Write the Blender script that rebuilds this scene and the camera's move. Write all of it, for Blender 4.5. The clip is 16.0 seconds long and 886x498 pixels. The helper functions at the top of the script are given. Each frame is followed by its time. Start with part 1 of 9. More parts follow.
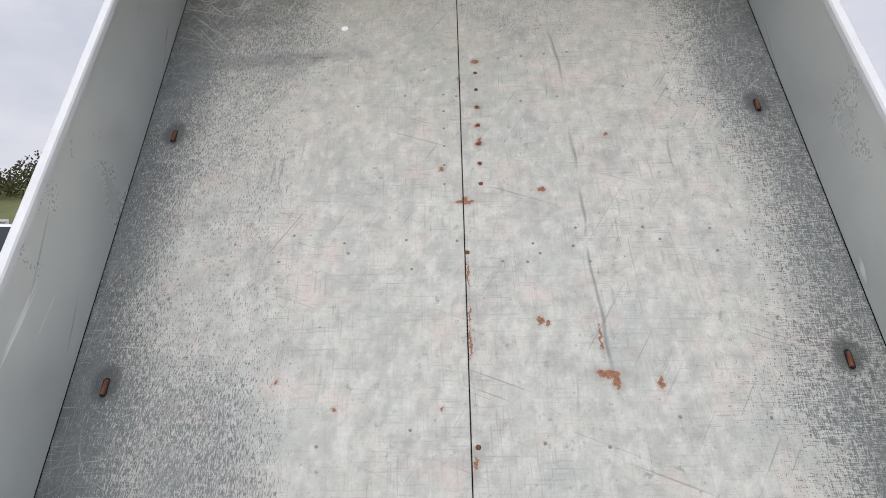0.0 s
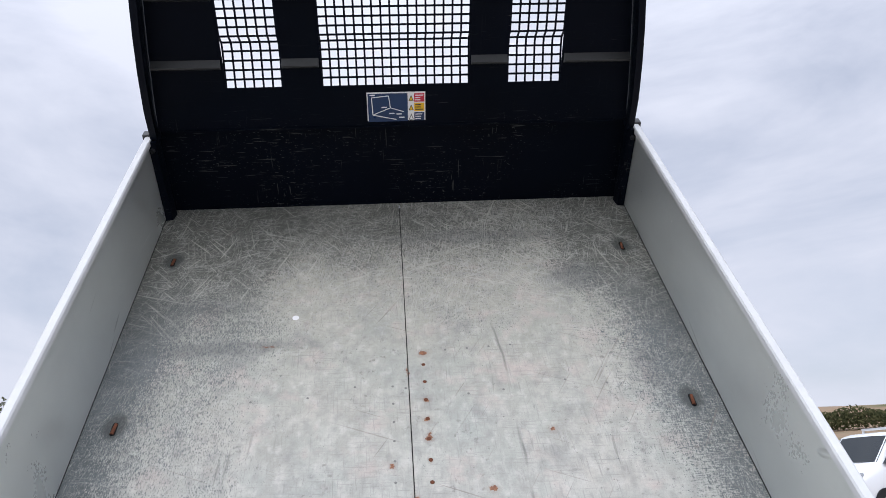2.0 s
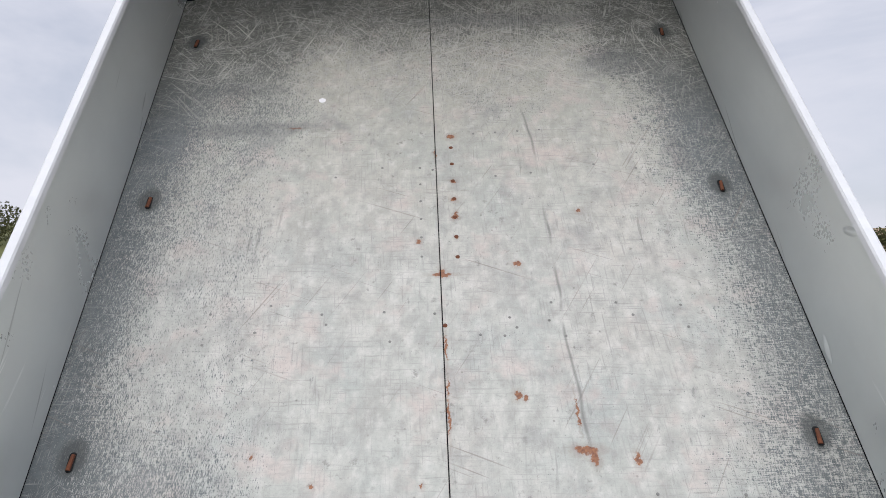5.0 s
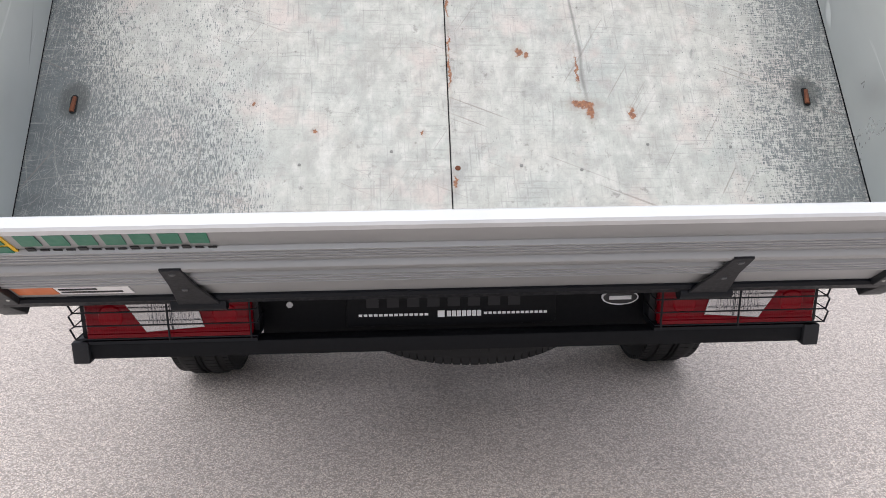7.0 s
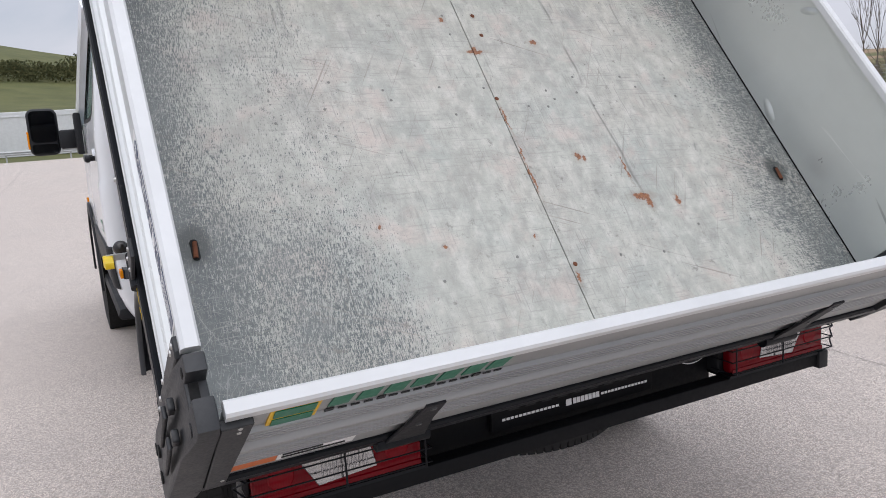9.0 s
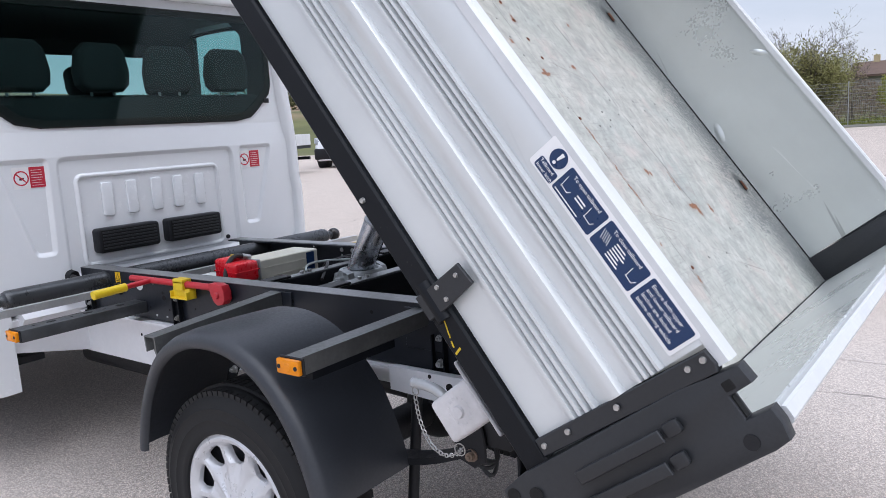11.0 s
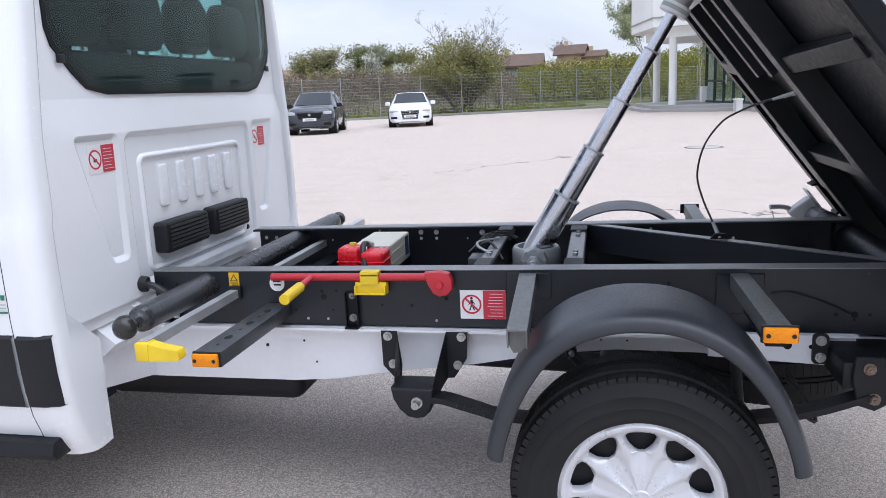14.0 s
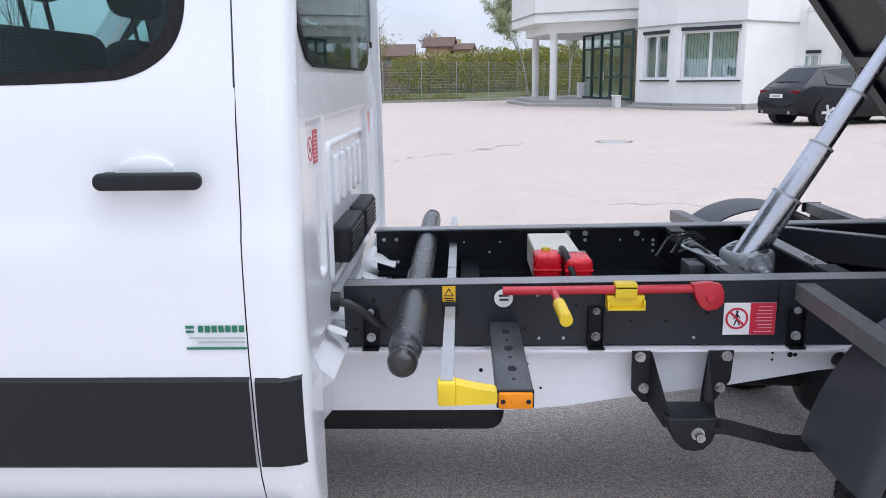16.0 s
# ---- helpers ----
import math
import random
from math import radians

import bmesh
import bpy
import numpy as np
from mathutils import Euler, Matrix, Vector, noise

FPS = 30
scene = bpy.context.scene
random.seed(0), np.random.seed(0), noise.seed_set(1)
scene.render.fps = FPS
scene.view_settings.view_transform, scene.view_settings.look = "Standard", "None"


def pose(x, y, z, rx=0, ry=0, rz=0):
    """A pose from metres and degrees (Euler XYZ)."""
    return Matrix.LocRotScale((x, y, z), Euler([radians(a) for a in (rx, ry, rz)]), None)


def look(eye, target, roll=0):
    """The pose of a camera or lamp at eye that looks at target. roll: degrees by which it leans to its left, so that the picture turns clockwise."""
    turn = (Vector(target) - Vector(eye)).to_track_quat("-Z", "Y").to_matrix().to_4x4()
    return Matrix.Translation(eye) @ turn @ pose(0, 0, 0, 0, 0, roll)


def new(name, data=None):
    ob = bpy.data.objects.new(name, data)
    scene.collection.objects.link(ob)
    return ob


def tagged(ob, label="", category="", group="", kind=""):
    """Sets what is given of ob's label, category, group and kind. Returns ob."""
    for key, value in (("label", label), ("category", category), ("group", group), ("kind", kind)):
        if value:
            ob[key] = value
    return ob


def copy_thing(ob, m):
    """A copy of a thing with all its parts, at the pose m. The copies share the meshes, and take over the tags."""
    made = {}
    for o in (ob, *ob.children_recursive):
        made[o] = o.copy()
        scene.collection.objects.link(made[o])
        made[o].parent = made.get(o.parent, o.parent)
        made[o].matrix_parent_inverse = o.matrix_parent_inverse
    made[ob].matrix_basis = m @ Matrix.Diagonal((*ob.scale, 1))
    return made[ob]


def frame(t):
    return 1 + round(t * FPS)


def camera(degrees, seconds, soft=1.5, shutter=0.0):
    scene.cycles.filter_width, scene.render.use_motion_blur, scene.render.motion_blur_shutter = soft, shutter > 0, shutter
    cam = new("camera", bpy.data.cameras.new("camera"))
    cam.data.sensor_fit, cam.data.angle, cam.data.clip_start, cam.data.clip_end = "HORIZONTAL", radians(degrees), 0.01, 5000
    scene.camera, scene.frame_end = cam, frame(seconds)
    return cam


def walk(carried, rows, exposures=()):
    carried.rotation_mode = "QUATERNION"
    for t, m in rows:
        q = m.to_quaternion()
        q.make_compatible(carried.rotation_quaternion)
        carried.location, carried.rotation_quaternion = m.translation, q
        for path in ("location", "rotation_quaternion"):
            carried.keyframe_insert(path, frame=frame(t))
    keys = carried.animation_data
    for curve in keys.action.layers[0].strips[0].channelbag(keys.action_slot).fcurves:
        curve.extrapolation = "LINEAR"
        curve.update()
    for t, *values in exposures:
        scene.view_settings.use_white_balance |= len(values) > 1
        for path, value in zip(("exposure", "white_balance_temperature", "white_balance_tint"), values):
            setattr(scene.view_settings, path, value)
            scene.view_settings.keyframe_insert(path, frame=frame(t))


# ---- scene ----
cam = camera(60.3, 16.0, soft=0.9)
# seconds, place, yaw, pitch, roll
PATH = [
    (0.0, 0.036, -2.641, 1.381, 2.59, -1.05, 2.67),
    (0.5, -0.002, -2.640, 1.427, -0.15, 2.76, 3.18),
    (1.0, -0.029, -2.654, 1.463, -1.91, 7.63, 3.34),
    (1.5, -0.034, -2.682, 1.503, -2.58, 12.46, 3.28),
    (2.0, -0.037, -2.703, 1.520, -3.01, 17.04, 3.14),
    (2.5, -0.022, -2.711, 1.546, -3.16, 20.23, 3.18),
    (3.0, -0.013, -2.720, 1.564, -3.17, 22.57, 3.31),
    (3.5, -0.012, -2.718, 1.561, -2.91, 22.88, 3.43),
    (4.0, -0.019, -2.691, 1.519, -2.22, 18.92, 3.38),
    (4.5, -0.022, -2.675, 1.483, -1.57, 11.82, 2.76),
    (5.0, -0.030, -2.664, 1.418, -0.93, 3.34, 1.82),
    (5.2, -0.032, -2.657, 1.381, -0.68, 0.28, 1.55),
    (5.7, -0.024, -2.668, 1.296, -0.29, -6.54, 0.95),
    (6.2, -0.021, -2.702, 1.234, -0.57, -11.67, 0.53),
    (6.8, -0.068, -2.714, 1.203, -2.08, -15.31, 0.32),
    (7.3, -0.194, -2.642, 1.224, -4.49, -16.21, 0.43),
    (7.5, -0.264, -2.592, 1.241, -5.67, -16.22, 0.53),
    (8.0, -0.504, -2.561, 1.247, -10.43, -14.44, 0.98),
    (8.5, -0.846, -2.601, 1.303, -18.34, -11.90, 2.07),
    (9.0, -1.139, -2.493, 1.294, -27.04, -9.93, 3.70),
    (9.2, -1.260, -2.411, 1.318, -30.22, -9.46, 4.14),
    (9.7, -1.536, -2.206, 1.351, -37.64, -8.73, 4.69),
    (10.3, -1.809, -1.957, 1.345, -45.29, -8.73, 4.29),
    (10.8, -2.010, -1.742, 1.332, -50.93, -9.00, 3.63),
    (11.3, -2.204, -1.515, 1.331, -56.18, -9.17, 3.08),
    (11.5, -2.283, -1.422, 1.338, -58.25, -9.16, 2.95),
    (11.8, -2.379, -1.267, 1.360, -61.66, -9.56, 2.87),
    (12.0, -2.436, -1.162, 1.343, -63.38, -9.39, 2.68),
    (12.5, -2.518, -0.855, 1.376, -67.78, -9.79, 2.64),
    (13.0, -2.668, -0.549, 1.363, -71.39, -10.37, 2.56),
    (13.3, -2.749, -0.365, 1.372, -73.33, -10.66, 2.55),
    (13.5, -2.778, -0.238, 1.356, -74.87, -10.91, 2.42),
    (14.0, -2.749, 0.099, 1.382, -78.56, -11.61, 2.50),
    (14.5, -2.768, 0.392, 1.375, -82.45, -12.16, 2.24),
    (15.0, -2.769, 0.678, 1.375, -85.75, -12.53, 1.77),
    (15.5, -2.640, 1.001, 1.383, -87.43, -12.63, 1.22),
    (16.0, -2.517, 1.276, 1.389, -88.66, -12.59, 0.74),
]
walk(cam, [(t, pose(x, y, z, 90 + pitch, roll, yaw)) for t, x, y, z, yaw, pitch, roll in PATH],
     [(0.0, 0.36, 6420, 10), (1.5, 0.44, 6180, 10), (3.5, 0.46, 5980, 10), (5.0, 0.42, 6330, 10), (7.5, 0.62, 6400, 10), (8.0, 0.44, 6400, 10), (8.5, 0.34, 6380, 10), (9.2, 0.26, 6250, 10), (11.5, 0.68, 5920, 10), (14.0, 0.78, 5880, 10), (15.2, 0.80, 5870, 10), (16.0, 0.71, 5860, 10)])

# ---- world and light: a bright, thinly clouded afternoon ----
SUN_ELEVATION, SUN_AZIMUTH = 60.0, 196.0
world = bpy.data.worlds.new("sky")
scene.world = world
world.use_nodes = True
wn, wl = world.node_tree.nodes, world.node_tree.links
wn.clear()
w_out = wn.new("ShaderNodeOutputWorld")
w_bg = wn.new("ShaderNodeBackground")
w_sky = wn.new("ShaderNodeTexSky")
w_sky.sky_type, w_sky.sun_disc = "NISHITA", False
w_sky.sun_elevation, w_sky.sun_rotation = radians(SUN_ELEVATION), radians(SUN_AZIMUTH)
w_sky.air_density, w_sky.dust_density = 1.0, 2.0
w_co = wn.new("ShaderNodeTexCoord")
w_map = wn.new("ShaderNodeMapping")
w_map.inputs["Scale"].default_value = (1.0, 1.0, 2.6)
w_map.inputs["Rotation"].default_value = (0.25, 0.1, 0.6)
w_n = wn.new("ShaderNodeTexNoise")
w_n.inputs["Scale"].default_value, w_n.inputs["Detail"].default_value = 2.1, 7.0
w_n.inputs["Roughness"].default_value, w_n.inputs["Distortion"].default_value = 0.55, 0.35
w_ramp = wn.new("ShaderNodeMapRange")
w_ramp.inputs["From Min"].default_value, w_ramp.inputs["From Max"].default_value = 0.36, 0.58
w_ramp.inputs["To Min"].default_value, w_ramp.inputs["To Max"].default_value = 0.55, 0.97
w_mix = wn.new("ShaderNodeMix")
w_mix.data_type = "RGBA"
w_mix.inputs["B"].default_value = (7.6, 7.6, 8.3, 1.0)
wl.new(w_co.outputs["Generated"], w_map.inputs["Vector"])
wl.new(w_map.outputs["Vector"], w_n.inputs["Vector"])
wl.new(w_n.outputs["Fac"], w_ramp.inputs["Value"])
wl.new(w_ramp.outputs["Result"], w_mix.inputs["Factor"])
wl.new(w_sky.outputs["Color"], w_mix.inputs["A"])
# an overcast sky grows brighter towards the zenith
w_up = wn.new("ShaderNodeSeparateXYZ")
w_pow = wn.new("ShaderNodeMath")
w_pow.operation = "POWER"
w_pow.inputs[1].default_value = 3.5
w_zen = wn.new("ShaderNodeMath")
w_zen.operation = "MULTIPLY_ADD"
w_zen.inputs[1].default_value, w_zen.inputs[2].default_value = 1.45, 0.88
w_clip = wn.new("ShaderNodeClamp")
w_mul = wn.new("ShaderNodeVectorMath")
w_mul.operation = "SCALE"
wl.new(w_co.outputs["Generated"], w_up.inputs[0])
wl.new(w_up.outputs["Z"], w_clip.inputs["Value"])
wl.new(w_clip.outputs[0], w_pow.inputs[0])
wl.new(w_pow.outputs[0], w_zen.inputs[0])
wl.new(w_mix.outputs["Result"], w_mul.inputs[0])
wl.new(w_zen.outputs[0], w_mul.inputs["Scale"])
wl.new(w_mul.outputs[0], w_bg.inputs["Color"])
w_bg.inputs["Strength"].default_value = 0.086
wl.new(w_bg.outputs["Background"], w_out.inputs["Surface"])

sun = new("sun", bpy.data.lights.new("sun", "SUN"))
sun.data.energy, sun.data.angle, sun.data.color = 1.05, radians(75), (1.0, 0.97, 0.93)
az, el = radians(SUN_AZIMUTH), radians(SUN_ELEVATION)
sun.matrix_basis = look((math.sin(az) * math.cos(el) * 50, math.cos(az) * math.cos(el) * 50, math.sin(el) * 50), (0, 0, 0))


# ---- materials ----
class Tree:
    """A small builder for node materials."""

    def __init__(self, name):
        self.m = bpy.data.materials.new(name)
        self.m.use_nodes = True
        self.n, self.l = self.m.node_tree.nodes, self.m.node_tree.links
        self.n.clear()
        self.out = self.n.new("ShaderNodeOutputMaterial")
        self.co = self.n.new("ShaderNodeTexCoord").outputs["Object"]

    def put(self, kind, **inputs):
        node = self.n.new("ShaderNode" + kind)
        for key, value in inputs.items():
            self.set(node, key.replace("_", " "), value)
        return node

    def set(self, node, key, value):
        slot = node.inputs[int(key)] if key.isdigit() else node.inputs[key]
        if isinstance(value, bpy.types.NodeSocket):
            self.l.new(value, slot)
        else:
            slot.default_value = value

    def scaled(self, s, turn=(0, 0, 0)):
        v = self.put("Mapping", Vector=self.co, Rotation=turn).outputs["Vector"] if any(turn) else self.co
        return self.put("Mapping", Vector=v, Scale=s if isinstance(s, tuple) else (s, s, s)).outputs["Vector"]

    def noise(self, scale=5.0, detail=4.0, rough=0.55, vector=None, distort=0.0):
        return self.put("TexNoise", Vector=vector or self.co, Scale=scale, Detail=detail, Roughness=rough, Distortion=distort).outputs["Fac"]

    def voronoi(self, scale=5.0, vector=None, feature="F1", out="Distance", randomness=1.0):
        node = self.put("TexVoronoi", Vector=vector or self.co, Scale=scale, Randomness=randomness)
        node.feature = feature
        return node.outputs[out]

    def span(self, value, a, b, c=0.0, d=1.0):
        node = self.put("MapRange", Value=value)
        for key, v in (("From Min", a), ("From Max", b), ("To Min", c), ("To Max", d)):
            self.set(node, key, v)
        return node.outputs["Result"]

    def math(self, op, a, b=0.0):
        node = self.n.new("ShaderNodeMath")
        node.operation = op
        self.set(node, "0", a)
        self.set(node, "1", b)
        return node.outputs[0]

    def mix(self, f, a, b):
        node = self.n.new("ShaderNodeMix")
        node.data_type = "RGBA"
        for key, v in (("Factor", f), ("A", a), ("B", b)):
            slot = [s for s in node.inputs if s.name == key and (s.type == "RGBA" or key == "Factor")][0]
            if isinstance(v, bpy.types.NodeSocket):
                self.l.new(v, slot)
            else:
                slot.default_value = v if key == "Factor" else (*v, 1.0)[:4]
        return [s for s in node.outputs if s.type == "RGBA"][0]

    def axis(self, i):
        return self.put("SeparateXYZ", Vector=self.co).outputs[i]

    def bump(self, height, strength=0.2, distance=0.002):
        return self.put("Bump", Height=height, Strength=strength, Distance=distance).outputs["Normal"]

    def surface(self, color, rough=0.5, metal=0.0, normal=None, **more):
        p = self.put("BsdfPrincipled", Roughness=rough, Metallic=metal)
        self.set(p, "Base Color", color if isinstance(color, bpy.types.NodeSocket) else (*color, 1.0)[:4])
        if normal:
            self.l.new(normal, p.inputs["Normal"])
        for key, v in more.items():
            self.set(p, key.replace("_", " "), v)
        self.l.new(p.outputs[0], self.out.inputs["Surface"])
        return self.m


def shade(c, k):
    return tuple(min(1.0, v * k) for v in c)


def plain(name, color, rough=0.5, metal=0.0, vary=0.12, size=3.0, grain=60.0, bump=0.05, spread=0.12, **more):
    """Paint, plastic or metal with stains at one scale and grain at another."""
    t = Tree(name)
    big = t.noise(size, 5.0, 0.6)
    fine = t.noise(grain, 3.0, 0.6)
    c = t.mix(t.span(big, 0.3, 0.7), shade(color, 1 - vary), shade(color, 1 + vary * 0.6))
    c = t.mix(t.span(fine, 0.35, 0.75, 0.0, 0.5), c, shade(color, 1 - vary * 0.9))
    r = t.span(t.math("ADD", big, fine), 0.6, 1.4, max(0.02, rough - spread), min(1.0, rough + spread))
    return t.surface(c, r, metal, t.bump(fine, bump, 0.001) if bump else None, **more)


def worn(name, color, under, rough=0.45, metal=0.0, amount=0.5, scale=9.0, gloss=0.3, cuts=0.0):
    """Dark paint with chips, rubbed edges and fine scratches through to what lies under."""
    t = Tree(name)
    big = t.noise(2.5, 6.0, 0.6)
    fine = t.noise(90.0, 3.0)
    s1 = t.noise(6.0, 3.0, 0.6, t.scaled((1.0, 14.0, 14.0)))
    s2 = t.noise(scale, 4.0, 0.7, t.scaled((9.0, 1.2, 9.0)))
    base = t.mix(t.span(big, 0.3, 0.7), shade(color, 0.8), shade(color, 1.25))
    base = t.mix(t.span(fine, 0.4, 0.8, 0.0, 0.4), base, shade(color, 1.6))
    if cuts:
        c1 = t.noise(140.0, 1.5, 0.5, t.scaled((0.05, 1.0, 1.0), (0, 0, 0.04)))
        c2 = t.noise(150.0, 1.5, 0.5, t.scaled((0.08, 1.0, 1.0), (0, 0, -0.5)))
        c3 = t.noise(130.0, 1.5, 0.5, t.scaled((1.0, 0.05, 0.05), (0, 0, 0.3)))
        nick = t.noise(120.0, 2.0, 0.6)
        cut = t.span(t.math("MAXIMUM", t.math("MAXIMUM", c1, c2), t.math("MAXIMUM", t.math("SUBTRACT", c3, 0.03), t.math("SUBTRACT", nick, 0.01))), 0.672, 0.70)
        base = t.mix(t.math("MULTIPLY", cut, t.math("MULTIPLY", t.span(t.noise(3.0, 4.0, 0.6), 0.42, 0.62, 0.0, cuts), t.span(t.axis(2), 0.46, 0.32, 0.06, 1.0))), base, under)
    chip = t.math("MULTIPLY", t.span(t.math("MAXIMUM", s1, s2), 0.68, 0.74), t.span(big, 0.5, 0.62, 0.0, amount))
    c = t.mix(chip, base, under)
    r = t.span(fine, 0.3, 0.7, rough - 0.1, rough + 0.12)
    return t.surface(c, r, metal, t.bump(fine, 0.08, 0.0008), Specular_IOR_Level=gloss)


def glass(name, tint, gloss=0.75, straight=0.055):
    t = Tree(name)
    clear = t.put("BsdfTransparent", Color=(*tint, 1.0))
    shine = t.put("BsdfGlossy", Color=(0.9, 0.95, 0.95, 1.0), Roughness=0.02)
    facing_in = t.put("LayerWeight", Blend=0.5).outputs["Facing"]
    mixed = t.put("MixShader")
    t.l.new(t.span(t.math("POWER", facing_in, 4.0), 0.0, 1.0, straight, gloss), mixed.inputs[0])
    t.l.new(clear.outputs[0], mixed.inputs[1])
    t.l.new(shine.outputs[0], mixed.inputs[2])
    t.l.new(mixed.outputs[0], t.out.inputs["Surface"])
    return t.m


def lens(name, color, rough=0.12):
    t = Tree(name)
    ribs = t.put("TexWave", Vector=t.scaled(1.0), Scale=55.0, Distortion=0.0).outputs["Fac"]
    c = t.mix(t.noise(30.0), shade(color, 0.75), shade(color, 1.15))
    return t.surface(c, rough, 0.0, t.bump(ribs, 0.15, 0.001), Specular_IOR_Level=0.2)


def steel_floor(spots):
    """The load floor: a pale coat worn off in flakes to the sides, scratched at the front, scored and rust-spotted."""
    t = Tree("load_floor_steel")
    x, y = t.axis(0), t.axis(1)
    side = t.math("ABSOLUTE", x)
    big, mid = t.noise(1.5, 5.0, 0.6), t.noise(6.0, 6.0, 0.65)
    fine, dust = t.noise(70.0, 4.0, 0.7), t.noise(260.0, 3.0, 0.6)
    flake = t.noise(430.0, 4.0, 0.75, t.scaled((1.0, 0.15, 1.0), (0, 0, 0.05)))
    flake2 = t.noise(150.0, 5.0, 0.75, t.scaled((1.0, 0.22, 1.0), (0, 0, 0.07)))
    flake3 = t.noise(330.0, 4.0, 0.75, t.scaled((0.13, 1.0, 1.0), (0, 0, 0.03)))
    nose = t.span(y, 1.75, 2.25)
    # wear: none in the middle, rising to the sides and to the front
    band = t.math("ADD", t.span(x, -0.36, -0.58, 0.0, 0.32), t.span(x, -0.76, -0.97, 0.0, 0.42))
    band = t.math("ADD", band, t.math("ADD", t.span(x, 0.56, 0.70, 0.0, 0.22), t.span(x, 0.72, 0.88, 0.0, 0.36)))
    wear = t.math("ADD", band, t.math("MULTIPLY", t.math("SUBTRACT", big, 0.5), 0.70))
    wear = t.math("ADD", wear, t.math("ADD", t.span(y, 1.60, 2.15, 0.0, 0.26), t.span(y, 2.15, 2.50, 0.0, 0.34)))
    wear = t.math("ADD", wear, t.math("MULTIPLY", t.span(y, 0.75, 0.40, 0.0, 0.13), t.span(x, -0.40, -0.45)))
    wear = t.math("ADD", wear, t.math("MULTIPLY", t.math("SUBTRACT", mid, 0.5), 0.35))
    cut = t.math("ADD", wear, t.math("MULTIPLY", t.math("SUBTRACT", flake, 0.5), t.span(x, -0.2, 0.5, 2.3, 1.5)))
    cut = t.math("ADD", cut, t.math("MULTIPLY", t.math("SUBTRACT", flake2, 0.5), 1.0))
    cut = t.math("ADD", cut, t.math("MULTIPLY", t.math("SUBTRACT", flake3, 0.5), t.span(x, -0.2, 0.5, 0.7, 1.7)))
    coat = t.span(cut, 0.42, 0.50, 1.0, 0.0)
    film = t.span(wear, 0.15, 0.85, 1.0, 0.0)
    bare = t.mix(t.span(mid, 0.3, 0.7), (0.095, 0.110, 0.114), (0.180, 0.198, 0.198))
    bare = t.mix(t.span(fine, 0.4, 0.75, 0.0, 0.5), bare, (0.07, 0.075, 0.08))
    pale = t.mix(t.span(mid, 0.3, 0.72), (0.43, 0.445, 0.40), (0.60, 0.605, 0.545))
    pale = t.mix(t.span(t.noise(2.6, 5.0, 0.6), 0.47, 0.70, 0.0, 0.5), pale, (0.60, 0.535, 0.47))
    pale = t.mix(t.span(t.noise(11.0, 5.0, 0.65, t.scaled((1.0, 0.5, 1.0), (0, 0, 0.3))), 0.48, 0.66, 0.0, 0.6), pale, (0.37, 0.36, 0.325))
    pale = t.mix(t.span(t.noise(17.0, 4.0, 0.6, t.scaled((1.0, 0.4, 1.0), (0, 0, -0.1))), 0.52, 0.66, 0.0, 0.55), pale, (0.66, 0.645, 0.59))
    pale = t.mix(t.span(t.noise(3.5, 5.0, 0.6, t.scaled(1.0, (0.4, 0.2, 0.9))), 0.50, 0.68, 0.0, 0.6), pale, (0.39, 0.435, 0.41))
    pale = t.mix(t.span(y, 1.15, 2.2, 0.0, 0.6), pale, (0.42, 0.405, 0.29))
    blur = t.noise(28.0, 4.0, 0.6, t.scaled((1.0, 0.7, 1.0), (0, 0, 0.2)))
    pale = t.mix(t.span(blur, 0.50, 0.66, 0.0, 0.65), pale, (0.36, 0.35, 0.325))
    pale = t.mix(t.span(blur, 0.46, 0.34, 0.0, 0.5), pale, (0.67, 0.66, 0.61))
    pink = t.noise(8.0, 4.0, 0.6, t.scaled(1.0, (0.1, 0.6, 0.3)))
    pale = t.mix(t.span(pink, 0.54, 0.68, 0.0, 0.5), pale, (0.62, 0.50, 0.45))
    hatch = t.math("MAXIMUM", t.noise(170.0, 3.0, 0.6, t.scaled((0.05, 1.0, 1.0), (0, 0, 0.03))), t.noise(190.0, 3.0, 0.6, t.scaled((1.0, 0.05, 1.0), (0, 0, -0.03))))
    pale = t.mix(t.math("MULTIPLY", t.span(hatch, 0.57, 0.66), t.span(t.noise(3.2, 4.0), 0.36, 0.62, 0.15, 0.6)), pale, (0.27, 0.265, 0.25))
    pale = t.mix(t.span(fine, 0.35, 0.75, 0.0, 0.35), pale, (0.36, 0.365, 0.34))
    pale = t.mix(t.span(film, 0.0, 1.0, 0.45, 0.0), pale, (0.30, 0.31, 0.295))
    bare = t.mix(t.math("MULTIPLY", nose, 0.7), bare, (0.125, 0.125, 0.098))
    c = t.mix(coat, bare, pale)
    c = t.mix(t.span(dust, 0.55, 0.75, 0.0, 0.35), c, (0.24, 0.24, 0.225))
    # grey stains, and small dark blots
    c = t.mix(t.math("MULTIPLY", t.span(t.noise(7.5, 6.0, 0.68, t.scaled(1.0, (0.2, 0.3, 0.4))), 0.53, 0.68, 0.0, 0.5), t.span(coat, 0.0, 1.0, 0.3, 1.0)), c, (0.27, 0.275, 0.26))
    blot = t.math("MULTIPLY", t.span(t.noise(30.0, 5.0, 0.65), 0.60, 0.68), t.span(t.noise(2.2, 3.0), 0.40, 0.56))
    c = t.mix(t.math("MULTIPLY", blot, 0.65), c, (0.19, 0.18, 0.165))
    # scratches: straight strokes at many angles, thickest at the front and the sides
    lines = None
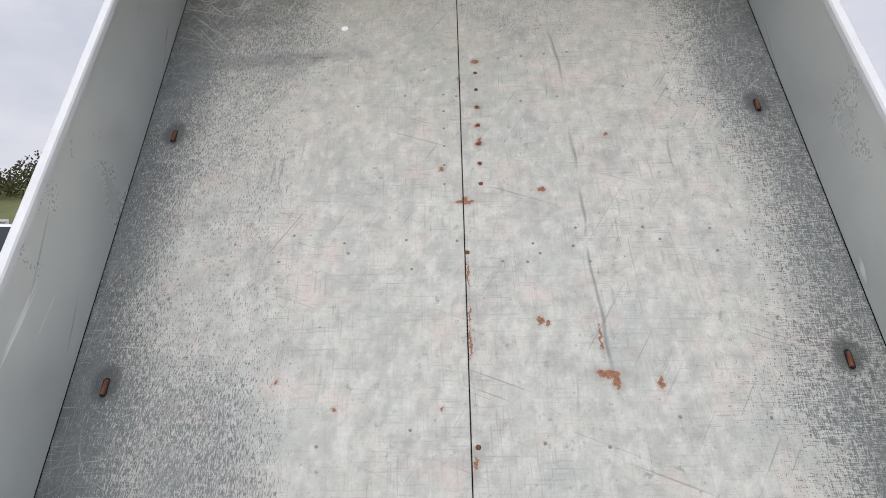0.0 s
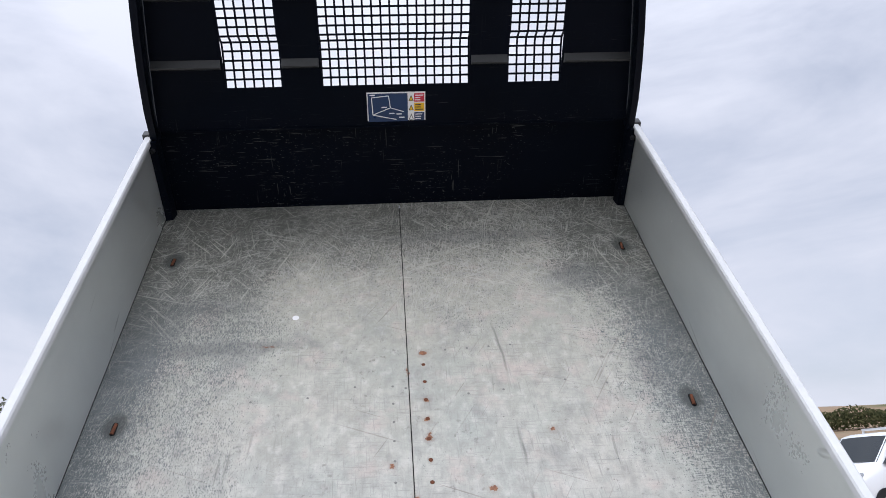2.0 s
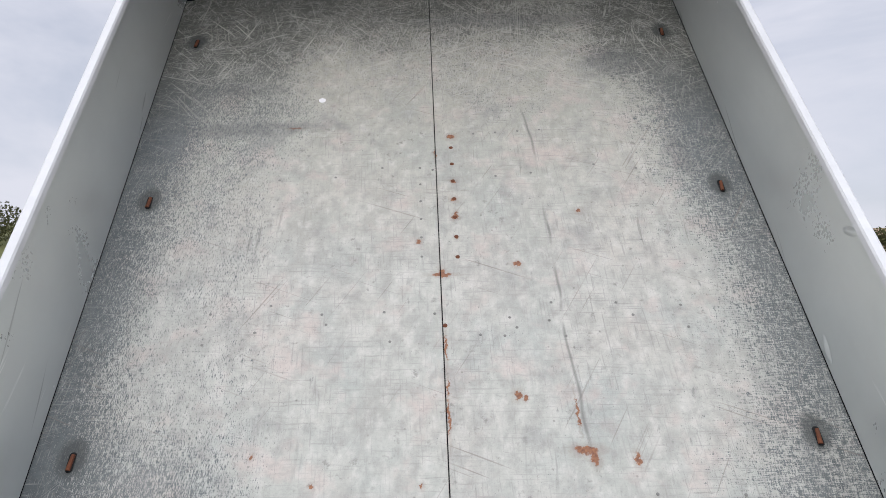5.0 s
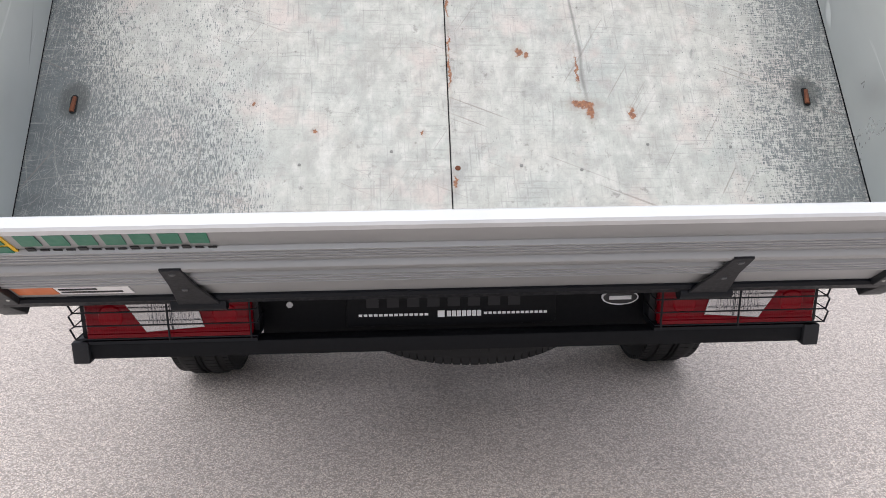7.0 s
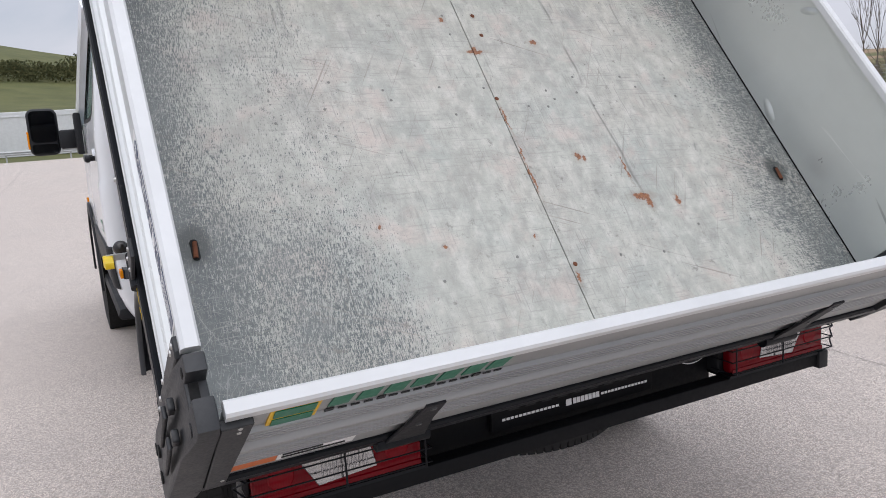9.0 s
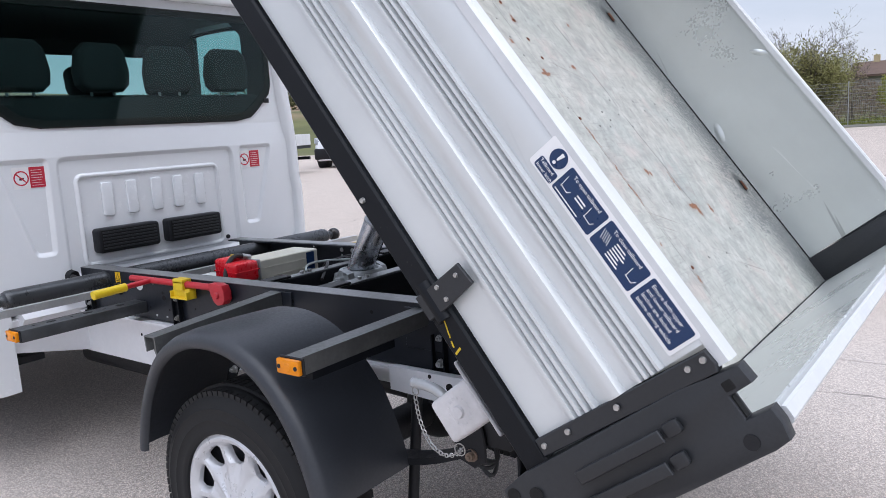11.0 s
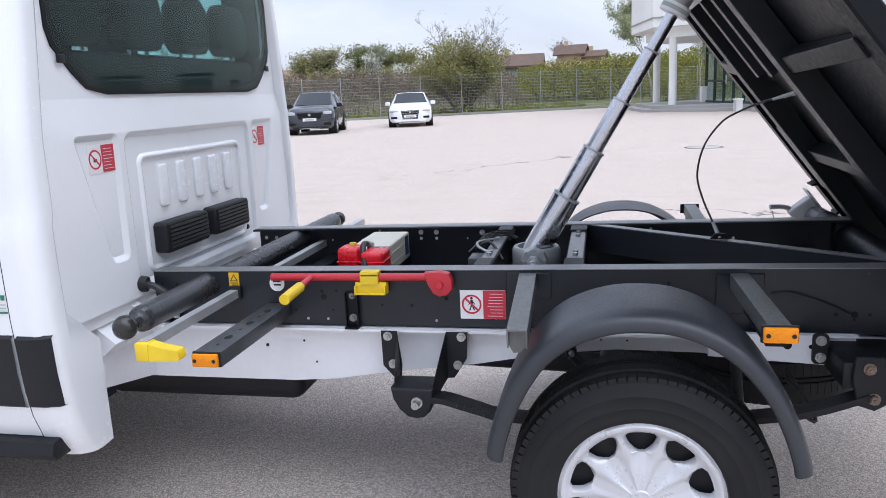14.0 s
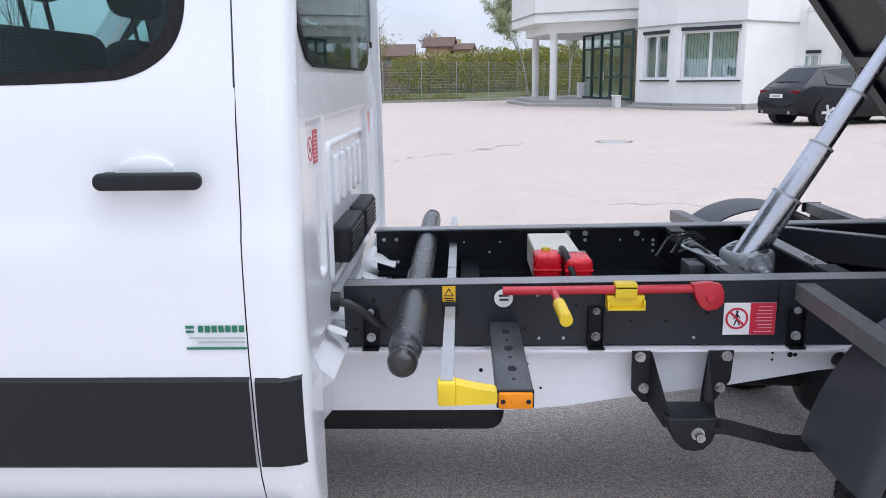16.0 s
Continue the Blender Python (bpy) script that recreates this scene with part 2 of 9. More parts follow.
    for i, (scale, thin, turn, low) in enumerate(((150.0, 0.03, 0.25, 0.655), (190.0, 0.03, -0.45, 0.655), (170.0, 0.028, 0.75, 0.66), (210.0, 0.03, 1.25, 0.655), (240.0, 0.025, 1.60, 0.645), (180.0, 0.03, -1.1, 0.66), (280.0, 0.04, 0.05, 0.62), (300.0, 0.05, 2.1, 0.645))):
        v = t.scaled((1.0, thin, 1.0), (0, 0, turn))
        one = t.span(t.noise(scale * 1.45, 1.5, 0.5, v), low, low + 0.02)
        one = t.math("MULTIPLY", one, t.span(t.noise(4.0 + i, 4.0, 0.6, t.scaled(1.0, (0, 0, 0.7 * i))), 0.42, 0.54))
        lines = one if lines is None else t.math("MAXIMUM", lines, one)
    much = t.math("MAXIMUM", t.span(wear, 0.0, 0.45, 0.14, 0.34), t.math("MULTIPLY", nose, 0.85))
    c = t.mix(t.math("MULTIPLY", lines, much), c, t.mix(film, (0.50, 0.50, 0.46), (0.62, 0.60, 0.55)))
    for i, (turn, low) in enumerate(((0.10, 0.675), (-0.22, 0.68), (1.42, 0.675), (0.62, 0.69))):
        v = t.scaled((1.0, 0.012, 1.0), (0, 0, turn))
        gash = t.math("MULTIPLY", t.span(t.noise(150.0, 1.0, 0.4, v), low, low + 0.012), t.span(t.noise(2.4 + i, 3.0, 0.6, t.scaled(1.0, (0, 0, 1.1 * i))), 0.48, 0.56))
        c = t.mix(t.math("MULTIPLY", gash, t.math("MAXIMUM", t.math("MULTIPLY", nose, 0.55), t.span(wear, 0.1, 0.5, 0.06, 0.16))), c, (0.55, 0.54, 0.47))
    # broad scrawled strokes across the front
    for i, (turn, low) in enumerate(((0.35, 0.640), (-0.75, 0.645), (1.15, 0.640), (1.9, 0.645), (2.5, 0.645))):
        v = t.scaled((1.0, 0.035, 1.0), (0, 0, turn))
        stroke = t.math("MULTIPLY", t.span(t.noise(105.0, 2.0, 0.5, v, 0.15), low, low + 0.03), t.span(t.noise(3.4 + i, 4.0, 0.6, t.scaled(1.0, (0, 0, 0.9 * i + 0.4))), 0.44, 0.54))
        c = t.mix(t.math("MULTIPLY", stroke, t.math("MULTIPLY", nose, 0.7)), c, (0.60, 0.585, 0.52))
    # fine hatched rubbing at the front
    rub = t.math("MAXIMUM", t.noise(120.0, 4.0, 0.7, t.scaled((0.12, 1.0, 1.0), (0, 0, 0.05))), t.noise(150.0, 4.0, 0.7, t.scaled((1.0, 0.14, 1.0), (0, 0, 0.5))))
    c = t.mix(t.math("MULTIPLY", t.span(rub, 0.56, 0.64), t.math("MULTIPLY", nose, 0.62)), c, (0.46, 0.455, 0.41))
    dark = t.span(t.noise(55.0, 2.0, 0.5, t.scaled((1.0, 0.05, 1.0), (0, 0, 0.04))), 0.68, 0.71)
    c = t.mix(t.math("MULTIPLY", dark, t.span(t.noise(1.8, 3.0), 0.5, 0.65, 0.0, 0.6)), c, (0.14, 0.14, 0.13))
    for turn, spot in ((0.55, 1.0), (-1.15, 0.0)):
        stroke = t.span(t.noise(110.0, 1.0, 0.4, t.scaled((1.0, 0.018, 1.0), (0, 0, turn))), 0.70, 0.72)
        c = t.mix(t.math("MULTIPLY", stroke, t.span(t.noise(2.5 + spot, 3.0), 0.46, 0.6, 0.0, 0.55)), c, (0.22, 0.19, 0.17))
    dash = t.math("MULTIPLY", t.span(t.noise(85.0, 3.0, 0.6, t.scaled((1.0, 0.3, 1.0), (0, 0, 0.1))), 0.60, 0.66), t.span(t.noise(9.0, 4.0, 0.6), 0.56, 0.66))
    c = t.mix(t.math("MULTIPLY", dash, 0.7), c, (0.22, 0.225, 0.215))
    # pits
    pit = t.math("MULTIPLY", t.span(t.voronoi(19.0), 0.03, 0.075, 1.0, 0.0), t.span(t.noise(4.0), 0.43, 0.55))
    c = t.mix(t.math("MULTIPLY", pit, 0.7), c, (0.16, 0.155, 0.14))
    # the scored dent beside the joint
    bend = t.math("ADD", x, t.math("MULTIPLY", t.math("SUBTRACT", t.noise(2.3, 2.0), 0.5), 0.10))
    bend = t.math("SUBTRACT", bend, t.math("MULTIPLY", y, -0.02))
    near = t.math("ABSOLUTE", t.math("SUBTRACT", bend, 0.345))
    run = t.math("MULTIPLY", t.span(y, 0.55, 0.65), t.span(y, 1.95, 1.8))
    score = t.math("MULTIPLY", t.math("MULTIPLY", t.span(near, 0.001, 0.006, 1.0, 0.0), run), t.span(t.noise(5.0, 3.0), 0.36, 0.50))
    c = t.mix(t.math("MULTIPLY", score, 0.6), c, (0.14, 0.14, 0.13))
    # rust
    ragged = t.put("TexNoise", Vector=t.co, Scale=60.0, Detail=4.0, Roughness=0.65).outputs["Color"]
    shift = t.put("VectorMath", **{"0": ragged, "1": (0.5, 0.5, 0.5)})
    shift.operation = "SUBTRACT"
    grow = t.put("VectorMath", **{"0": shift.outputs[0]})
    grow.operation = "SCALE"
    t.set(grow, "Scale", 0.03)
    moved = t.put("VectorMath", **{"0": t.co, "1": grow.outputs[0]}).outputs[0]
    rust = None
    for sx, sy, rx, ry in spots:
        v = t.put("Mapping", Vector=moved, Location=(-sx / rx, -sy / ry, 0), Scale=(1 / rx, 1 / ry, 0.0)).outputs[0]
        far = t.put("VectorMath", **{"0": v})
        far.operation = "LENGTH"
        one = far.outputs["Value"]
        rust = one if rust is None else t.math("MINIMUM", rust, one)
    c = t.mix(t.span(rust, 1.0, 2.4, 0.35, 0.0), c, (0.26, 0.20, 0.15))
    red = t.mix(t.span(t.noise(130.0), 0.3, 0.7), (0.14, 0.045, 0.018), (0.36, 0.14, 0.05))
    c = t.mix(t.span(rust, 0.80, 1.05, 0.95, 0.0), c, red)
    # dark smears where loads were dragged
    for sx, sy, rx, ry, much in ((-0.62, 1.80, 0.30, 0.045, 0.5), (0.66, 2.13, 0.13, 0.10, 0.6), (-0.70, 2.02, 0.16, 0.05, 0.4), (0.30, 2.42, 0.40, 0.06, 0.4), (0.80, 1.62, 0.06, 0.12, 0.5)):
        v = t.put("Mapping", Vector=moved, Location=(-sx / rx, -sy / ry, 0), Scale=(1 / rx, 1 / ry, 0.0)).outputs[0]
        far = t.put("VectorMath", **{"0": v})
        far.operation = "LENGTH"
        edge = t.math("ADD", far.outputs["Value"], t.math("MULTIPLY", t.math("SUBTRACT", mid, 0.5), 1.6))
        c = t.mix(t.math("MULTIPLY", t.span(edge, 0.5, 1.1, much, 0.0), t.span(flake2, 0.35, 0.6, 0.5, 1.0)), c, (0.105, 0.115, 0.12))
    # dark stains round the lashing slots
    stain = None
    for sy in (0.603, 1.462, 2.310):
        v = t.put("Mapping", Vector=moved, Location=(0, -(sy + 0.012) / 0.05, 0), Scale=(1 / 0.036, 1 / 0.05, 0.0)).outputs[0]
        far = t.put("VectorMath", **{"0": t.put("VectorMath", **{"0": v, "1": (0.0, 0.0, 0.0)}).outputs[0]})
        far.operation = "LENGTH"
        v2 = t.put("CombineXYZ", X=t.math("DIVIDE", t.math("SUBTRACT", side, 0.896), 0.036), Y=t.put("SeparateXYZ", Vector=v).outputs[1], Z=0.0).outputs[0]
        t.set(far, "0", v2)
        one = far.outputs["Value"]
        stain = one if stain is None else t.math("MINIMUM", stain, one)
    c = t.mix(t.span(t.math("ADD", stain, t.math("MULTIPLY", t.math("SUBTRACT", fine, 0.5), 0.8)), 0.7, 1.25, 0.8, 0.0), c, (0.055, 0.062, 0.06))
    c = t.mix(0.11, c, (0.04, 0.04, 0.037))  # the whole floor colour mixed evenly darker
    bumps = t.math("ADD", t.math("MULTIPLY", coat, 0.35), t.math("ADD", t.math("MULTIPLY", mid, 1.2), t.math("MULTIPLY", fine, 0.4)))
    r = t.math("ADD", t.span(coat, 0.0, 1.0, 0.46, 0.60), t.math("MULTIPLY", t.math("SUBTRACT", fine, 0.5), 0.25))
    metal = t.math("MULTIPLY", t.span(coat, 0.0, 1.0, 0.22, 0.05), t.span(rust, 0.8, 1.2))
    return t.surface(c, r, metal, t.bump(bumps, 0.4, 0.0016))


def board_metal(name, color, rough=0.42, marks=0.5, metal=0.25, long=(1.0, 0.05, 1.0)):
    """Anodised or painted aluminium boards, scuffed lengthwise."""
    t = Tree(name)
    big = t.noise(1.8, 5.0, 0.6)
    fine = t.noise(110.0, 3.0)
    drag = t.noise(22.0, 4.0, 0.6, t.scaled(long, (0.1, 0, 0)))
    drag2 = t.noise(30.0, 2.0, 0.6, t.scaled(long, (-0.2, 0, 0)))
    c = t.mix(t.span(big, 0.3, 0.7), shade(color, 0.9), shade(color, 1.06))
    c = t.mix(t.math("MULTIPLY", t.span(drag, 0.66, 0.72), marks), c, shade(color, 1.5))
    c = t.mix(t.math("MULTIPLY", t.span(drag2, 0.70, 0.74), marks), c, shade(color, 0.5))
    chip = t.math("MULTIPLY", t.span(t.voronoi(13.0, t.scaled(1.0, (0.3, 0.5, 0.7))), 0.03, 0.06, 1.0, 0.0), t.span(t.noise(2.2), 0.60, 0.66))
    c = t.mix(t.math("MULTIPLY", chip, marks), c, shade(color, 1.6))
    c = t.mix(t.math("MULTIPLY", t.span(t.noise(5.0, 5.0, 0.6, t.scaled((1.0, 0.3, 1.0), (0.1, 0, 0))), 0.5, 0.7), marks * 0.35), c, shade(color, 0.82))
    nick = t.math("MULTIPLY", t.span(t.voronoi(4.0), 0.012, 0.03, 1.0, 0.0), t.span(t.noise(1.3), 0.52, 0.6))
    c = t.mix(t.math("MULTIPLY", nick, marks * 0.5), c, shade(color, 0.45))
    return t.surface(c, t.span(t.math("ADD", big, t.math("MULTIPLY", fine, 0.15)), 0.35, 0.8, rough - 0.08, rough + 0.12), metal, t.bump(t.math("ADD", big, t.math("MULTIPLY", fine, 0.008)), 0.12, 0.004))


def tyre_rubber():
    t = Tree("tyre_rubber")
    big, fine = t.noise(9.0, 5.0, 0.6), t.noise(150.0, 3.0)
    c = t.mix(t.span(big, 0.35, 0.7), (0.0075, 0.0078, 0.0088), (0.019, 0.0192, 0.020))
    return t.surface(c, t.span(big, 0.3, 0.7, 0.55, 0.8), 0.0, t.bump(fine, 0.12, 0.001), Specular_IOR_Level=0.3)


def foliage(name, a, b):
    t = Tree(name)
    r = t.put("NewGeometry").outputs["Random Per Island"]
    c = t.mix(r, a, b)
    c = t.mix(t.span(t.noise(0.7), 0.35, 0.7, 0.0, 0.4), c, shade(a, 0.6))
    d = t.put("BsdfDiffuse", Color=c)
    tr = t.put("BsdfTranslucent", Color=c)
    s = t.put("MixShader", **{"0": 0.35})
    t.l.new(d.outputs[0], s.inputs[1])
    t.l.new(tr.outputs[0], s.inputs[2])
    t.l.new(s.outputs[0], t.out.inputs["Surface"])
    return t.m


def bark(name, a, b):
    t = Tree(name)
    n = t.noise(14.0, 5.0, 0.65, t.scaled((1.0, 1.0, 0.3)))
    return t.surface(t.mix(t.span(n, 0.35, 0.65), a, b), 0.9, 0.0, t.bump(n, 0.5, 0.01))


def render_wall(name, color):
    t = Tree(name)
    big, fine = t.noise(0.5, 5.0, 0.6), t.noise(35.0, 4.0)
    streak = t.noise(3.0, 4.0, 0.6, t.scaled((1.0, 1.0, 0.08)))
    c = t.mix(t.span(big, 0.3, 0.7), shade(color, 0.93), shade(color, 1.03))
    c = t.mix(t.span(streak, 0.55, 0.75, 0.0, 0.12), c, shade(color, 0.7))
    return t.surface(c, 0.85, 0.0, t.bump(fine, 0.25, 0.003))


RUST_SPOTS = [
    (0.054, 1.735, 0.0136, 0.0115), (0.004, 1.140, 0.0286, 0.0065), (0.004, 1.150, 0.0082, 0.0130), (0.331, 0.589, 0.0286, 0.0115),
    (0.350, 0.570, 0.0095, 0.0216), (0.183, 0.744, 0.0095, 0.0130), (0.200, 0.736, 0.0061, 0.0086), (0.431, 1.376, 0.0095, 0.0086),
    (0.223, 1.172, 0.0122, 0.0101), (0.450, 0.562, 0.0068, 0.0158), (-0.471, 1.798, 0.0231, 0.0043), (0.050, 1.280, 0.0061, 0.0065),
    (0.052, 1.365, 0.0095, 0.0086), (0.055, 1.375, 0.0054, 0.0130), (0.052, 1.440, 0.0102, 0.0086), (0.053, 1.520, 0.0088, 0.0079),
    (-0.060, 1.270, 0.0068, 0.0086), (0.006, 0.890, 0.0034, 0.0396), (0.008, 0.770, 0.0027, 0.0288), (0.006, 0.690, 0.0034, 0.0504),
    (0.326, 0.690, 0.0027, 0.0432), (-0.470, 0.600, 0.0048, 0.0072), (-0.320, 0.520, 0.0054, 0.0072), (-0.002, 1.650, 0.0027, 0.0216),
    (-0.065, 0.515, 0.0048, 0.0072), (0.010, 0.380, 0.0041, 0.0158),
]
M = {
    "floor": steel_floor(RUST_SPOTS), "rubber": tyre_rubber(),
    "board_in": board_metal("grey_board_aluminium", (0.66, 0.69, 0.675), 0.30, 0.75, 0.58),
    "board_out": board_metal("silver_white_board", (0.645, 0.668, 0.672), 0.36, 0.12),
    # board aluminium in a darker colour that stands in for shade on this face
    "tail_shaded": board_metal("shaded_silver_tailboard", (0.36, 0.365, 0.365), 0.42, 0.25, 0.35, (0.04, 1.0, 1.0)),
    "cap": plain("white_edge_rail", (0.64, 0.655, 0.665), 0.4, 0.0, 0.10, 4.0, 50.0, 0.04),
    "white": plain("white_vehicle_paint", (0.80, 0.82, 0.845), 0.24, 0.0, 0.03, 1.5, 40.0, 0.0, 0.06, Coat_Weight=0.5, Coat_Roughness=0.08),
    "whiteframe": plain("white_frame_paint", (0.80, 0.81, 0.84), 0.45, 0.0, 0.08, 3.0, 50.0, 0.04),
    "whitewrinkle": plain("white_seam_sealer", (0.80, 0.81, 0.82), 0.5, 0.0, 0.06),
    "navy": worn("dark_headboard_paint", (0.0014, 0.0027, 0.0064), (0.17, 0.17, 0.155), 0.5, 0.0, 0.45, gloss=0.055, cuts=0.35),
    "black": worn("black_frame_paint", (0.0055, 0.0068, 0.0095), (0.14, 0.14, 0.13), 0.42, 0.0, 0.25, gloss=0.20),
    "grey": worn("anthracite_frame_paint", (0.0125, 0.0150, 0.0205), (0.22, 0.22, 0.21), 0.38, 0.0, 0.35, gloss=0.4),
    "navyplain": plain("matt_black_steel", (0.006, 0.0065, 0.008), 0.6, 0.0, 0.2, 6.0, 90.0, 0.06, Specular_IOR_Level=0.15),
    "tube": plain("dark_grey_tube_steel", (0.060, 0.064, 0.069), 0.30, 0.4, 0.25, 6.0, 80.0, 0.06),
    "ballsteel": plain("worn_dark_steel", (0.045, 0.043, 0.042), 0.22, 0.4, 0.4, 14.0, 80.0, 0.1),
    "foldgrey": plain("fold_grey_paint", (0.016, 0.018, 0.019), 0.5, 0.0, 0.25, 6.0, 80.0, 0.06),
    "greytop": plain("pale_grey_steel", (0.30, 0.305, 0.31), 0.42, 0.5, 0.25, 6.0, 80.0, 0.06),
    "plastic": plain("black_plastic", (0.0135, 0.0145, 0.0175), 0.5, 0.0, 0.2, 4.0, 120.0, 0.08, Specular_IOR_Level=0.3),
    "guard": plain("black_mudguard_plastic", (0.034, 0.038, 0.046), 0.40, 0.0, 0.35, 3.0, 140.0, 0.05, Specular_IOR_Level=0.5),
    "corner": plain("anthracite_corner_casting", (0.019, 0.021, 0.0245), 0.5, 0.0, 0.2, 5.0, 140.0, 0.1),
    "chrome": plain("chromed_ram_steel", (0.56, 0.58, 0.62), 0.24, 1.0, 0.12, 6.0, 60.0, 0.0, 0.08),
    "dull": plain("dull_zinc", (0.47, 0.48, 0.49), 0.42, 0.45, 0.2, 8.0, 90.0, 0.08),
    "cast": plain("painted_casting", (0.62, 0.61, 0.62), 0.5, 0.1, 0.15, 14.0, 90.0, 0.2),
    "bolt": plain("bright_bolt", (0.5, 0.5, 0.49), 0.35, 0.9, 0.2, 40.0, 200.0, 0.05),
    "hubcap": plain("silver_wheel_trim", (0.62, 0.63, 0.655), 0.33, 0.25, 0.06, 6.0, 60.0, 0.03),
    "red": plain("red_paint", (0.50, 0.022, 0.035), 0.36, 0.0, 0.12, 12.0, 80.0, 0.04),
    "tank": plain("red_plastic", (0.74, 0.010, 0.022), 0.3, 0.0, 0.1, 8.0, 80.0, 0.03),
    "yellow": plain("yellow_plastic", (0.78, 0.56, 0.015), 0.42, 0.0, 0.1, 12.0, 80.0, 0.05),
    "yelpaint": plain("yellow_paint", (0.60, 0.42, 0.015), 0.45, 0.0, 0.2, 12.0, 80.0, 0.05),
    "cream": plain("cream_steel_box", (0.66, 0.64, 0.54), 0.45, 0.0, 0.1, 6.0, 80.0, 0.05),
    "redbrown": plain("red_brown_rail_paint", (0.145, 0.042, 0.036), 0.5, 0.0, 0.2, 5.0, 60.0, 0.08),
    "orange": lens("orange_lens", (0.80, 0.27, 0.01)),
    "redlens": lens("red_lens", (0.15, 0.0012, 0.006)),
    "brightred": lens("bright_red_lens", (0.20, 0.0025, 0.008)),
    "screwsteel": plain("dirty_screw_steel", (0.23, 0.23, 0.215), 0.5, 0.3, 0.3, 60.0, 200.0, 0.1),
    "galv": plain("dull_galvanised_steel", (0.165, 0.17, 0.168), 0.42, 0.4, 0.35, 9.0, 90.0, 0.08),
    "zinc": plain("pale_zinc_casting", (0.60, 0.61, 0.625), 0.38, 0.3, 0.2, 9.0, 90.0, 0.08),
    "dustgrey": plain("dusty_anthracite_steel", (0.072, 0.077, 0.083), 0.38, 0.2, 0.35, 9.0, 90.0, 0.08),
    "underblack": plain("black_underside_paint", (0.0055, 0.0070, 0.0100), 0.42, 0.0, 0.3, 2.0, 60.0, 0.03, Specular_IOR_Level=0.3),
    "clearlens": plain("clear_lamp_insert", (0.46, 0.46, 0.47), 0.15, 0.75, 0.15, 30.0, 120.0, 0.1),
    "glass": glass("tinted_glass", (0.66, 0.80, 0.79), 0.45, 0.018),
    "roomglass": glass("pale_room_glass", (0.80, 0.87, 0.86), 0.75, 0.20),
    "mirror": plain("mirror_glass", (0.82, 0.84, 0.86), 0.02, 1.0, 0.02, 2.0, 20.0, 0.0, 0.01),
    "fabric": plain("dark_seat_fabric", (0.018, 0.020, 0.022), 0.9, 0.0, 0.2, 12.0, 160.0, 0.03),
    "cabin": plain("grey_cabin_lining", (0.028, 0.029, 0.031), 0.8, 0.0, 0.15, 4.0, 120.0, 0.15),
    "blue": plain("blue_sticker", (0.006, 0.030, 0.100), 0.35, 0.0, 0.06, 10.0, 80.0, 0.0),
    "signwhite": plain("white_sticker", (0.82, 0.82, 0.82), 0.4, 0.0, 0.04, 10.0, 80.0, 0.0),
    "signred": plain("red_sticker", (0.55, 0.02, 0.05), 0.4, 0.0, 0.08, 10.0, 80.0, 0.0),
    "signyel": plain("yellow_sticker", (0.80, 0.48, 0.01), 0.4, 0.0, 0.06, 10.0, 80.0, 0.0),
    "signgreen": plain("green_sticker", (0.02, 0.17, 0.10), 0.4, 0.0, 0.08, 10.0, 80.0, 0.0),
    "signorange": plain("orange_sticker", (0.62, 0.15, 0.03), 0.45, 0.0, 0.12, 20.0, 80.0, 0.0),
    "ink": plain("black_print", (0.015, 0.015, 0.016), 0.5, 0.0, 0.1, 20.0, 80.0, 0.0),
    # near-black paint; in holes, gaps and slats it stands in for shade
    "hollow": plain("dark_hollow", (0.006, 0.006, 0.006), 0.9, 0.0, 0.2, 20.0, 80.0, 0.0),
    "rustbolt": plain("rust_stained_bolt", (0.27, 0.20, 0.15), 0.7, 0.2, 0.4, 90.0, 200.0, 0.2),
    "rustmetal": plain("rusty_steel", (0.16, 0.055, 0.025), 0.85, 0.1, 0.4, 60.0, 200.0, 0.3),
    "cable": plain("black_cable", (0.018, 0.018, 0.019), 0.45, 0.0, 0.1, 20.0, 80.0, 0.0),
    "render": render_wall("white_render", (0.82, 0.825, 0.80)),
    "concrete": render_wall("concrete", (0.36, 0.35, 0.335)),
    "greenframe": plain("dark_green_frame", (0.014, 0.045, 0.037), 0.4, 0.0, 0.1, 3.0, 40.0, 0.03),
    "whiteframe2": plain("white_window_frame", (0.78, 0.78, 0.78), 0.4, 0.0, 0.05, 3.0, 40.0, 0.02),
    "blind": plain("grey_window_blind", (0.42, 0.46, 0.45), 0.8, 0.0, 0.1, 3.0, 40.0, 0.02),
    "zinc": plain("galvanised_fence_steel", (0.38, 0.40, 0.40), 0.5, 0.5, 0.12, 3.0, 40.0, 0.02),
    "rooftile": plain("brown_roof_tiles", (0.13, 0.085, 0.066), 0.85, 0.0, 0.25, 0.8, 6.0, 0.3),
    "ochre": render_wall("ochre_render", (0.52, 0.43, 0.27)),
    "carblack": plain("black_car_paint", (0.0065, 0.007, 0.009), 0.12, 0.0, 0.1, 1.0, 40.0, 0.0, 0.04, Coat_Weight=0.1, Coat_Roughness=0.03, Specular_IOR_Level=0.3),
    "carslate": plain("slate_car_paint", (0.030, 0.034, 0.043), 0.25, 0.3, 0.1, 1.0, 40.0, 0.0, 0.05, Coat_Weight=0.8, Coat_Roughness=0.05),
    "leaf": foliage("spring_leaves", (0.13, 0.16, 0.03), (0.26, 0.28, 0.07)),
    "olive": foliage("olive_young_leaves", (0.19, 0.185, 0.075), (0.34, 0.33, 0.15)),
    "field": foliage("green_tree_leaves", (0.13, 0.15, 0.055), (0.24, 0.26, 0.11)),
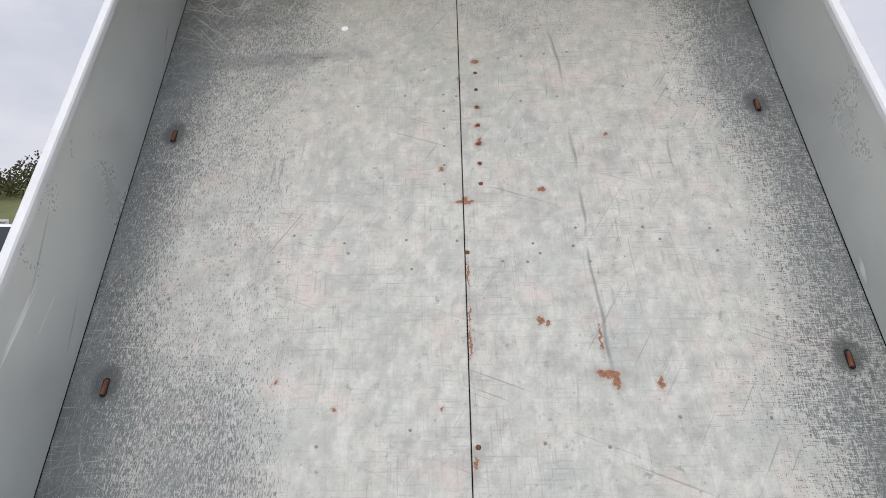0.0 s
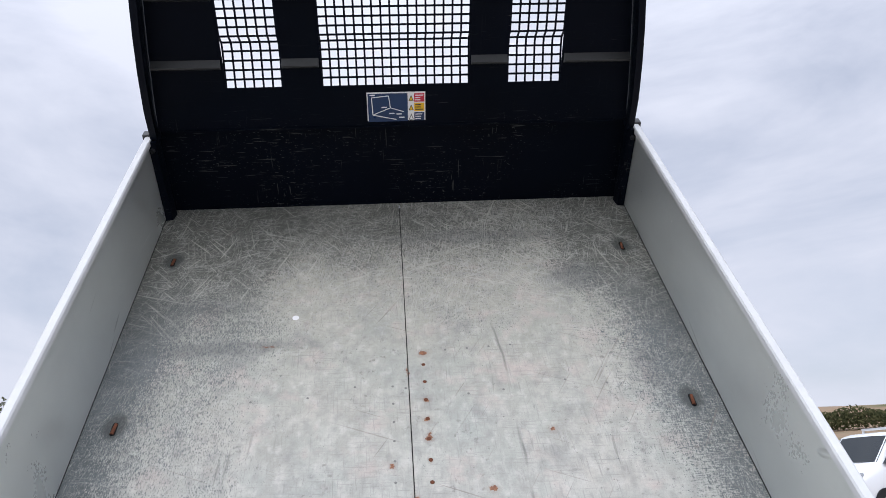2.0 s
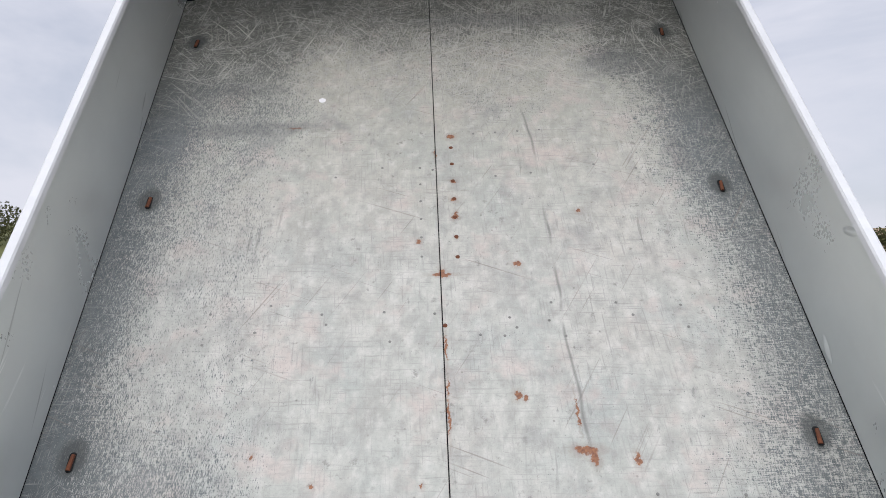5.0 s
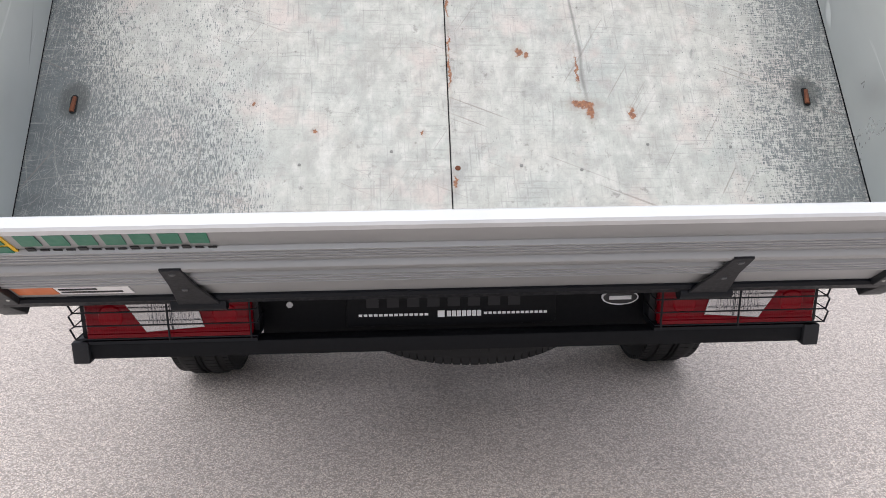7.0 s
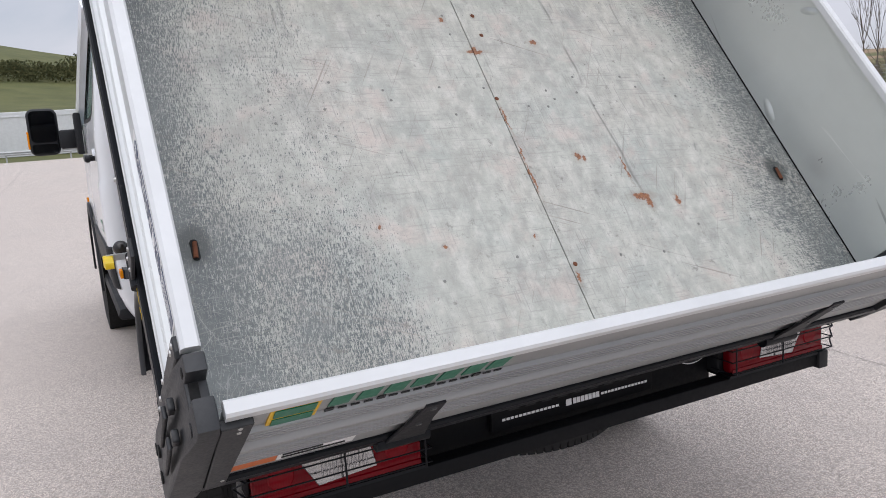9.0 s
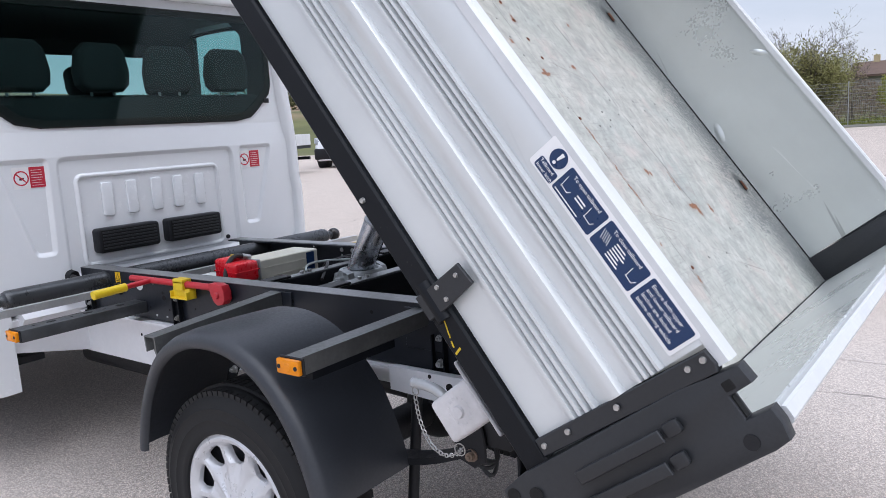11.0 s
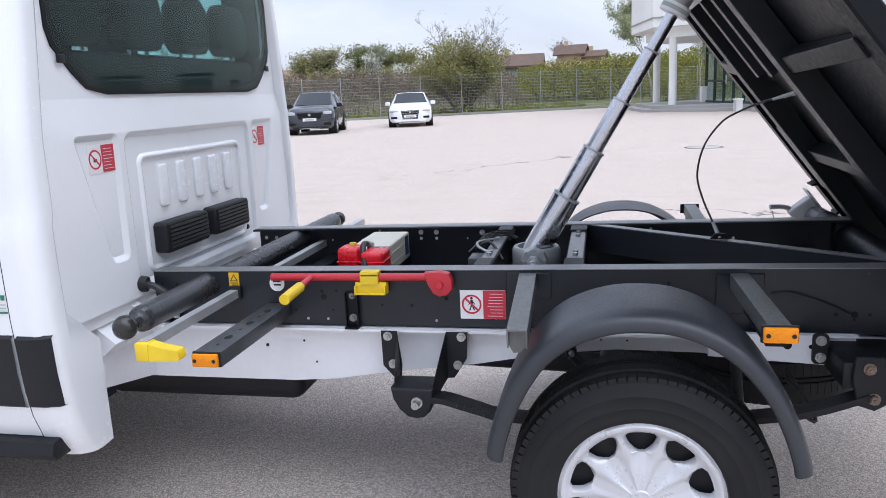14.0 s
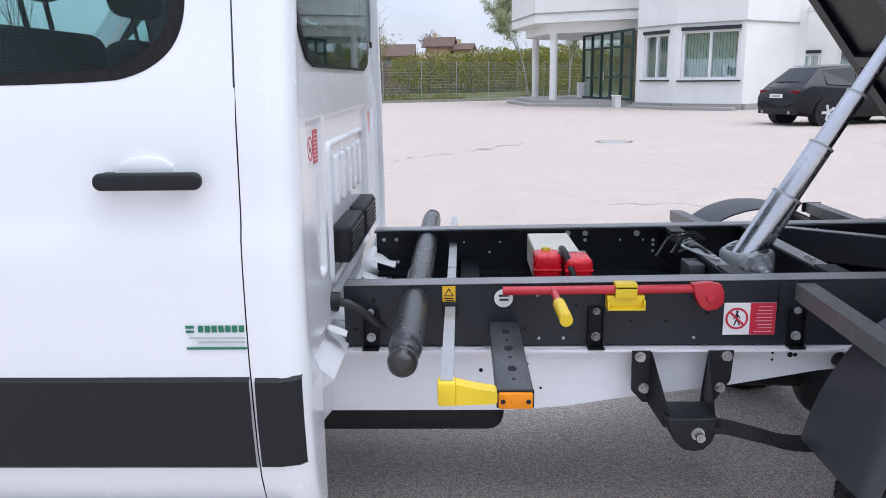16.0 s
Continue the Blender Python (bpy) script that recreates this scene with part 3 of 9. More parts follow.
    "hedge": foliage("bright_spring_leaves", (0.175, 0.182, 0.040), (0.31, 0.315, 0.088)),
    "wood": foliage("dark_wood_leaves", (0.06, 0.07, 0.035), (0.13, 0.125, 0.06)),
    "birchleaf": foliage("pale_birch_leaves", (0.30, 0.33, 0.17), (0.52, 0.54, 0.36)),
    "blossom": foliage("pale_blossom", (0.55, 0.56, 0.46), (0.75, 0.75, 0.68)),
    "bush": foliage("brown_twigs", (0.17, 0.13, 0.10), (0.30, 0.25, 0.19)),
    "bark": bark("grey_bark", (0.075, 0.062, 0.05), (0.17, 0.145, 0.12)),
    "birch": bark("birch_bark", (0.10, 0.09, 0.08), (0.55, 0.54, 0.50)),
    "binsteel": plain("green_steel", (0.012, 0.13, 0.062), 0.4, 0.0, 0.15, 3.0, 40.0, 0.03),
}


# ---- mesh helpers ----
def finish(name, bm, material, smooth=35.0):
    bmesh.ops.recalc_face_normals(bm, faces=bm.faces)
    me = bpy.data.meshes.new(name)
    bm.to_mesh(me)
    bm.free()
    me.materials.append(material if isinstance(material, bpy.types.Material) else M[material])
    if smooth:
        me.shade_smooth()
        me.set_sharp_from_angle(angle=radians(smooth))
    return me


def part(name, bm, material, parent=None, label="", m=None, smooth=35.0):
    """One mesh object, a part of parent, or a thing of its own where there is none."""
    ob = new(name, finish(name, bm, material, smooth))
    if parent:
        ob.parent = parent
    if m is not None:
        ob.matrix_basis = m
    return tagged(ob, label)


def thing(name, label, category, group="", kind="", m=None):
    ob = new(name)
    if m is not None:
        ob.matrix_basis = m
    return tagged(ob, label, category, group, kind)


def box(bm, x0, x1, y0, y1, z0, z1, bevel=0.0, seg=2, m=None):
    r = bmesh.ops.create_cube(bm, size=1.0)["verts"]
    bmesh.ops.scale(bm, vec=(x1 - x0, y1 - y0, z1 - z0), verts=r)
    bmesh.ops.translate(bm, vec=((x0 + x1) / 2, (y0 + y1) / 2, (z0 + z1) / 2), verts=r)
    if bevel:
        es = list({e for v in r for e in v.link_edges})
        made = bmesh.ops.bevel(bm, geom=es, offset=bevel, segments=seg, profile=0.5, affect="EDGES")
        r = list({v for f in made["faces"] for v in f.verts} | {v for v in r if v.is_valid})
    if m is not None:
        bmesh.ops.transform(bm, matrix=m, verts=[v for v in r if v.is_valid])
    return bm


def B(*args, **kw):
    return box(bmesh.new(), *args, **kw)


def rod(bm, p0, p1, r0, r1=None, n=16, cap=True):
    """A round bar or cone from p0 to p1."""
    p0, p1 = Vector(p0), Vector(p1)
    d = p1 - p0
    r = bmesh.ops.create_cone(bm, cap_ends=cap, segments=n, radius1=r0, radius2=r0 if r1 is None else r1, depth=d.length)["verts"]
    q = Vector((0, 0, 1)).rotation_difference(d.normalized()).to_matrix().to_4x4()
    bmesh.ops.transform(bm, matrix=Matrix.Translation((p0 + p1) / 2) @ q, verts=r)
    return bm


def beam(bm, p0, p1, w, h, up=(0, 0, 1)):
    """A square bar from p0 to p1, w wide and h high."""
    p0, p1, up = Vector(p0), Vector(p1), Vector(up)
    d = (p1 - p0).normalized()
    s = d.cross(up).normalized()
    u = s.cross(d).normalized()
    vs = [bm.verts.new(p + s * a * w / 2 + u * b * h / 2) for p in (p0, p1) for a, b in ((-1, -1), (1, -1), (1, 1), (-1, 1))]
    for f in ((0, 1, 2, 3), (7, 6, 5, 4), (0, 4, 5, 1), (1, 5, 6, 2), (2, 6, 7, 3), (3, 7, 4, 0)):
        bm.faces.new([vs[i] for i in f])
    return bm


def pipe(bm, pts, r, n=8, taper=None):
    """A bent round bar through the points."""
    pts = [Vector(p) for p in pts]
    rings = []
    side = None
    for i, p in enumerate(pts):
        d = (pts[min(i + 1, len(pts) - 1)] - pts[max(i - 1, 0)]).normalized()
        if side is None:
            side = d.orthogonal().normalized()
        side = (side - d * side.dot(d)).normalized()
        up = d.cross(side)
        k = r if taper is None else r + (taper - r) * i / (len(pts) - 1)
        rings.append([bm.verts.new(p + (side * math.cos(a) + up * math.sin(a)) * k) for a in [2 * math.pi * j / n for j in range(n)]])
    for a, b in zip(rings, rings[1:]):
        for j in range(n):
            bm.faces.new((a[j], a[(j + 1) % n], b[(j + 1) % n], b[j]))
    bm.faces.new(rings[0][::-1])
    bm.faces.new(rings[-1])
    return bm


def curve_points(pts, steps=8):
    """A smooth way through the points."""
    pts = [Vector(p) for p in pts]
    q = [pts[0] * 2 - pts[1], *pts, pts[-1] * 2 - pts[-2]]
    out = []
    for i in range(1, len(q) - 2):
        a, b, c, d = q[i - 1:i + 3]
        for s in range(steps):
            t = s / steps
            out.append(0.5 * ((2 * b) + (c - a) * t + (2 * a - 5 * b + 4 * c - d) * t * t + (3 * b - a - 3 * c + d) * t ** 3))
    out.append(pts[-1])
    return out


AX = {"x": lambda a, b, c: (c, a, b), "y": lambda a, b, c: (a, c, b), "z": lambda a, b, c: (a, b, c)}


def prism(bm, poly, axis, a, b, bevel=0.0, seg=2):
    """A polygon of two coordinates, drawn out along the third axis from a to b."""
    at = AX[axis]
    lo = [bm.verts.new(at(p[0], p[1], a)) for p in poly]
    hi = [bm.verts.new(at(p[0], p[1], b)) for p in poly]
    n = len(poly)
    fs = [bm.faces.new(lo[::-1]), bm.faces.new(hi)]
    for i in range(n):
        fs.append(bm.faces.new((lo[i], lo[(i + 1) % n], hi[(i + 1) % n], hi[i])))
    if bevel:
        es = list({e for f in fs[:2] for e in f.edges})
        bmesh.ops.recalc_face_normals(bm, faces=fs)
        bmesh.ops.bevel(bm, geom=es, offset=bevel, segments=seg, profile=0.5, affect="EDGES")
    return bm


def rr(x0, x1, y0, y1, r, n=5):
    """A rectangle with rounded corners."""
    out = []
    for cx, cy, s in ((x1 - r, y1 - r, 0), (x0 + r, y1 - r, 90), (x0 + r, y0 + r, 180), (x1 - r, y0 + r, 270)):
        for i in range(n + 1):
            a = radians(s + 90 * i / n)
            out.append((cx + r * math.cos(a), cy + r * math.sin(a)))
    return out


def ring(cx, cy, r, n=16, ry=None):
    return [(cx + r * math.cos(2 * math.pi * i / n), cy + (ry or r) * math.sin(2 * math.pi * i / n)) for i in range(n)]


def sheet(bm, outer, holes, to3d, thick):
    """A flat plate with holes: outlines of two coordinates, laid into space by to3d, thick along a vector."""
    es = []
    for loop in (outer, *holes):
        vs = [bm.verts.new((p[0], p[1], 0)) for p in loop]
        es += [bm.edges.new((vs[i], vs[(i + 1) % len(vs)])) for i in range(len(vs))]
    got = bmesh.ops.triangle_fill(bm, edges=es, use_beauty=True, use_dissolve=False)["geom"]
    fs = [g for g in got if isinstance(g, bmesh.types.BMFace)]
    vs = list({v for f in fs for v in f.verts})
    for v in vs:
        v.co = to3d(v.co.x, v.co.y)
    ext = bmesh.ops.extrude_face_region(bm, geom=fs)["geom"]
    bmesh.ops.translate(bm, vec=thick, verts=[g for g in ext if isinstance(g, bmesh.types.BMVert)])
    return bm


def grid_surface(bm, rows):
    """A surface through rows of points."""
    vs = [[bm.verts.new(p) for p in row] for row in rows]
    for a, b in zip(vs, vs[1:]):
        for i in range(len(a) - 1):
            bm.faces.new((a[i], a[i + 1], b[i + 1], b[i]))
    return bm


def turned(bm, profile, n=32, axis="x", ends=True):
    """A body turned round an axis: pairs of radius and place along it."""
    rings = []
    for r, a in profile:
        row = []
        for j in range(n):
            t = 2 * math.pi * j / n
            c, s = r * math.cos(t), r * math.sin(t)
            row.append(bm.verts.new((a, c, s) if axis == "x" else (c, a, s) if axis == "y" else (c, s, a)))
        rings.append(row)
    for a, b in zip(rings, rings[1:]):
        for j in range(n):
            bm.faces.new((a[j], a[(j + 1) % n], b[(j + 1) % n], b[j]))
    for r, row in ((profile[0][0], rings[0]), (profile[-1][0], rings[-1])):
        if r > 1e-4 and ends:
            bm.faces.new(row)
    return bm


def words(text, size, m, material, parent, name="lettering", depth=0.0006, align="LEFT"):
    """Words in the built-in type, as a mesh."""
    cu = bpy.data.curves.new("type", "FONT")
    cu.body, cu.size, cu.align_x, cu.align_y = text, size, align, "CENTER"
    cu.resolution_u, cu.extrude = 2, depth
    ob = bpy.data.objects.new("type", cu)
    scene.collection.objects.link(ob)
    bpy.context.view_layer.update()
    me = bpy.data.meshes.new_from_object(ob.evaluated_get(bpy.context.evaluated_depsgraph_get()))
    bpy.data.objects.remove(ob)
    me.materials.clear()
    me.materials.append(M[material])
    out = new(name, me)
    out.parent, out.matrix_basis = parent, m
    return out


def bars(bm, x0, x1, zs, h, y0, y1, axis="y", ragged=0.25, seed=1):
    """Lines of print too small to read, as plain bars."""
    rnd = random.Random(seed)
    for z in zs:
        e = x1 - (x1 - x0) * ragged * rnd.random()
        if axis == "y":
            box(bm, x0, e, y0, y1, z - h / 2, z + h / 2)
        else:
            box(bm, y0, y1, x0, e, z - h / 2, z + h / 2)
    return bm


# ---- ground ----
def ease(v):
    v = max(0.0, min(1.0, v))
    return v * v * (3 - 2 * v)


def lie(x, y):
    """The height of the land: a level yard, a bank beyond it and hills behind."""
    r = math.hypot(x - 5, y - 5)
    ahead = max(0.0, (y - 5) / max(r, 1.0))
    s = math.sin(x * 0.011 + 1.0) * math.cos(y * 0.009 + 0.4)
    return 5.2 * ease((r - 54) / 60) + (4.0 + 8.0 * ahead + 10.0 * ahead ** 6 + 1.5 * s) * ease((r - 110) / 200) + 10.0 * ease((r - 500) / 900) + 15.0 * math.exp(-((x + 62) / 62) ** 2) * ease((y - 95) / 110)


def ground_sheet():
    bm = bmesh.new()
    def steps():
        a = [0.0]
        d = 3.0
        while a[-1] < 1600:
            a.append(a[-1] + d)
            if a[-1] > 45:
                d *= 1.16
        return [-v for v in a[:0:-1]] + a
    xs, ys = steps(), steps()
    grid_surface(bm, [[(x, y, lie(x, y)) for y in ys] for x in xs])
    return bm


t = Tree("yard_and_fields")


def ground_material():
    """Asphalt in the yard, grass and fields past its kerb."""
    gx, gy = t.axis(0), t.axis(1)
    # beyond the fence line, and past the guard rail ahead
    past = t.math("ADD", t.math("MULTIPLY", gx, 0.93), t.math("MULTIPLY", gy, 0.36))
    edge = t.math("MAXIMUM", t.span(past, 42.6, 43.0), t.span(gy, 58.0, 58.6))
    fine = t.noise(2.5, 6.0, 0.7)
    mid = t.noise(0.16, 6.0, 0.65)
    big = t.noise(0.016, 4.0, 0.6)
    grass = t.mix(t.span(mid, 0.3, 0.7), (0.070, 0.082, 0.026), (0.135, 0.140, 0.050))
    high = t.axis(2)
    soil = t.math("MULTIPLY", t.math("MULTIPLY", t.span(big, 0.37, 0.45), t.span(high, 3.0, 4.2)), t.span(gx, 15.0, 30.0))
    grass = t.mix(soil, grass, (0.30, 0.205, 0.13))
    grass = t.mix(t.span(fine, 0.3, 0.8, 0.0, 0.4), grass, (0.10, 0.095, 0.045))
    stone = t.voronoi(250.0)
    grey = t.put("RGBToBW", Color=t.voronoi(250.0, out="Color")).outputs[0]
    grit = t.noise(300.0, 2.0)
    wide, patch = t.noise(0.22, 5.0, 0.6), t.noise(1.7, 5.0, 0.6)
    c = t.mix(t.span(grey, 0.30, 0.72), (0.26, 0.231, 0.206), (1.0, 0.90, 0.80))
    c = t.mix(t.span(stone, 0.35, 0.8), c, (0.25, 0.228, 0.21))
    c = t.mix(t.span(wide, 0.30, 0.66, 0.1, 0.5), c, (0.55, 0.475, 0.425))
    c = t.mix(t.span(patch, 0.5, 0.75, 0.0, 0.22), c, (0.22, 0.21, 0.205))
    c = t.mix(t.span(t.noise(60.0, 3.0, 0.7), 0.54, 0.68, 0.0, 0.5), c, (0.21, 0.192, 0.18))
    c = t.mix(t.span(t.noise(85.0, 2.0, 0.6, t.scaled(1.0, (0.3, 0.5, 0.2))), 0.54, 0.66, 0.0, 0.5), c, (0.78, 0.71, 0.66))
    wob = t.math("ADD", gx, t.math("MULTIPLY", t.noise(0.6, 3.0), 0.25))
    lane = t.math("ABSOLUTE", t.math("SUBTRACT", t.math("FRACT", t.math("MULTIPLY", wob, 0.21)), 0.5))
    c = t.mix(t.span(lane, 0.0, 0.004, 0.4, 0.0), c, (0.07, 0.07, 0.07))
    # open yard past x = 2.4 coloured darker, offsetting its stronger light
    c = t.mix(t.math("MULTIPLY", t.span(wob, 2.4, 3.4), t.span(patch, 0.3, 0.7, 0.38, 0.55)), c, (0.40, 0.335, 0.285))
    drift = t.put("TexNoise", Vector=t.co, Scale=1.4, Detail=5.0).outputs["Color"]
    warped = t.put("VectorMath", **{"0": t.co, "1": drift}).outputs[0]
    crack = t.voronoi(0.10, warped, "DISTANCE_TO_EDGE")
    c = t.mix(t.math("MULTIPLY", t.span(crack, 0.0, 0.002, 1.0, 0.0), t.span(t.noise(0.13, 2.0), 0.5, 0.58, 0.0, 0.85)), c, (0.035, 0.035, 0.035))
    split = t.math("ADD", gx, t.math("MULTIPLY", t.math("SUBTRACT", t.noise(1.3, 6.0, 0.7), 0.5), 0.55))
    split = t.math("MULTIPLY", t.span(t.math("ABSOLUTE", t.math("ADD", split, 2.07)), 0.008, 0.018, 1.0, 0.0), t.math("MULTIPLY", t.span(gy, 1.7, 1.9), t.span(gy, 9.0, 8.5)))
    c = t.mix(t.math("MULTIPLY", split, 0.9), c, (0.035, 0.034, 0.034))
    c = t.mix(edge, c, grass)
    h = t.math("ADD", t.math("MULTIPLY", t.span(stone, 0.0, 0.6, 1.0, 0.0), 0.7), t.math("MULTIPLY", grit, 0.3))
    return t.surface(c, t.span(grit, 0.3, 0.7, 0.7, 0.95), 0.0, t.bump(h, 0.42, 0.004), Specular_IOR_Level=0.25)


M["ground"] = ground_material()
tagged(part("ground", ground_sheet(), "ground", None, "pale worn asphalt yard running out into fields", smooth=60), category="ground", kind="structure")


# ---- the tipper truck: body ----
truck = thing("tipper_truck", "white tipper truck with its silver load bed raised to the rear", "truck")
BED = pose(0, -1.176, 0.565, 52.68, 0, 0)  # x across, y up along the floor from its rear edge, z off the floor
HALF, FRONT, REAR, WALL = 0.990, 2.664, 0.130, 0.376

# floor: two sheets with an open joint
for s, x0, x1 in ((0, -HALF, -0.0015), (1, 0.0015, HALF)):
    part("floor_sheet", B(x0, x1, REAR, FRONT + 0.033, -0.012, 0.0 - 0.0006 * s, 0.001, 1), "floor", truck, "scratched dull zinc load floor with rust spots", BED, 30)
part("floor_joint", B(-0.006, 0.006, REAR, FRONT, -0.02, -0.006), "hollow", truck, "", BED)
# lashing slots
for x in (-0.896, 0.896):
    for v in (0.603, 1.462, 2.310):
        slot = part("lashing_slot", prism(bmesh.new(), rr(x - 0.0085, x + 0.0085, v - 0.026, v + 0.026, 0.008), "z", 0.0006, 0.0030, 0.001, 1), "hollow", truck, "dark lashing slot with rusty bar", BED)
        bm = rod(bmesh.new(), (x - 0.002, v - 0.021, 0.003), (x + 0.002, v + 0.018, 0.004), 0.006, 0.005, 8)
        part("lashing_bar", bm, "rustmetal", slot)
# screw heads beside the joint
screw = finish("screw_head", turned(bmesh.new(), [(0.0042, 0), (0.0038, 0.0008), (0.0022, 0.0014), (0.0, 0.0016)], 10, "z"), "screwsteel")
rusty = finish("screw_head", turned(bmesh.new(), [(0.0068, 0), (0.006, 0.0010), (0.004, 0.0018), (0.0, 0.002)], 10, "z"), "rustmetal")
places = [(0.052, 1.205 + 0.079 * i) for i in range(7)] + [(-0.052, 1.21 + 0.075 * i) for i in range(6)]
places += [(0.13 + 0.075 * i, 1.745 + 0.004 * i) for i in range(4)] + [(x, 0.93 + 0.02 * (i % 3)) for i, x in enumerate((0.10, 0.20, 0.29))]
rnd = random.Random(4)
for row in (0.44, 0.95, 1.02, 1.57):
    for i in range(9):
        places.append((-0.66 + 0.165 * i + rnd.uniform(-0.03, 0.03), row + rnd.uniform(-0.04, 0.04)))
for x, v in places:
    ob = new("screw_head", rusty if -0.01 < x < 0.06 else screw)
    ob.parent, ob.matrix_basis = truck, BED @ pose(x, v, 0.0002)
# white disc stands in for daylight showing through a drain hole
bm = turned(bmesh.new(), [(0.012, 0), (0.012, 0.001), (0.0, 0.0012)], 14, "z")
part("drain_daylight_disc", bm, "signwhite", truck, "white disc painted as daylight in a round hole", BED @ pose(-0.391, 1.945, 0.0004))


def ridges(w0, w1, n, base, high):
    """Fine rolled ribs across the boards."""
    out = []
    step = (w1 - w0) / n
    for i in range(n):
        w = w0 + i * step
        out += [(w, base - 0.003), (w + step * 0.20, base + high), (w + step * 0.58, base + high), (w + step * 0.80, base - 0.003)]
    return out


def board_profile(base):
    """Outer face of a side or tail board, from its foot to its top rail: height and depth."""
    p = [(0.006, base), (0.088, base)]
    p += ridges(0.090, 0.152, 4, base, 0.0085)
    p += [(0.156, base), (0.166, base + 0.004), (0.178, base + 0.011), (0.192, base + 0.014), (0.203, base + 0.013), (0.2065, base + 0.008), (0.209, base)]
    p += [(0.236, base)] + ridges(0.238, 0.292, 4, base, 0.0085)
    p += [(0.296, base), (0.370, base), (0.372, base - 0.0015)]
    return [(w * 0.965, d) for w, d in p]


for side in (-1, 1):
    prof = [(side * (HALF + d), w) for w, d in board_profile(0.018)] + [(side * (HALF + 0.004), 0.359), (side * (HALF + 0.004), 0.006)]
    board = part("side_board", prism(bmesh.new(), prof, "y", 0.272, FRONT + 0.02), "board_out", truck, "silver-white ribbed aluminium side board", BED, 50)
    liner = [(side * HALF, 0.004), (side * (HALF + 0.0035), 0.004), (side * (HALF + 0.0035), 0.359), (side * HALF, 0.359)]
    part("inner_face", prism(bmesh.new(), liner, "y", 0.245, FRONT + 0.034), "board_in", board, "grey scuffed inner face")
    rail = [(side * (HALF - 0.011), 0.354), (side * (HALF - 0.011), 0.371), (side * (HALF - 0.007), WALL), (side * (HALF + 0.013), WALL), (side * (HALF + 0.0195), 0.371), (side * (HALF + 0.0195), 0.354)]
    part("top_rail", prism(bmesh.new(), rail, "y", 0.233, FRONT + 0.022), "cap", board, "white top rail")
    part("rail_end", B(*sorted((side * (HALF - 0.004), side * (HALF + 0.028))), FRONT - 0.008, FRONT + 0.032, 0.352, 0.383, 0.004), "corner", board)
    part("frame_rail", prism(bmesh.new(), [(side * (HALF - 0.055), -0.052), (side * (HALF + 0.026), -0.050), (side * (HALF + 0.032), -0.044), (side * (HALF + 0.032), 0.0), (side * (HALF + 0.028), 0.004), (side * (HALF - 0.055), -0.014)], "y", 0.20, FRONT + 0.03, 0.0), "black", truck, "black steel edge rail of the bed", BED)
    # hinge of the side board
    for v in (0.583, 2.10):
        x0 = side * (HALF + 0.033)
        hinge = part("board_hinge", prism(bmesh.new(), [(v - 0.025, -0.045), (v + 0.026, -0.045), (v + 0.024, 0.005), (v + 0.023, 0.078), (v - 0.022, 0.083), (v - 0.027, 0.010)], "x", min(x0, x0 + side * 0.008), max(x0, x0 + side * 0.008), 0.0015, 1), "corner", truck, "black steel hinge strap", BED)
        for dv, dw in ((0.008, 0.062), (-0.014, 0.016), (0.014, 0.012)):
            part("bolt", rod(bmesh.new(), (x0 + side * 0.007, v + dv, dw), (x0 + side * 0.011, v + dv, dw), 0.0055, 0.004, 10), "bolt", hinge)
        part("hinge_knuckle", rod(bmesh.new(), (x0 - side * 0.006, v - 0.040, -0.020), (x0 - side * 0.006, v + 0.040, -0.020), 0.017, None, 14), "black", hinge)
# bolt on the edge rail, and dents and scuffs of the right board
for v in (0.824, 1.38):
    part("bolt", rod(bmesh.new(), (-HALF - 0.032, v, -0.032), (-HALF - 0.037, v, -0.032), 0.0065, 0.005, 10), "bolt", truck, "", BED)
for v, w, a, b in ((0.976, 0.323, 0.035, 0.012), (0.828, 0.028, 0.045, 0.016)):
    bm = turned(bmesh.new(), [(1.0, 0.0), (0.75, 0.25), (0.45, 0.75), (0.0, 1.0)], 18, "x")
    bmesh.ops.scale(bm, vec=(-0.006, a, b), verts=bm.verts)
    part("dent", bm, "board_in", truck, "dent in the grey board", BED @ pose(HALF - 0.0006, v, w, -40 if w > 0.1 else 15))

# tail board, closed
TAIL = BED @ pose(0, 0.022, 0)
prof = [(0.118 - d, w) for w, d in board_profile(0.022)] + [(0.116, 0.359), (0.116, 0.006)]
tail = part("tail_board", prism(bmesh.new(), prof, "x", -0.962, 0.962), "tail_shaded", truck, "silver ribbed aluminium tail board, closed", TAIL, 50)
part("inner_face", B(-0.962, 0.962, 0.1165, 0.1225, 0.004, 0.359), "board_in", tail, "grey inner face")
part("top_rail", prism(bmesh.new(), [(0.118, 0.357), (0.118, 0.378), (0.114, 0.383), (0.095, 0.383), (0.090, 0.378), (0.090, 0.3595), (0.104, 0.3595), (0.104, 0.357)], "x", -0.968, 0.968), "cap", tail, "white top rail, chipped")
part("foot_rail", prism(bmesh.new(), [(0.125, -0.012), (0.125, 0.006), (0.090, 0.008), (0.084, 0.002), (0.084, -0.022), (0.10, -0.030)], "x", -0.99, 0.99), "black", tail)
for x in (-0.567, 0.567):
    strap = part("tail_hinge", prism(bmesh.new(), [(x - 0.045, -0.030), (x + 0.05, -0.030), (x + 0.025, 0.11), (x + 0.021, 0.198), (x - 0.021, 0.198), (x - 0.027, 0.11)], "y", 0.079, 0.086, 0.0015, 1), "plastic", truck, "black steel tail hinge strap", TAIL)
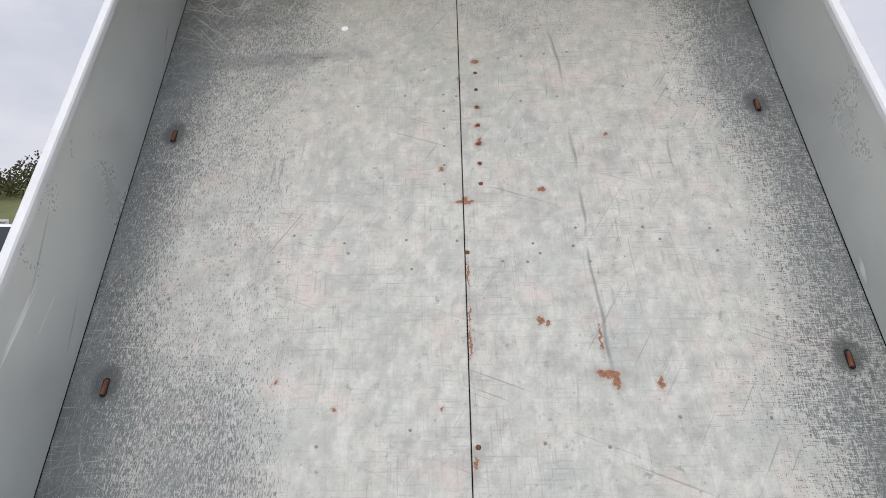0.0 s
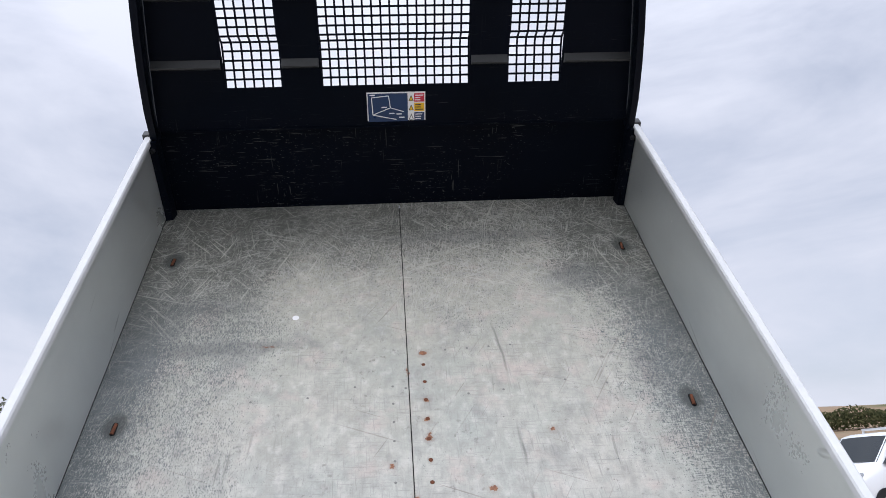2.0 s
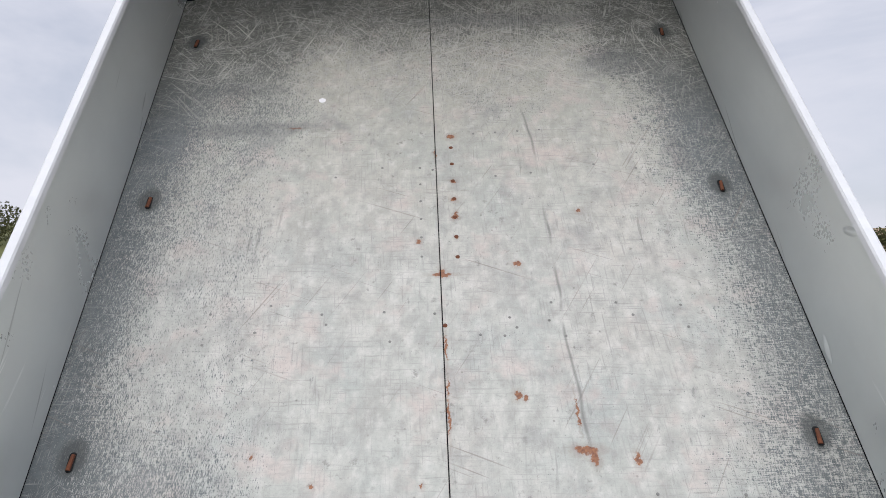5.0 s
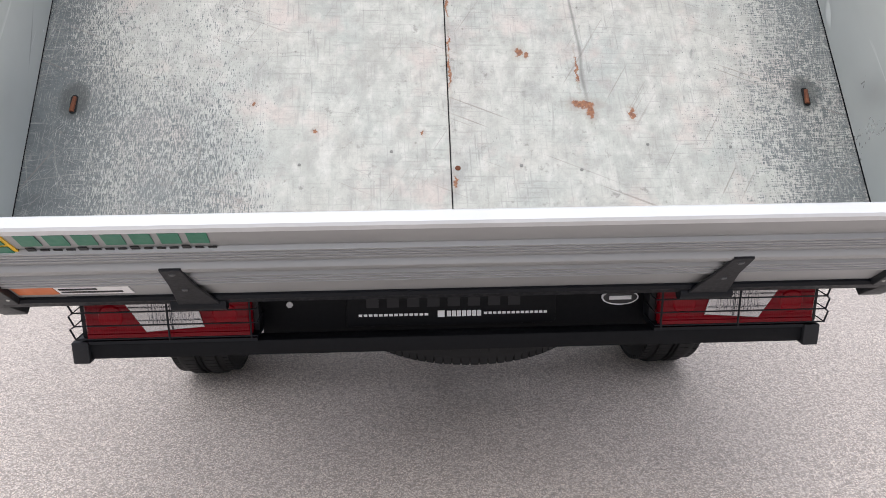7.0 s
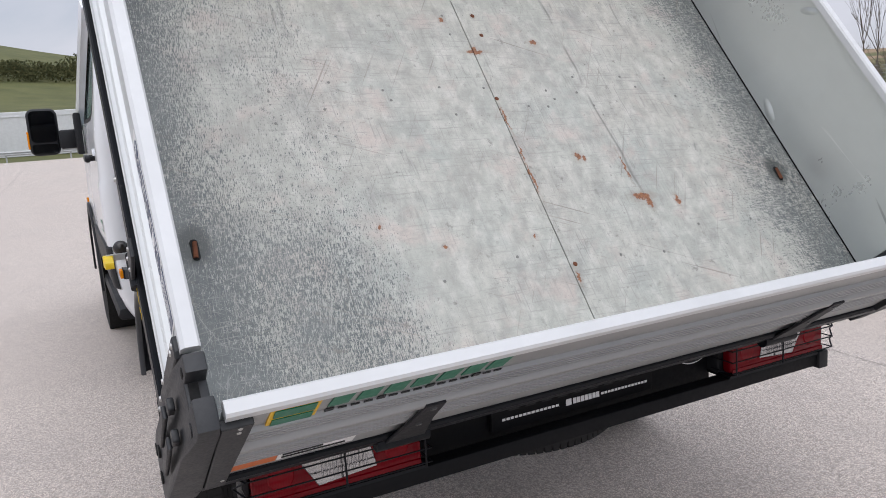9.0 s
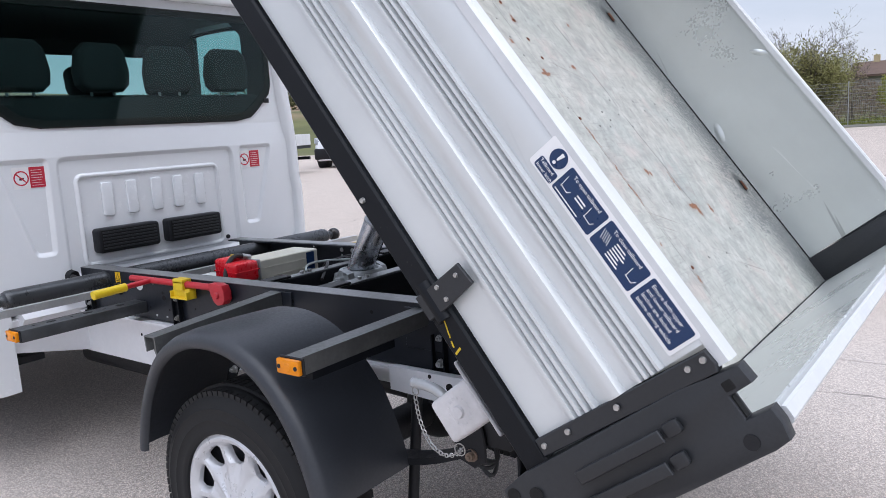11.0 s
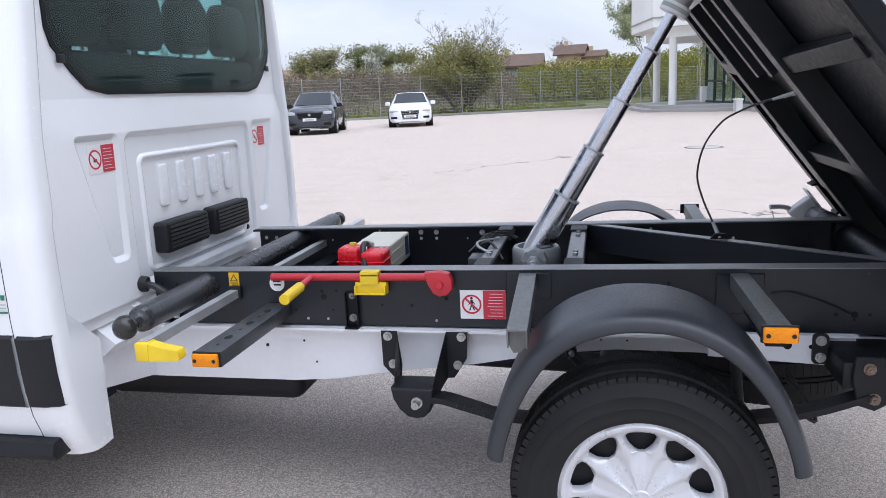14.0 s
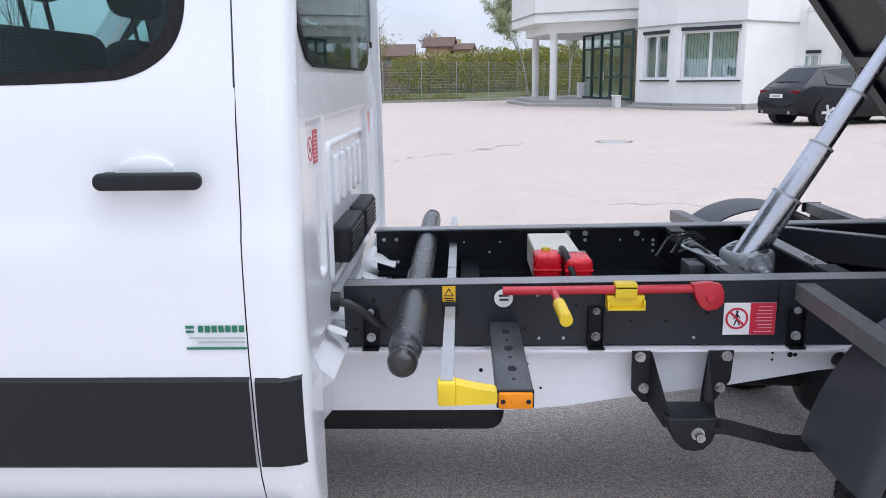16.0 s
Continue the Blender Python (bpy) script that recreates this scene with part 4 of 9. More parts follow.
    for w in (0.178, 0.085):
        part("bolt", rod(bmesh.new(), (x, 0.080, w), (x, 0.0765, w), 0.008, 0.006, 10), "tube", strap)
    part("hinge_knuckle", rod(bmesh.new(), (x - 0.06, 0.088, -0.030), (x + 0.06, 0.088, -0.030), 0.018, None, 14), "black", strap)
for side in (-1, 1):
    plate = part("end_plate", prism(bmesh.new(), [(side * 0.938, 0.008), (side * 0.975, 0.008), (side * 0.975, 0.355), (side * 0.926, 0.355)], "y", 0.0795, 0.0958, 0.0015, 1), "corner", tail, "anthracite end plate of the tail board")
    for w in (0.04, 0.325, 0.345):
        part("screw", rod(bmesh.new(), (side * 0.946, 0.080, w), (side * 0.946, 0.0778, w), 0.0045, 0.003, 10), "bolt", plate)
# the firm's mark on the tail board, as plain shapes
mark = part("mark_panel", B(-0.897, -0.815, 0.0935, 0.0958, 0.268, 0.354), "signyel", tail, "yellow and green mark")
part("mark_block", B(-0.890, -0.822, 0.0915, 0.0932, 0.314, 0.346), "signgreen", mark)
part("mark_block", B(-0.890, -0.822, 0.0915, 0.0932, 0.276, 0.305), "signgreen", mark)
for i in range(7):
    x = -0.798 + i * 0.0495
    part("mark_bar", prism(bmesh.new(), [(x, 0.302), (x + 0.036, 0.302), (x + 0.040, 0.350), (x + 0.004, 0.350)], "y", 0.0935, 0.0955), "signgreen", tail)
for i in range(15):
    x = -0.798 + i * 0.0232
    part("mark_bar", B(x, x + 0.015, 0.0935, 0.0955, 0.268, 0.284 if i % 4 else 0.291), "ink", tail)
part("warning_sticker", B(-0.93, -0.845, 0.0935, 0.0955, 0.03, 0.078), "signorange", tail, "scuffed orange warning sticker")
st = part("warning_sticker", B(-0.843, -0.69, 0.0935, 0.0955, 0.03, 0.078), "signwhite", tail, "white warning sticker")
part("print", bars(bmesh.new(), -0.835, -0.70, (0.045, 0.062), 0.006, 0.0915, 0.0934, "y", 0.5), "ink", st)

# corner posts with the tail latches
for side in (-1, 1):
    a, b = side * 0.977, side * 1.036
    x0, x1 = min(a, b), max(a, b)
    bm = prism(bmesh.new(), [(0.282, 0.006), (0.264, 0.354), (0.238, 0.356), (0.228, 0.350), (0.250, 0.004)], "x", *sorted((side * (HALF + 0.002), side * (HALF + 0.0345))), 0.002, 1)
    for vert in bm.verts:
        if abs(vert.co.x) > HALF + 0.02 and vert.co.z > 0.20:
            vert.co.x -= side * 0.007
    post = part("corner_post", bm, "corner", truck, "anthracite steel corner post", BED)
    for v, w in ((0.262, 0.018), (0.262, 0.075), (0.255, 0.180), (0.249, 0.315), (0.249, 0.343)):
        part("screw", rod(bmesh.new(), (side * (HALF + (0.0345 if w < 0.2 else 0.0275)), v + 0.004, w), (side * (HALF + (0.0375 if w < 0.2 else 0.0305)), v + 0.004, w), 0.006, 0.005, 10), "bolt", post)
    body = [(0.222, 0.379), (0.236, 0.28), (0.246, -0.05), (0.238, -0.105), (0.150, -0.122), (0.118, -0.115), (0.104, 0.0), (0.100, 0.25), (0.096, 0.35), (0.100, 0.376), (0.125, 0.382), (0.150, 0.381), (0.152, 0.340), (0.190, 0.340), (0.192, 0.381)]
    bm = prism(bmesh.new(), body, "x", x0, x1, 0.004, 2)
    for vert in bm.verts:
        if abs(vert.co.x) > 1.01 and vert.co.z > 0.20:
            vert.co.x -= side * 0.025 * min(1.0, (vert.co.z - 0.20) / 0.14)
    latch = part("latch_housing", bm, "corner", truck, "anthracite corner casting with the tail board latches", BED)
    for c, lo, hi in ((0.196, 0.05, 0.225), (0.150, 0.03, 0.205)):
        xo = side * 1.037
        lever = part("latch_lever", prism(bmesh.new(), [(c - 0.013, lo), (c + 0.011, lo), (c + 0.006, hi), (c - 0.016, hi)], "x", *sorted((xo - side * 0.006, xo + side * 0.003)), 0.004, 3), "corner", latch)
        part("lever_catch", prism(bmesh.new(), rr(c - 0.015, c + 0.008, hi + 0.004, hi + 0.032, 0.005), "x", *sorted((xo - side * 0.016, xo - side * 0.004)), 0.003, 2), "corner", latch)
    for c, w in ((0.205, -0.045), (0.165, -0.085), (0.222, -0.088)):
        part("bolt_hole", rod(bmesh.new(), (side * 1.034, c, w), (side * 1.0375, c, w), 0.013, None, 14), "hollow", latch)
    # near-black panel on the notch floor paints the shade of a deep opening
    part("catch_shade_panel", B(*sorted((side * 0.991, side * 1.006)), 0.1535, 0.1885, 0.3402, 0.3425), "hollow", latch, "black panel painted as the dark of the catch window")
    part("pivot_cap", rod(bmesh.new(), (side * 1.004, 0.121, 0.328), (side * 1.0145, 0.121, 0.328), 0.014, 0.012, 18), "plastic", latch)
    part("catch_window", B(*sorted((side * 1.005, side * 1.0135)), 0.196, 0.213, 0.340, 0.358, 0.003), "hollow", latch)

# stickers on the left side board
XS = -HALF - 0.0190
INTO = BED @ Matrix(((0, 0, -1, XS), (-1, 0, 0, 0.002), (0, 1, 0, -0.0095), (0, 0, 0, 1)))  # x rearwards along the board, y up it, z outwards


def sticker(x0, x1, y0, y1, material, label="", lift=0.0008):
    return part("sticker", prism(bmesh.new(), rr(x0, x1, y0, y1, 0.004, 3), "z", 0.0, lift), material, truck, label, INTO)


sticker(-0.658, -0.280, 0.3075, 0.369, "signwhite", "white backing of the blue notices", 0.0006)
L1 = sticker(-0.600, -0.501, 0.313, 0.362, "blue", "blue notice on opening the tailboard", 0.0012)
L2 = sticker(-0.496, -0.394, 0.313, 0.363, "blue", "blue notice on closing the tailboard", 0.0012)
L3 = sticker(-0.388, -0.286, 0.313, 0.364, "blue", "blue notice on locking the latches", 0.0012)
L0 = sticker(-0.648, -0.604, 0.311, 0.332, "blue", "blue notice naming the lower latch", 0.0012)
part("symbol_disc", rod(bmesh.new(), (-0.6245, 0.3505, 0.0), (-0.6245, 0.3505, 0.0014), 0.0165, None, 24), "blue", truck, "blue disc with a white exclamation mark", INTO)
bm = prism(bmesh.new(), [(-0.628, 0.362), (-0.621, 0.362), (-0.6228, 0.3475), (-0.6262, 0.3475)], "z", 0.0014, 0.0019)
rod(bm, (-0.6245, 0.341, 0.0014), (-0.6245, 0.341, 0.0019), 0.0032, None, 10)
bmesh.ops.rotate(bm, verts=bm.verts, cent=(-0.6245, 0.3505, 0), matrix=Matrix.Rotation(radians(-8), 3, "Z"))
part("exclamation_mark", bm, "signwhite", truck, "", INTO)


def notice(host, x, y, text, size, align="LEFT"):
    words(text, size, pose(x, y, 0.0014), "signwhite", host, align=align, depth=0.0003)


notice(L0, -0.645, 0.3265, "Tailboard", 0.0088)
notice(L0, -0.645, 0.3165, "lower latch", 0.0088)
notice(L1, -0.585, 0.3545, "To open tailboard", 0.0095)
notice(L2, -0.480, 0.3555, "To close tailboard", 0.0095)
for i, line in enumerate(("Ensure both upper", "and lower tailboard", "latches are locked", "before driving vehicle")):
    notice(L3, -0.380, 0.3545 - i * 0.0108, line, 0.0098)

bm = bmesh.new()
for y in (0.3385, 0.3330):
    box(bm, -0.560, -0.538, y, y + 0.0026, 0.0014, 0.0017)
box(bm, -0.595, -0.535, 0.3165, 0.3185, 0.0014, 0.0017)
for x in (-0.592, -0.530):
    beam(bm, (x, 0.347, 0.0015), (x + 0.002, 0.327, 0.0015), 0.0012, 0.0004)
    beam(bm, (x, 0.329, 0.0015), (x + 0.017, 0.3275, 0.0015), 0.0012, 0.0004)
    beam(bm, (x + 0.017, 0.3275, 0.0015), (x + 0.021, 0.334, 0.0015), 0.0012, 0.0004)
part("diagram", bm, "signwhite", L1)
bm = bmesh.new()
for i in range(6):
    box(bm, -0.462, -0.440 + 0.004 * (i % 3), 0.3455 - i * 0.0052, 0.3455 - i * 0.0052 + 0.0024, 0.0014, 0.0017)
for i in range(5):
    beam(bm, (-0.492 + i * 0.004, 0.346, 0.0015), (-0.486 + i * 0.004, 0.330 + 0.002 * (i % 2), 0.0015), 0.0009, 0.0004)
beam(bm, (-0.418, 0.345, 0.0015), (-0.416, 0.327, 0.0015), 0.0012, 0.0004)
beam(bm, (-0.418, 0.328, 0.0015), (-0.402, 0.327, 0.0015), 0.0012, 0.0004)
beam(bm, (-0.402, 0.327, 0.0015), (-0.398, 0.335, 0.0015), 0.0012, 0.0004)
part("diagram", bm, "signwhite", L2)

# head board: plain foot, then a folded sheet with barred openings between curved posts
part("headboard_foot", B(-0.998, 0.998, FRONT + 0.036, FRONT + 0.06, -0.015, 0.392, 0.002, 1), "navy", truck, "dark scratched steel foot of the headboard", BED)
part("headboard_joint", B(-0.90, 0.90, FRONT - 0.004, FRONT + 0.034, 0.388, 0.394), "navy", truck, "", BED)


def lean(w):
    return FRONT + 0.004 + 0.05 * max(0.0, w - 0.40)


def half(w):
    """Half the width between the posts at a height."""
    return 0.952 - 0.10 * max(0.0, w - 0.40) ** 1.25


def bulge(j):
    """How far the bars are pushed out, row by row: their lower half is dented."""
    return 0.032 * min(1.0, j / 4) if j < 6 else 0.0


cells = ((-0.660, -0.443, 6), (-0.287, 0.291, 17), (0.447, 0.658, 6))
W0, W1, ROWS = 0.562, 0.975, 12
holes = [rr(a, b, W0, W1, 0.004, 1) for a, b, n in cells]
holes += [ring(x, 1.090, 0.0195, 18) for x in (-0.837, -0.687, -0.539, -0.242, 0.247, 0.539, 0.688, 0.836)]
ws = [0.392, 0.55, 0.70, 0.85, 1.0, 1.145]
outline = [(-half(w), w) for w in ws] + [(half(w), w) for w in ws[::-1]]
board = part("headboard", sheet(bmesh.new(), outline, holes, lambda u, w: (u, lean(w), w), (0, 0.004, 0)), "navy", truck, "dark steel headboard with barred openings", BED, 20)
for a, b, n in cells:
    bm = bmesh.new()
    sx, sw = (b - a) / n, (W1 - W0) / ROWS
    for i in range(n + 1):
        for j in range(ROWS):
            w = W0 + sw * j
            off, off2 = bulge(j), bulge(j + 1)
            beam(bm, (a + sx * i, lean(w) + 0.002 + off, w), (a + sx * i, lean(w + sw) + 0.002 + off2, w + sw), 0.0072, 0.004, (0, 1, 0))
    for j in range(ROWS + 1):
        w = W0 + sw * j
        off = bulge(j)
        beam(bm, (a, lean(w) + 0.002 + off, w), (b, lean(w) + 0.002 + off, w), 0.004, 0.0072, (0, 0, 1))
    part("bar_grille", bm, "navy", board, "square-barred opening", smooth=0)
for lo, hi in ((0.680, 0.652), (0.941, 0.912)):
    for x0, x1 in ((-half(hi) + 0.005, -0.668), (-0.436, -0.294), (0.298, 0.440), (0.665, half(hi) - 0.005)):
        # folds in a lighter grey than the sheet they belong to
        bm = prism(bmesh.new(), [(lean(lo) - 0.001, lo), (lean(hi) - 0.026, hi + 0.008), (lean(hi) - 0.026, hi + 0.002), (lean(hi) - 0.001, hi - 0.012)], "x", x0, x1)
        part("pressed_fold", bm, "foldgrey", board)
part("headboard_rail", B(-half(1.16), half(1.16), lean(1.16) - 0.012, lean(1.16) + 0.022, 1.138, 1.163, 0.003), "redbrown", board, "maroon lower face of the rail")
part("headboard_rail", B(-half(1.16), half(1.16), lean(1.16) - 0.018, lean(1.16) + 0.030, 1.164, 1.183, 0.004), "greytop", board, "grey rubbed steel rail")
for side in (-1, 1):
    inner = [(w, half(w) + 0.002) for w in (0.36, 0.5, 0.65, 0.8, 0.95, 1.10, 1.22, 1.34)]
    bm = bmesh.new()
    rows = []
    for w, x in inner:
        d = 0.030 + 0.055 * math.sin(math.pi * min(1.0, (w - 0.36) / 0.98) * 0.92 + 0.15)
        t0 = 0.030 if w < 1.3 else 0.018
        rows.append([(side * x, lean(w) - d, w), (side * (x + t0), lean(w) - d + 0.012, w), (side * (x + t0), lean(w) + 0.03, w), (side * x, lean(w) + 0.03, w), (side * x, lean(w) - d, w)])
    grid_surface(bm, rows)
    bm.faces.new([v for v in bm.verts if abs(v.co.z - 1.34) < 1e-5][:4])
    bmesh.ops.remove_doubles(bm, verts=bm.verts, dist=1e-5)
    part("headboard_post", bm, "navy", board, "curved dark steel post")
    part("corner_angle", prism(bmesh.new(), [(side * 0.988, FRONT - 0.05), (side * 0.960, FRONT - 0.045), (side * 0.952, FRONT), (side * 0.988, FRONT)], "z", 0.0, 0.37), "navy", board)
    part("pin_head", rod(bmesh.new(), (side * 0.975, FRONT - 0.050, 0.335), (side * 0.975, FRONT - 0.060, 0.335), 0.011, 0.008, 12), "plastic", board)
# load notice
ly = lean(0.47) - 0.0025
notice_plate = part("load_notice", B(-0.117, 0.117, ly, ly + 0.0012, 0.405, 0.537, 0.0), "signwhite", truck, "blue load notice with red and yellow warning boxes", BED)
part("panel", B(-0.113, 0.046, ly - 0.0008, ly - 0.0001, 0.410, 0.532), "blue", notice_plate)
for i, (mname) in enumerate(("blue", "signyel", "signred")):
    z0 = 0.412 + i * 0.041
    p = part("panel", B(0.072, 0.113, ly - 0.0008, ly - 0.0001, z0, z0 + 0.036), mname, notice_plate)
    part("print", bars(bmesh.new(), 0.076, 0.110, (z0 + 0.008, z0 + 0.018, z0 + 0.028), 0.004, ly - 0.0013, ly - 0.0009, "y", 0.4, i), "signwhite" if i != 1 else "ink", p)
    bm = prism(bmesh.new(), [(0.050, z0 + 0.004), (0.070, z0 + 0.004), (0.060, z0 + 0.030)], "y", ly - 0.0008, ly - 0.0001)
    sym = part("symbol", bm, "ink", notice_plate)
    part("symbol_fill", prism(bmesh.new(), [(0.0535, z0 + 0.0065), (0.0665, z0 + 0.0065), (0.060, z0 + 0.023)], "y", ly - 0.0013, ly - 0.0009), "signyel" if i else "signwhite", sym)
bm = bmesh.new()
for p0, p1 in (((-0.095, 0.44), (-0.098, 0.515)), ((-0.098, 0.515), (-0.03, 0.522)), ((-0.03, 0.522), (-0.024, 0.47)), ((-0.024, 0.47), (-0.095, 0.44)), ((-0.095, 0.44), (0.0, 0.418)), ((-0.024, 0.47), (0.03, 0.452))):
    beam(bm, (p0[0], ly - 0.0012, p0[1]), (p1[0], ly - 0.0012, p1[1]), 0.0008, 0.0035, (0, 0, 1))
for x, z in ((-0.06, 0.47), (-0.03, 0.443), (0.01, 0.425), (0.0, 0.44), (-0.105, 0.523)):
    box(bm, x, x + 0.022, ly - 0.0014, ly - 0.001, z, z + 0.005)
part("diagram", bm, "signwhite", notice_plate)

# frame under the bed
for x in (-0.36, 0.36):
    bm = prism(bmesh.new(), [(x - 0.035, -0.103), (x + 0.035, -0.103), (x + 0.035, -0.095), (x - 0.025, -0.095), (x - 0.025, -0.045), (x + 0.035, -0.045), (x + 0.035, -0.035), (x - 0.035, -0.035)], "y", 0.15, FRONT)
    beam_ob = part("bed_beam", bm, "underblack", truck, "black steel channel under the bed", BED)
    # lighter strip puts the light on the lower flange into its colour
    part("flange", B(x - 0.034, x + 0.034, 0.152, FRONT - 0.002, -0.1056, -0.1034), "grey", beam_ob, "lower flange in lighter paint to look lit")
part("bed_underside", B(-HALF, HALF, 0.14, FRONT, -0.030, -0.016), "underblack", truck, "black underside of the load floor", BED)
for v in (0.22, 1.11, 1.86, 2.58):
    for side in (-1, 1):
        bm = prism(bmesh.new(), [(side * 0.396, -0.096), (side * 0.935, -0.058), (side * 0.935, -0.0305), (side * 0.396, -0.0305)], "y", v, v + 0.055, 0.002, 1)
        part("cross_bearer", bm, "underblack", truck, "black tapered cross bearer", BED)
for v in (0.70, 1.86):
    part("cross_bearer", B(-0.324, 0.324, v, v + 0.05, -0.085, -0.0305, 0.002, 1), "underblack", truck, "black steel cross bearer", BED)
for x in (-0.165, 0.045):
    bm = prism(bmesh.new(), [(x - 0.020, -0.104), (x + 0.020, -0.104), (x + 0.020, -0.098), (x + 0.006, -0.098), (x + 0.006, -0.0305), (x - 0.006, -0.0305), (x - 0.006, -0.098), (x - 0.020, -0.098)], "y", 1.11, 1.62)
    part("ram_stiffener", bm, "grey", truck, "dark steel stiffener under the ram head", BED)
bm = prism(bmesh.new(), [(0.44, -0.098), (0.490, -0.098), (0.490, -0.092), (0.446, -0.092), (0.446, -0.0305), (0.44, -0.0305)], "y", 0.56, 0.86)
part("cable_bracket", bm, "dustgrey", truck, "folded steel bracket under the bed", BED)
part("ram_yoke", B(-0.24, 0.24, 1.43, 1.55, -0.125, -0.088, 0.004), "dull", truck, "grey ram head bearing", BED)
for side in (-1, 1):
    part("rear_bearer", B(*sorted((side * 0.28, side * 0.95)), 0.17, 0.25, -0.085, -0.052, 0.004), "black", truck, "black rear bearer of the bed", BED)


# ---- the tipper truck: chassis ----
def ztop(y):
    return 0.832 - 0.0085 * y


def channel(bm, x, inward, y0, y1, z0, deep, t=0.007):
    """A steel channel along the truck, its web at x, its flanges inward; the top follows the frame."""
    rings = []
    for y in (y0, y1):
        zt = ztop(y)
        sect = [(0, z0), (deep, z0), (deep, z0 + t), (t, z0 + t), (t, zt - t), (deep, zt - t), (deep, zt), (0, zt)]
        rings.append([bm.verts.new((x + inward * u, y, z)) for u, z in sect])
    bm.faces.new(rings[0])
    bm.faces.new(rings[1][::-1])
    for i in range(8):
        bm.faces.new((rings[0][i], rings[0][(i + 1) % 8], rings[1][(i + 1) % 8], rings[1][i]))
    return bm


def bolt_head(bm, x, y, z, r=0.010, side=-1, long=0.012):
    """Washer, nut and thread end in one turned piece."""
    first = len(bm.verts)
    turned(bm, [(r * 1.5, 0.0), (r * 1.5, side * 0.004), (r, side * 0.004), (r, side * long), (r * 0.5, side * long), (r * 0.5, side * (long + 0.006)), (0.0, side * (long + 0.006))], 12, "x")
    bm.verts.ensure_lookup_table()
    bmesh.ops.translate(bm, vec=(x, y, z), verts=bm.verts[first:])
    return bm


for side, x in ((-1, -0.435), (1, 0.428)):
    rail = part("subframe_rail", channel(bmesh.new(), x, -side, 1.615, -0.90, 0.640, 0.075), "grey", truck, "anthracite steel subframe rail")
    # strip along the top flange, much paler than the rail
    part("pale_top", beam(bmesh.new(), (x - side * 0.03, 1.612, ztop(1.612) + 0.0012), (x - side * 0.03, -0.895, ztop(-0.895) + 0.0012), 0.066, 0.002), "greytop", rail, "pale top flange")
    # white chassis rail with the deep belly and the ledge
    low = [(1.95, 0.430), (1.13, 0.431), (0.98, 0.442), (0.83, 0.466), (0.50, 0.508), (0.25, 0.552), (0.05, 0.570), (-0.20, 0.566), (-0.36, 0.545), (-0.87, 0.545)]
    bm = prism(bmesh.new(), low + [(-0.87, 0.626), (1.95, 0.626)], "x", *sorted((side * 0.415, side * 0.345)))
    white_rail = part("chassis_rail", bm, "whiteframe", truck, "white painted chassis rail")
    bm = B(*sorted((side * 0.345, side * 0.462)), -0.62, 1.72, 0.6262, 0.634)
    part("rail_ledge", bm, "whiteframe", white_rail)
    for y, z, r in ((0.62 - 0.30, 0.600, 0.006), (0.385, 0.606, 0.004), (0.385, 0.585, 0.004), (0.335, 0.600, 0.008), (1.225, 0.556, 0.006), (1.05, 0.50, 0.004), (1.09, 0.575, 0.004), (-0.45, 0.600, 0.016), (-0.50, 0.600, 0.008), (-0.30, 0.592, 0.005), (0.02, 0.60, 0.003), (0.10, 0.60, 0.003)):
        part("punched_hole", rod(bmesh.new(), (side * 0.4151, y, z), (side * 0.4163, y, z), r, None, 12), "hollow", white_rail)
    # bolted lugs between the two
    for y in (1.540, 0.900, 0.338, -0.36):
        xo = side * 0.436
        lug = part("frame_lug", B(*sorted((xo, xo + side * 0.006)), y - 0.023, y + 0.023, 0.640, 0.756, 0.002, 1), "black", truck, "black bolted frame lug")
        for yy in (y - 0.022, y + 0.018):
            box_bm = B(*sorted((xo, xo + side * 0.020)), yy, yy + 0.004, 0.640, 0.752)
            part("lug_flange", box_bm, "black", lug)
        part("lug_foot", B(*sorted((xo, xo + side * 0.032)), y - 0.023, y + 0.023, 0.6345, 0.640), "black", lug)
        for z, r, long in ((0.742, 0.007, 0.012), (0.668, 0.009, 0.016)):
            part("bolt", bolt_head(bmesh.new(), xo + side * 0.006, y - 0.001, z, r, side, long), "screwsteel" if y > 0.5 and y < 1 else "dull", lug)
    # punched holes and rivets of the subframe
    for y, z, r in ((1.585, 0.775, 0.007), (1.530, 0.775, 0.007), (1.585, 0.690, 0.006), (1.10, 0.690, 0.005), (1.00, 0.735, 0.010), (1.005, 0.755, 0.006), (0.955, 0.757, 0.005), (0.97, 0.69, 0.004), (0.80, 0.71, 0.004), (0.70, 0.71, 0.006), (0.585, 0.735, 0.007), (0.25, 0.79, 0.005), (0.22, 0.70, 0.005), (-0.10, 0.79, 0.006), (-0.12, 0.76, 0.005), (-0.62, 0.70, 0.010), (-0.57, 0.70, 0.006), (-0.66, 0.70, 0.005), (-0.62, 0.685, 0.004)):
        part("punched_hole", rod(bmesh.new(), (x, y, z), (x + side * 0.0012, y, z), r, None, 12), "hollow", rail)
    for y, z in ((1.145, 0.788), (1.065, 0.788), (1.19, 0.660), (1.06, 0.66), (0.99, 0.66), (0.62, 0.66), (0.95, 0.795)):
        part("rivet", rod(bmesh.new(), (x, y, z), (x + side * 0.004, y, z), 0.005, 0.003, 10), "dull", rail)

# inner side of the far rail: white discs painted as daylight through holes
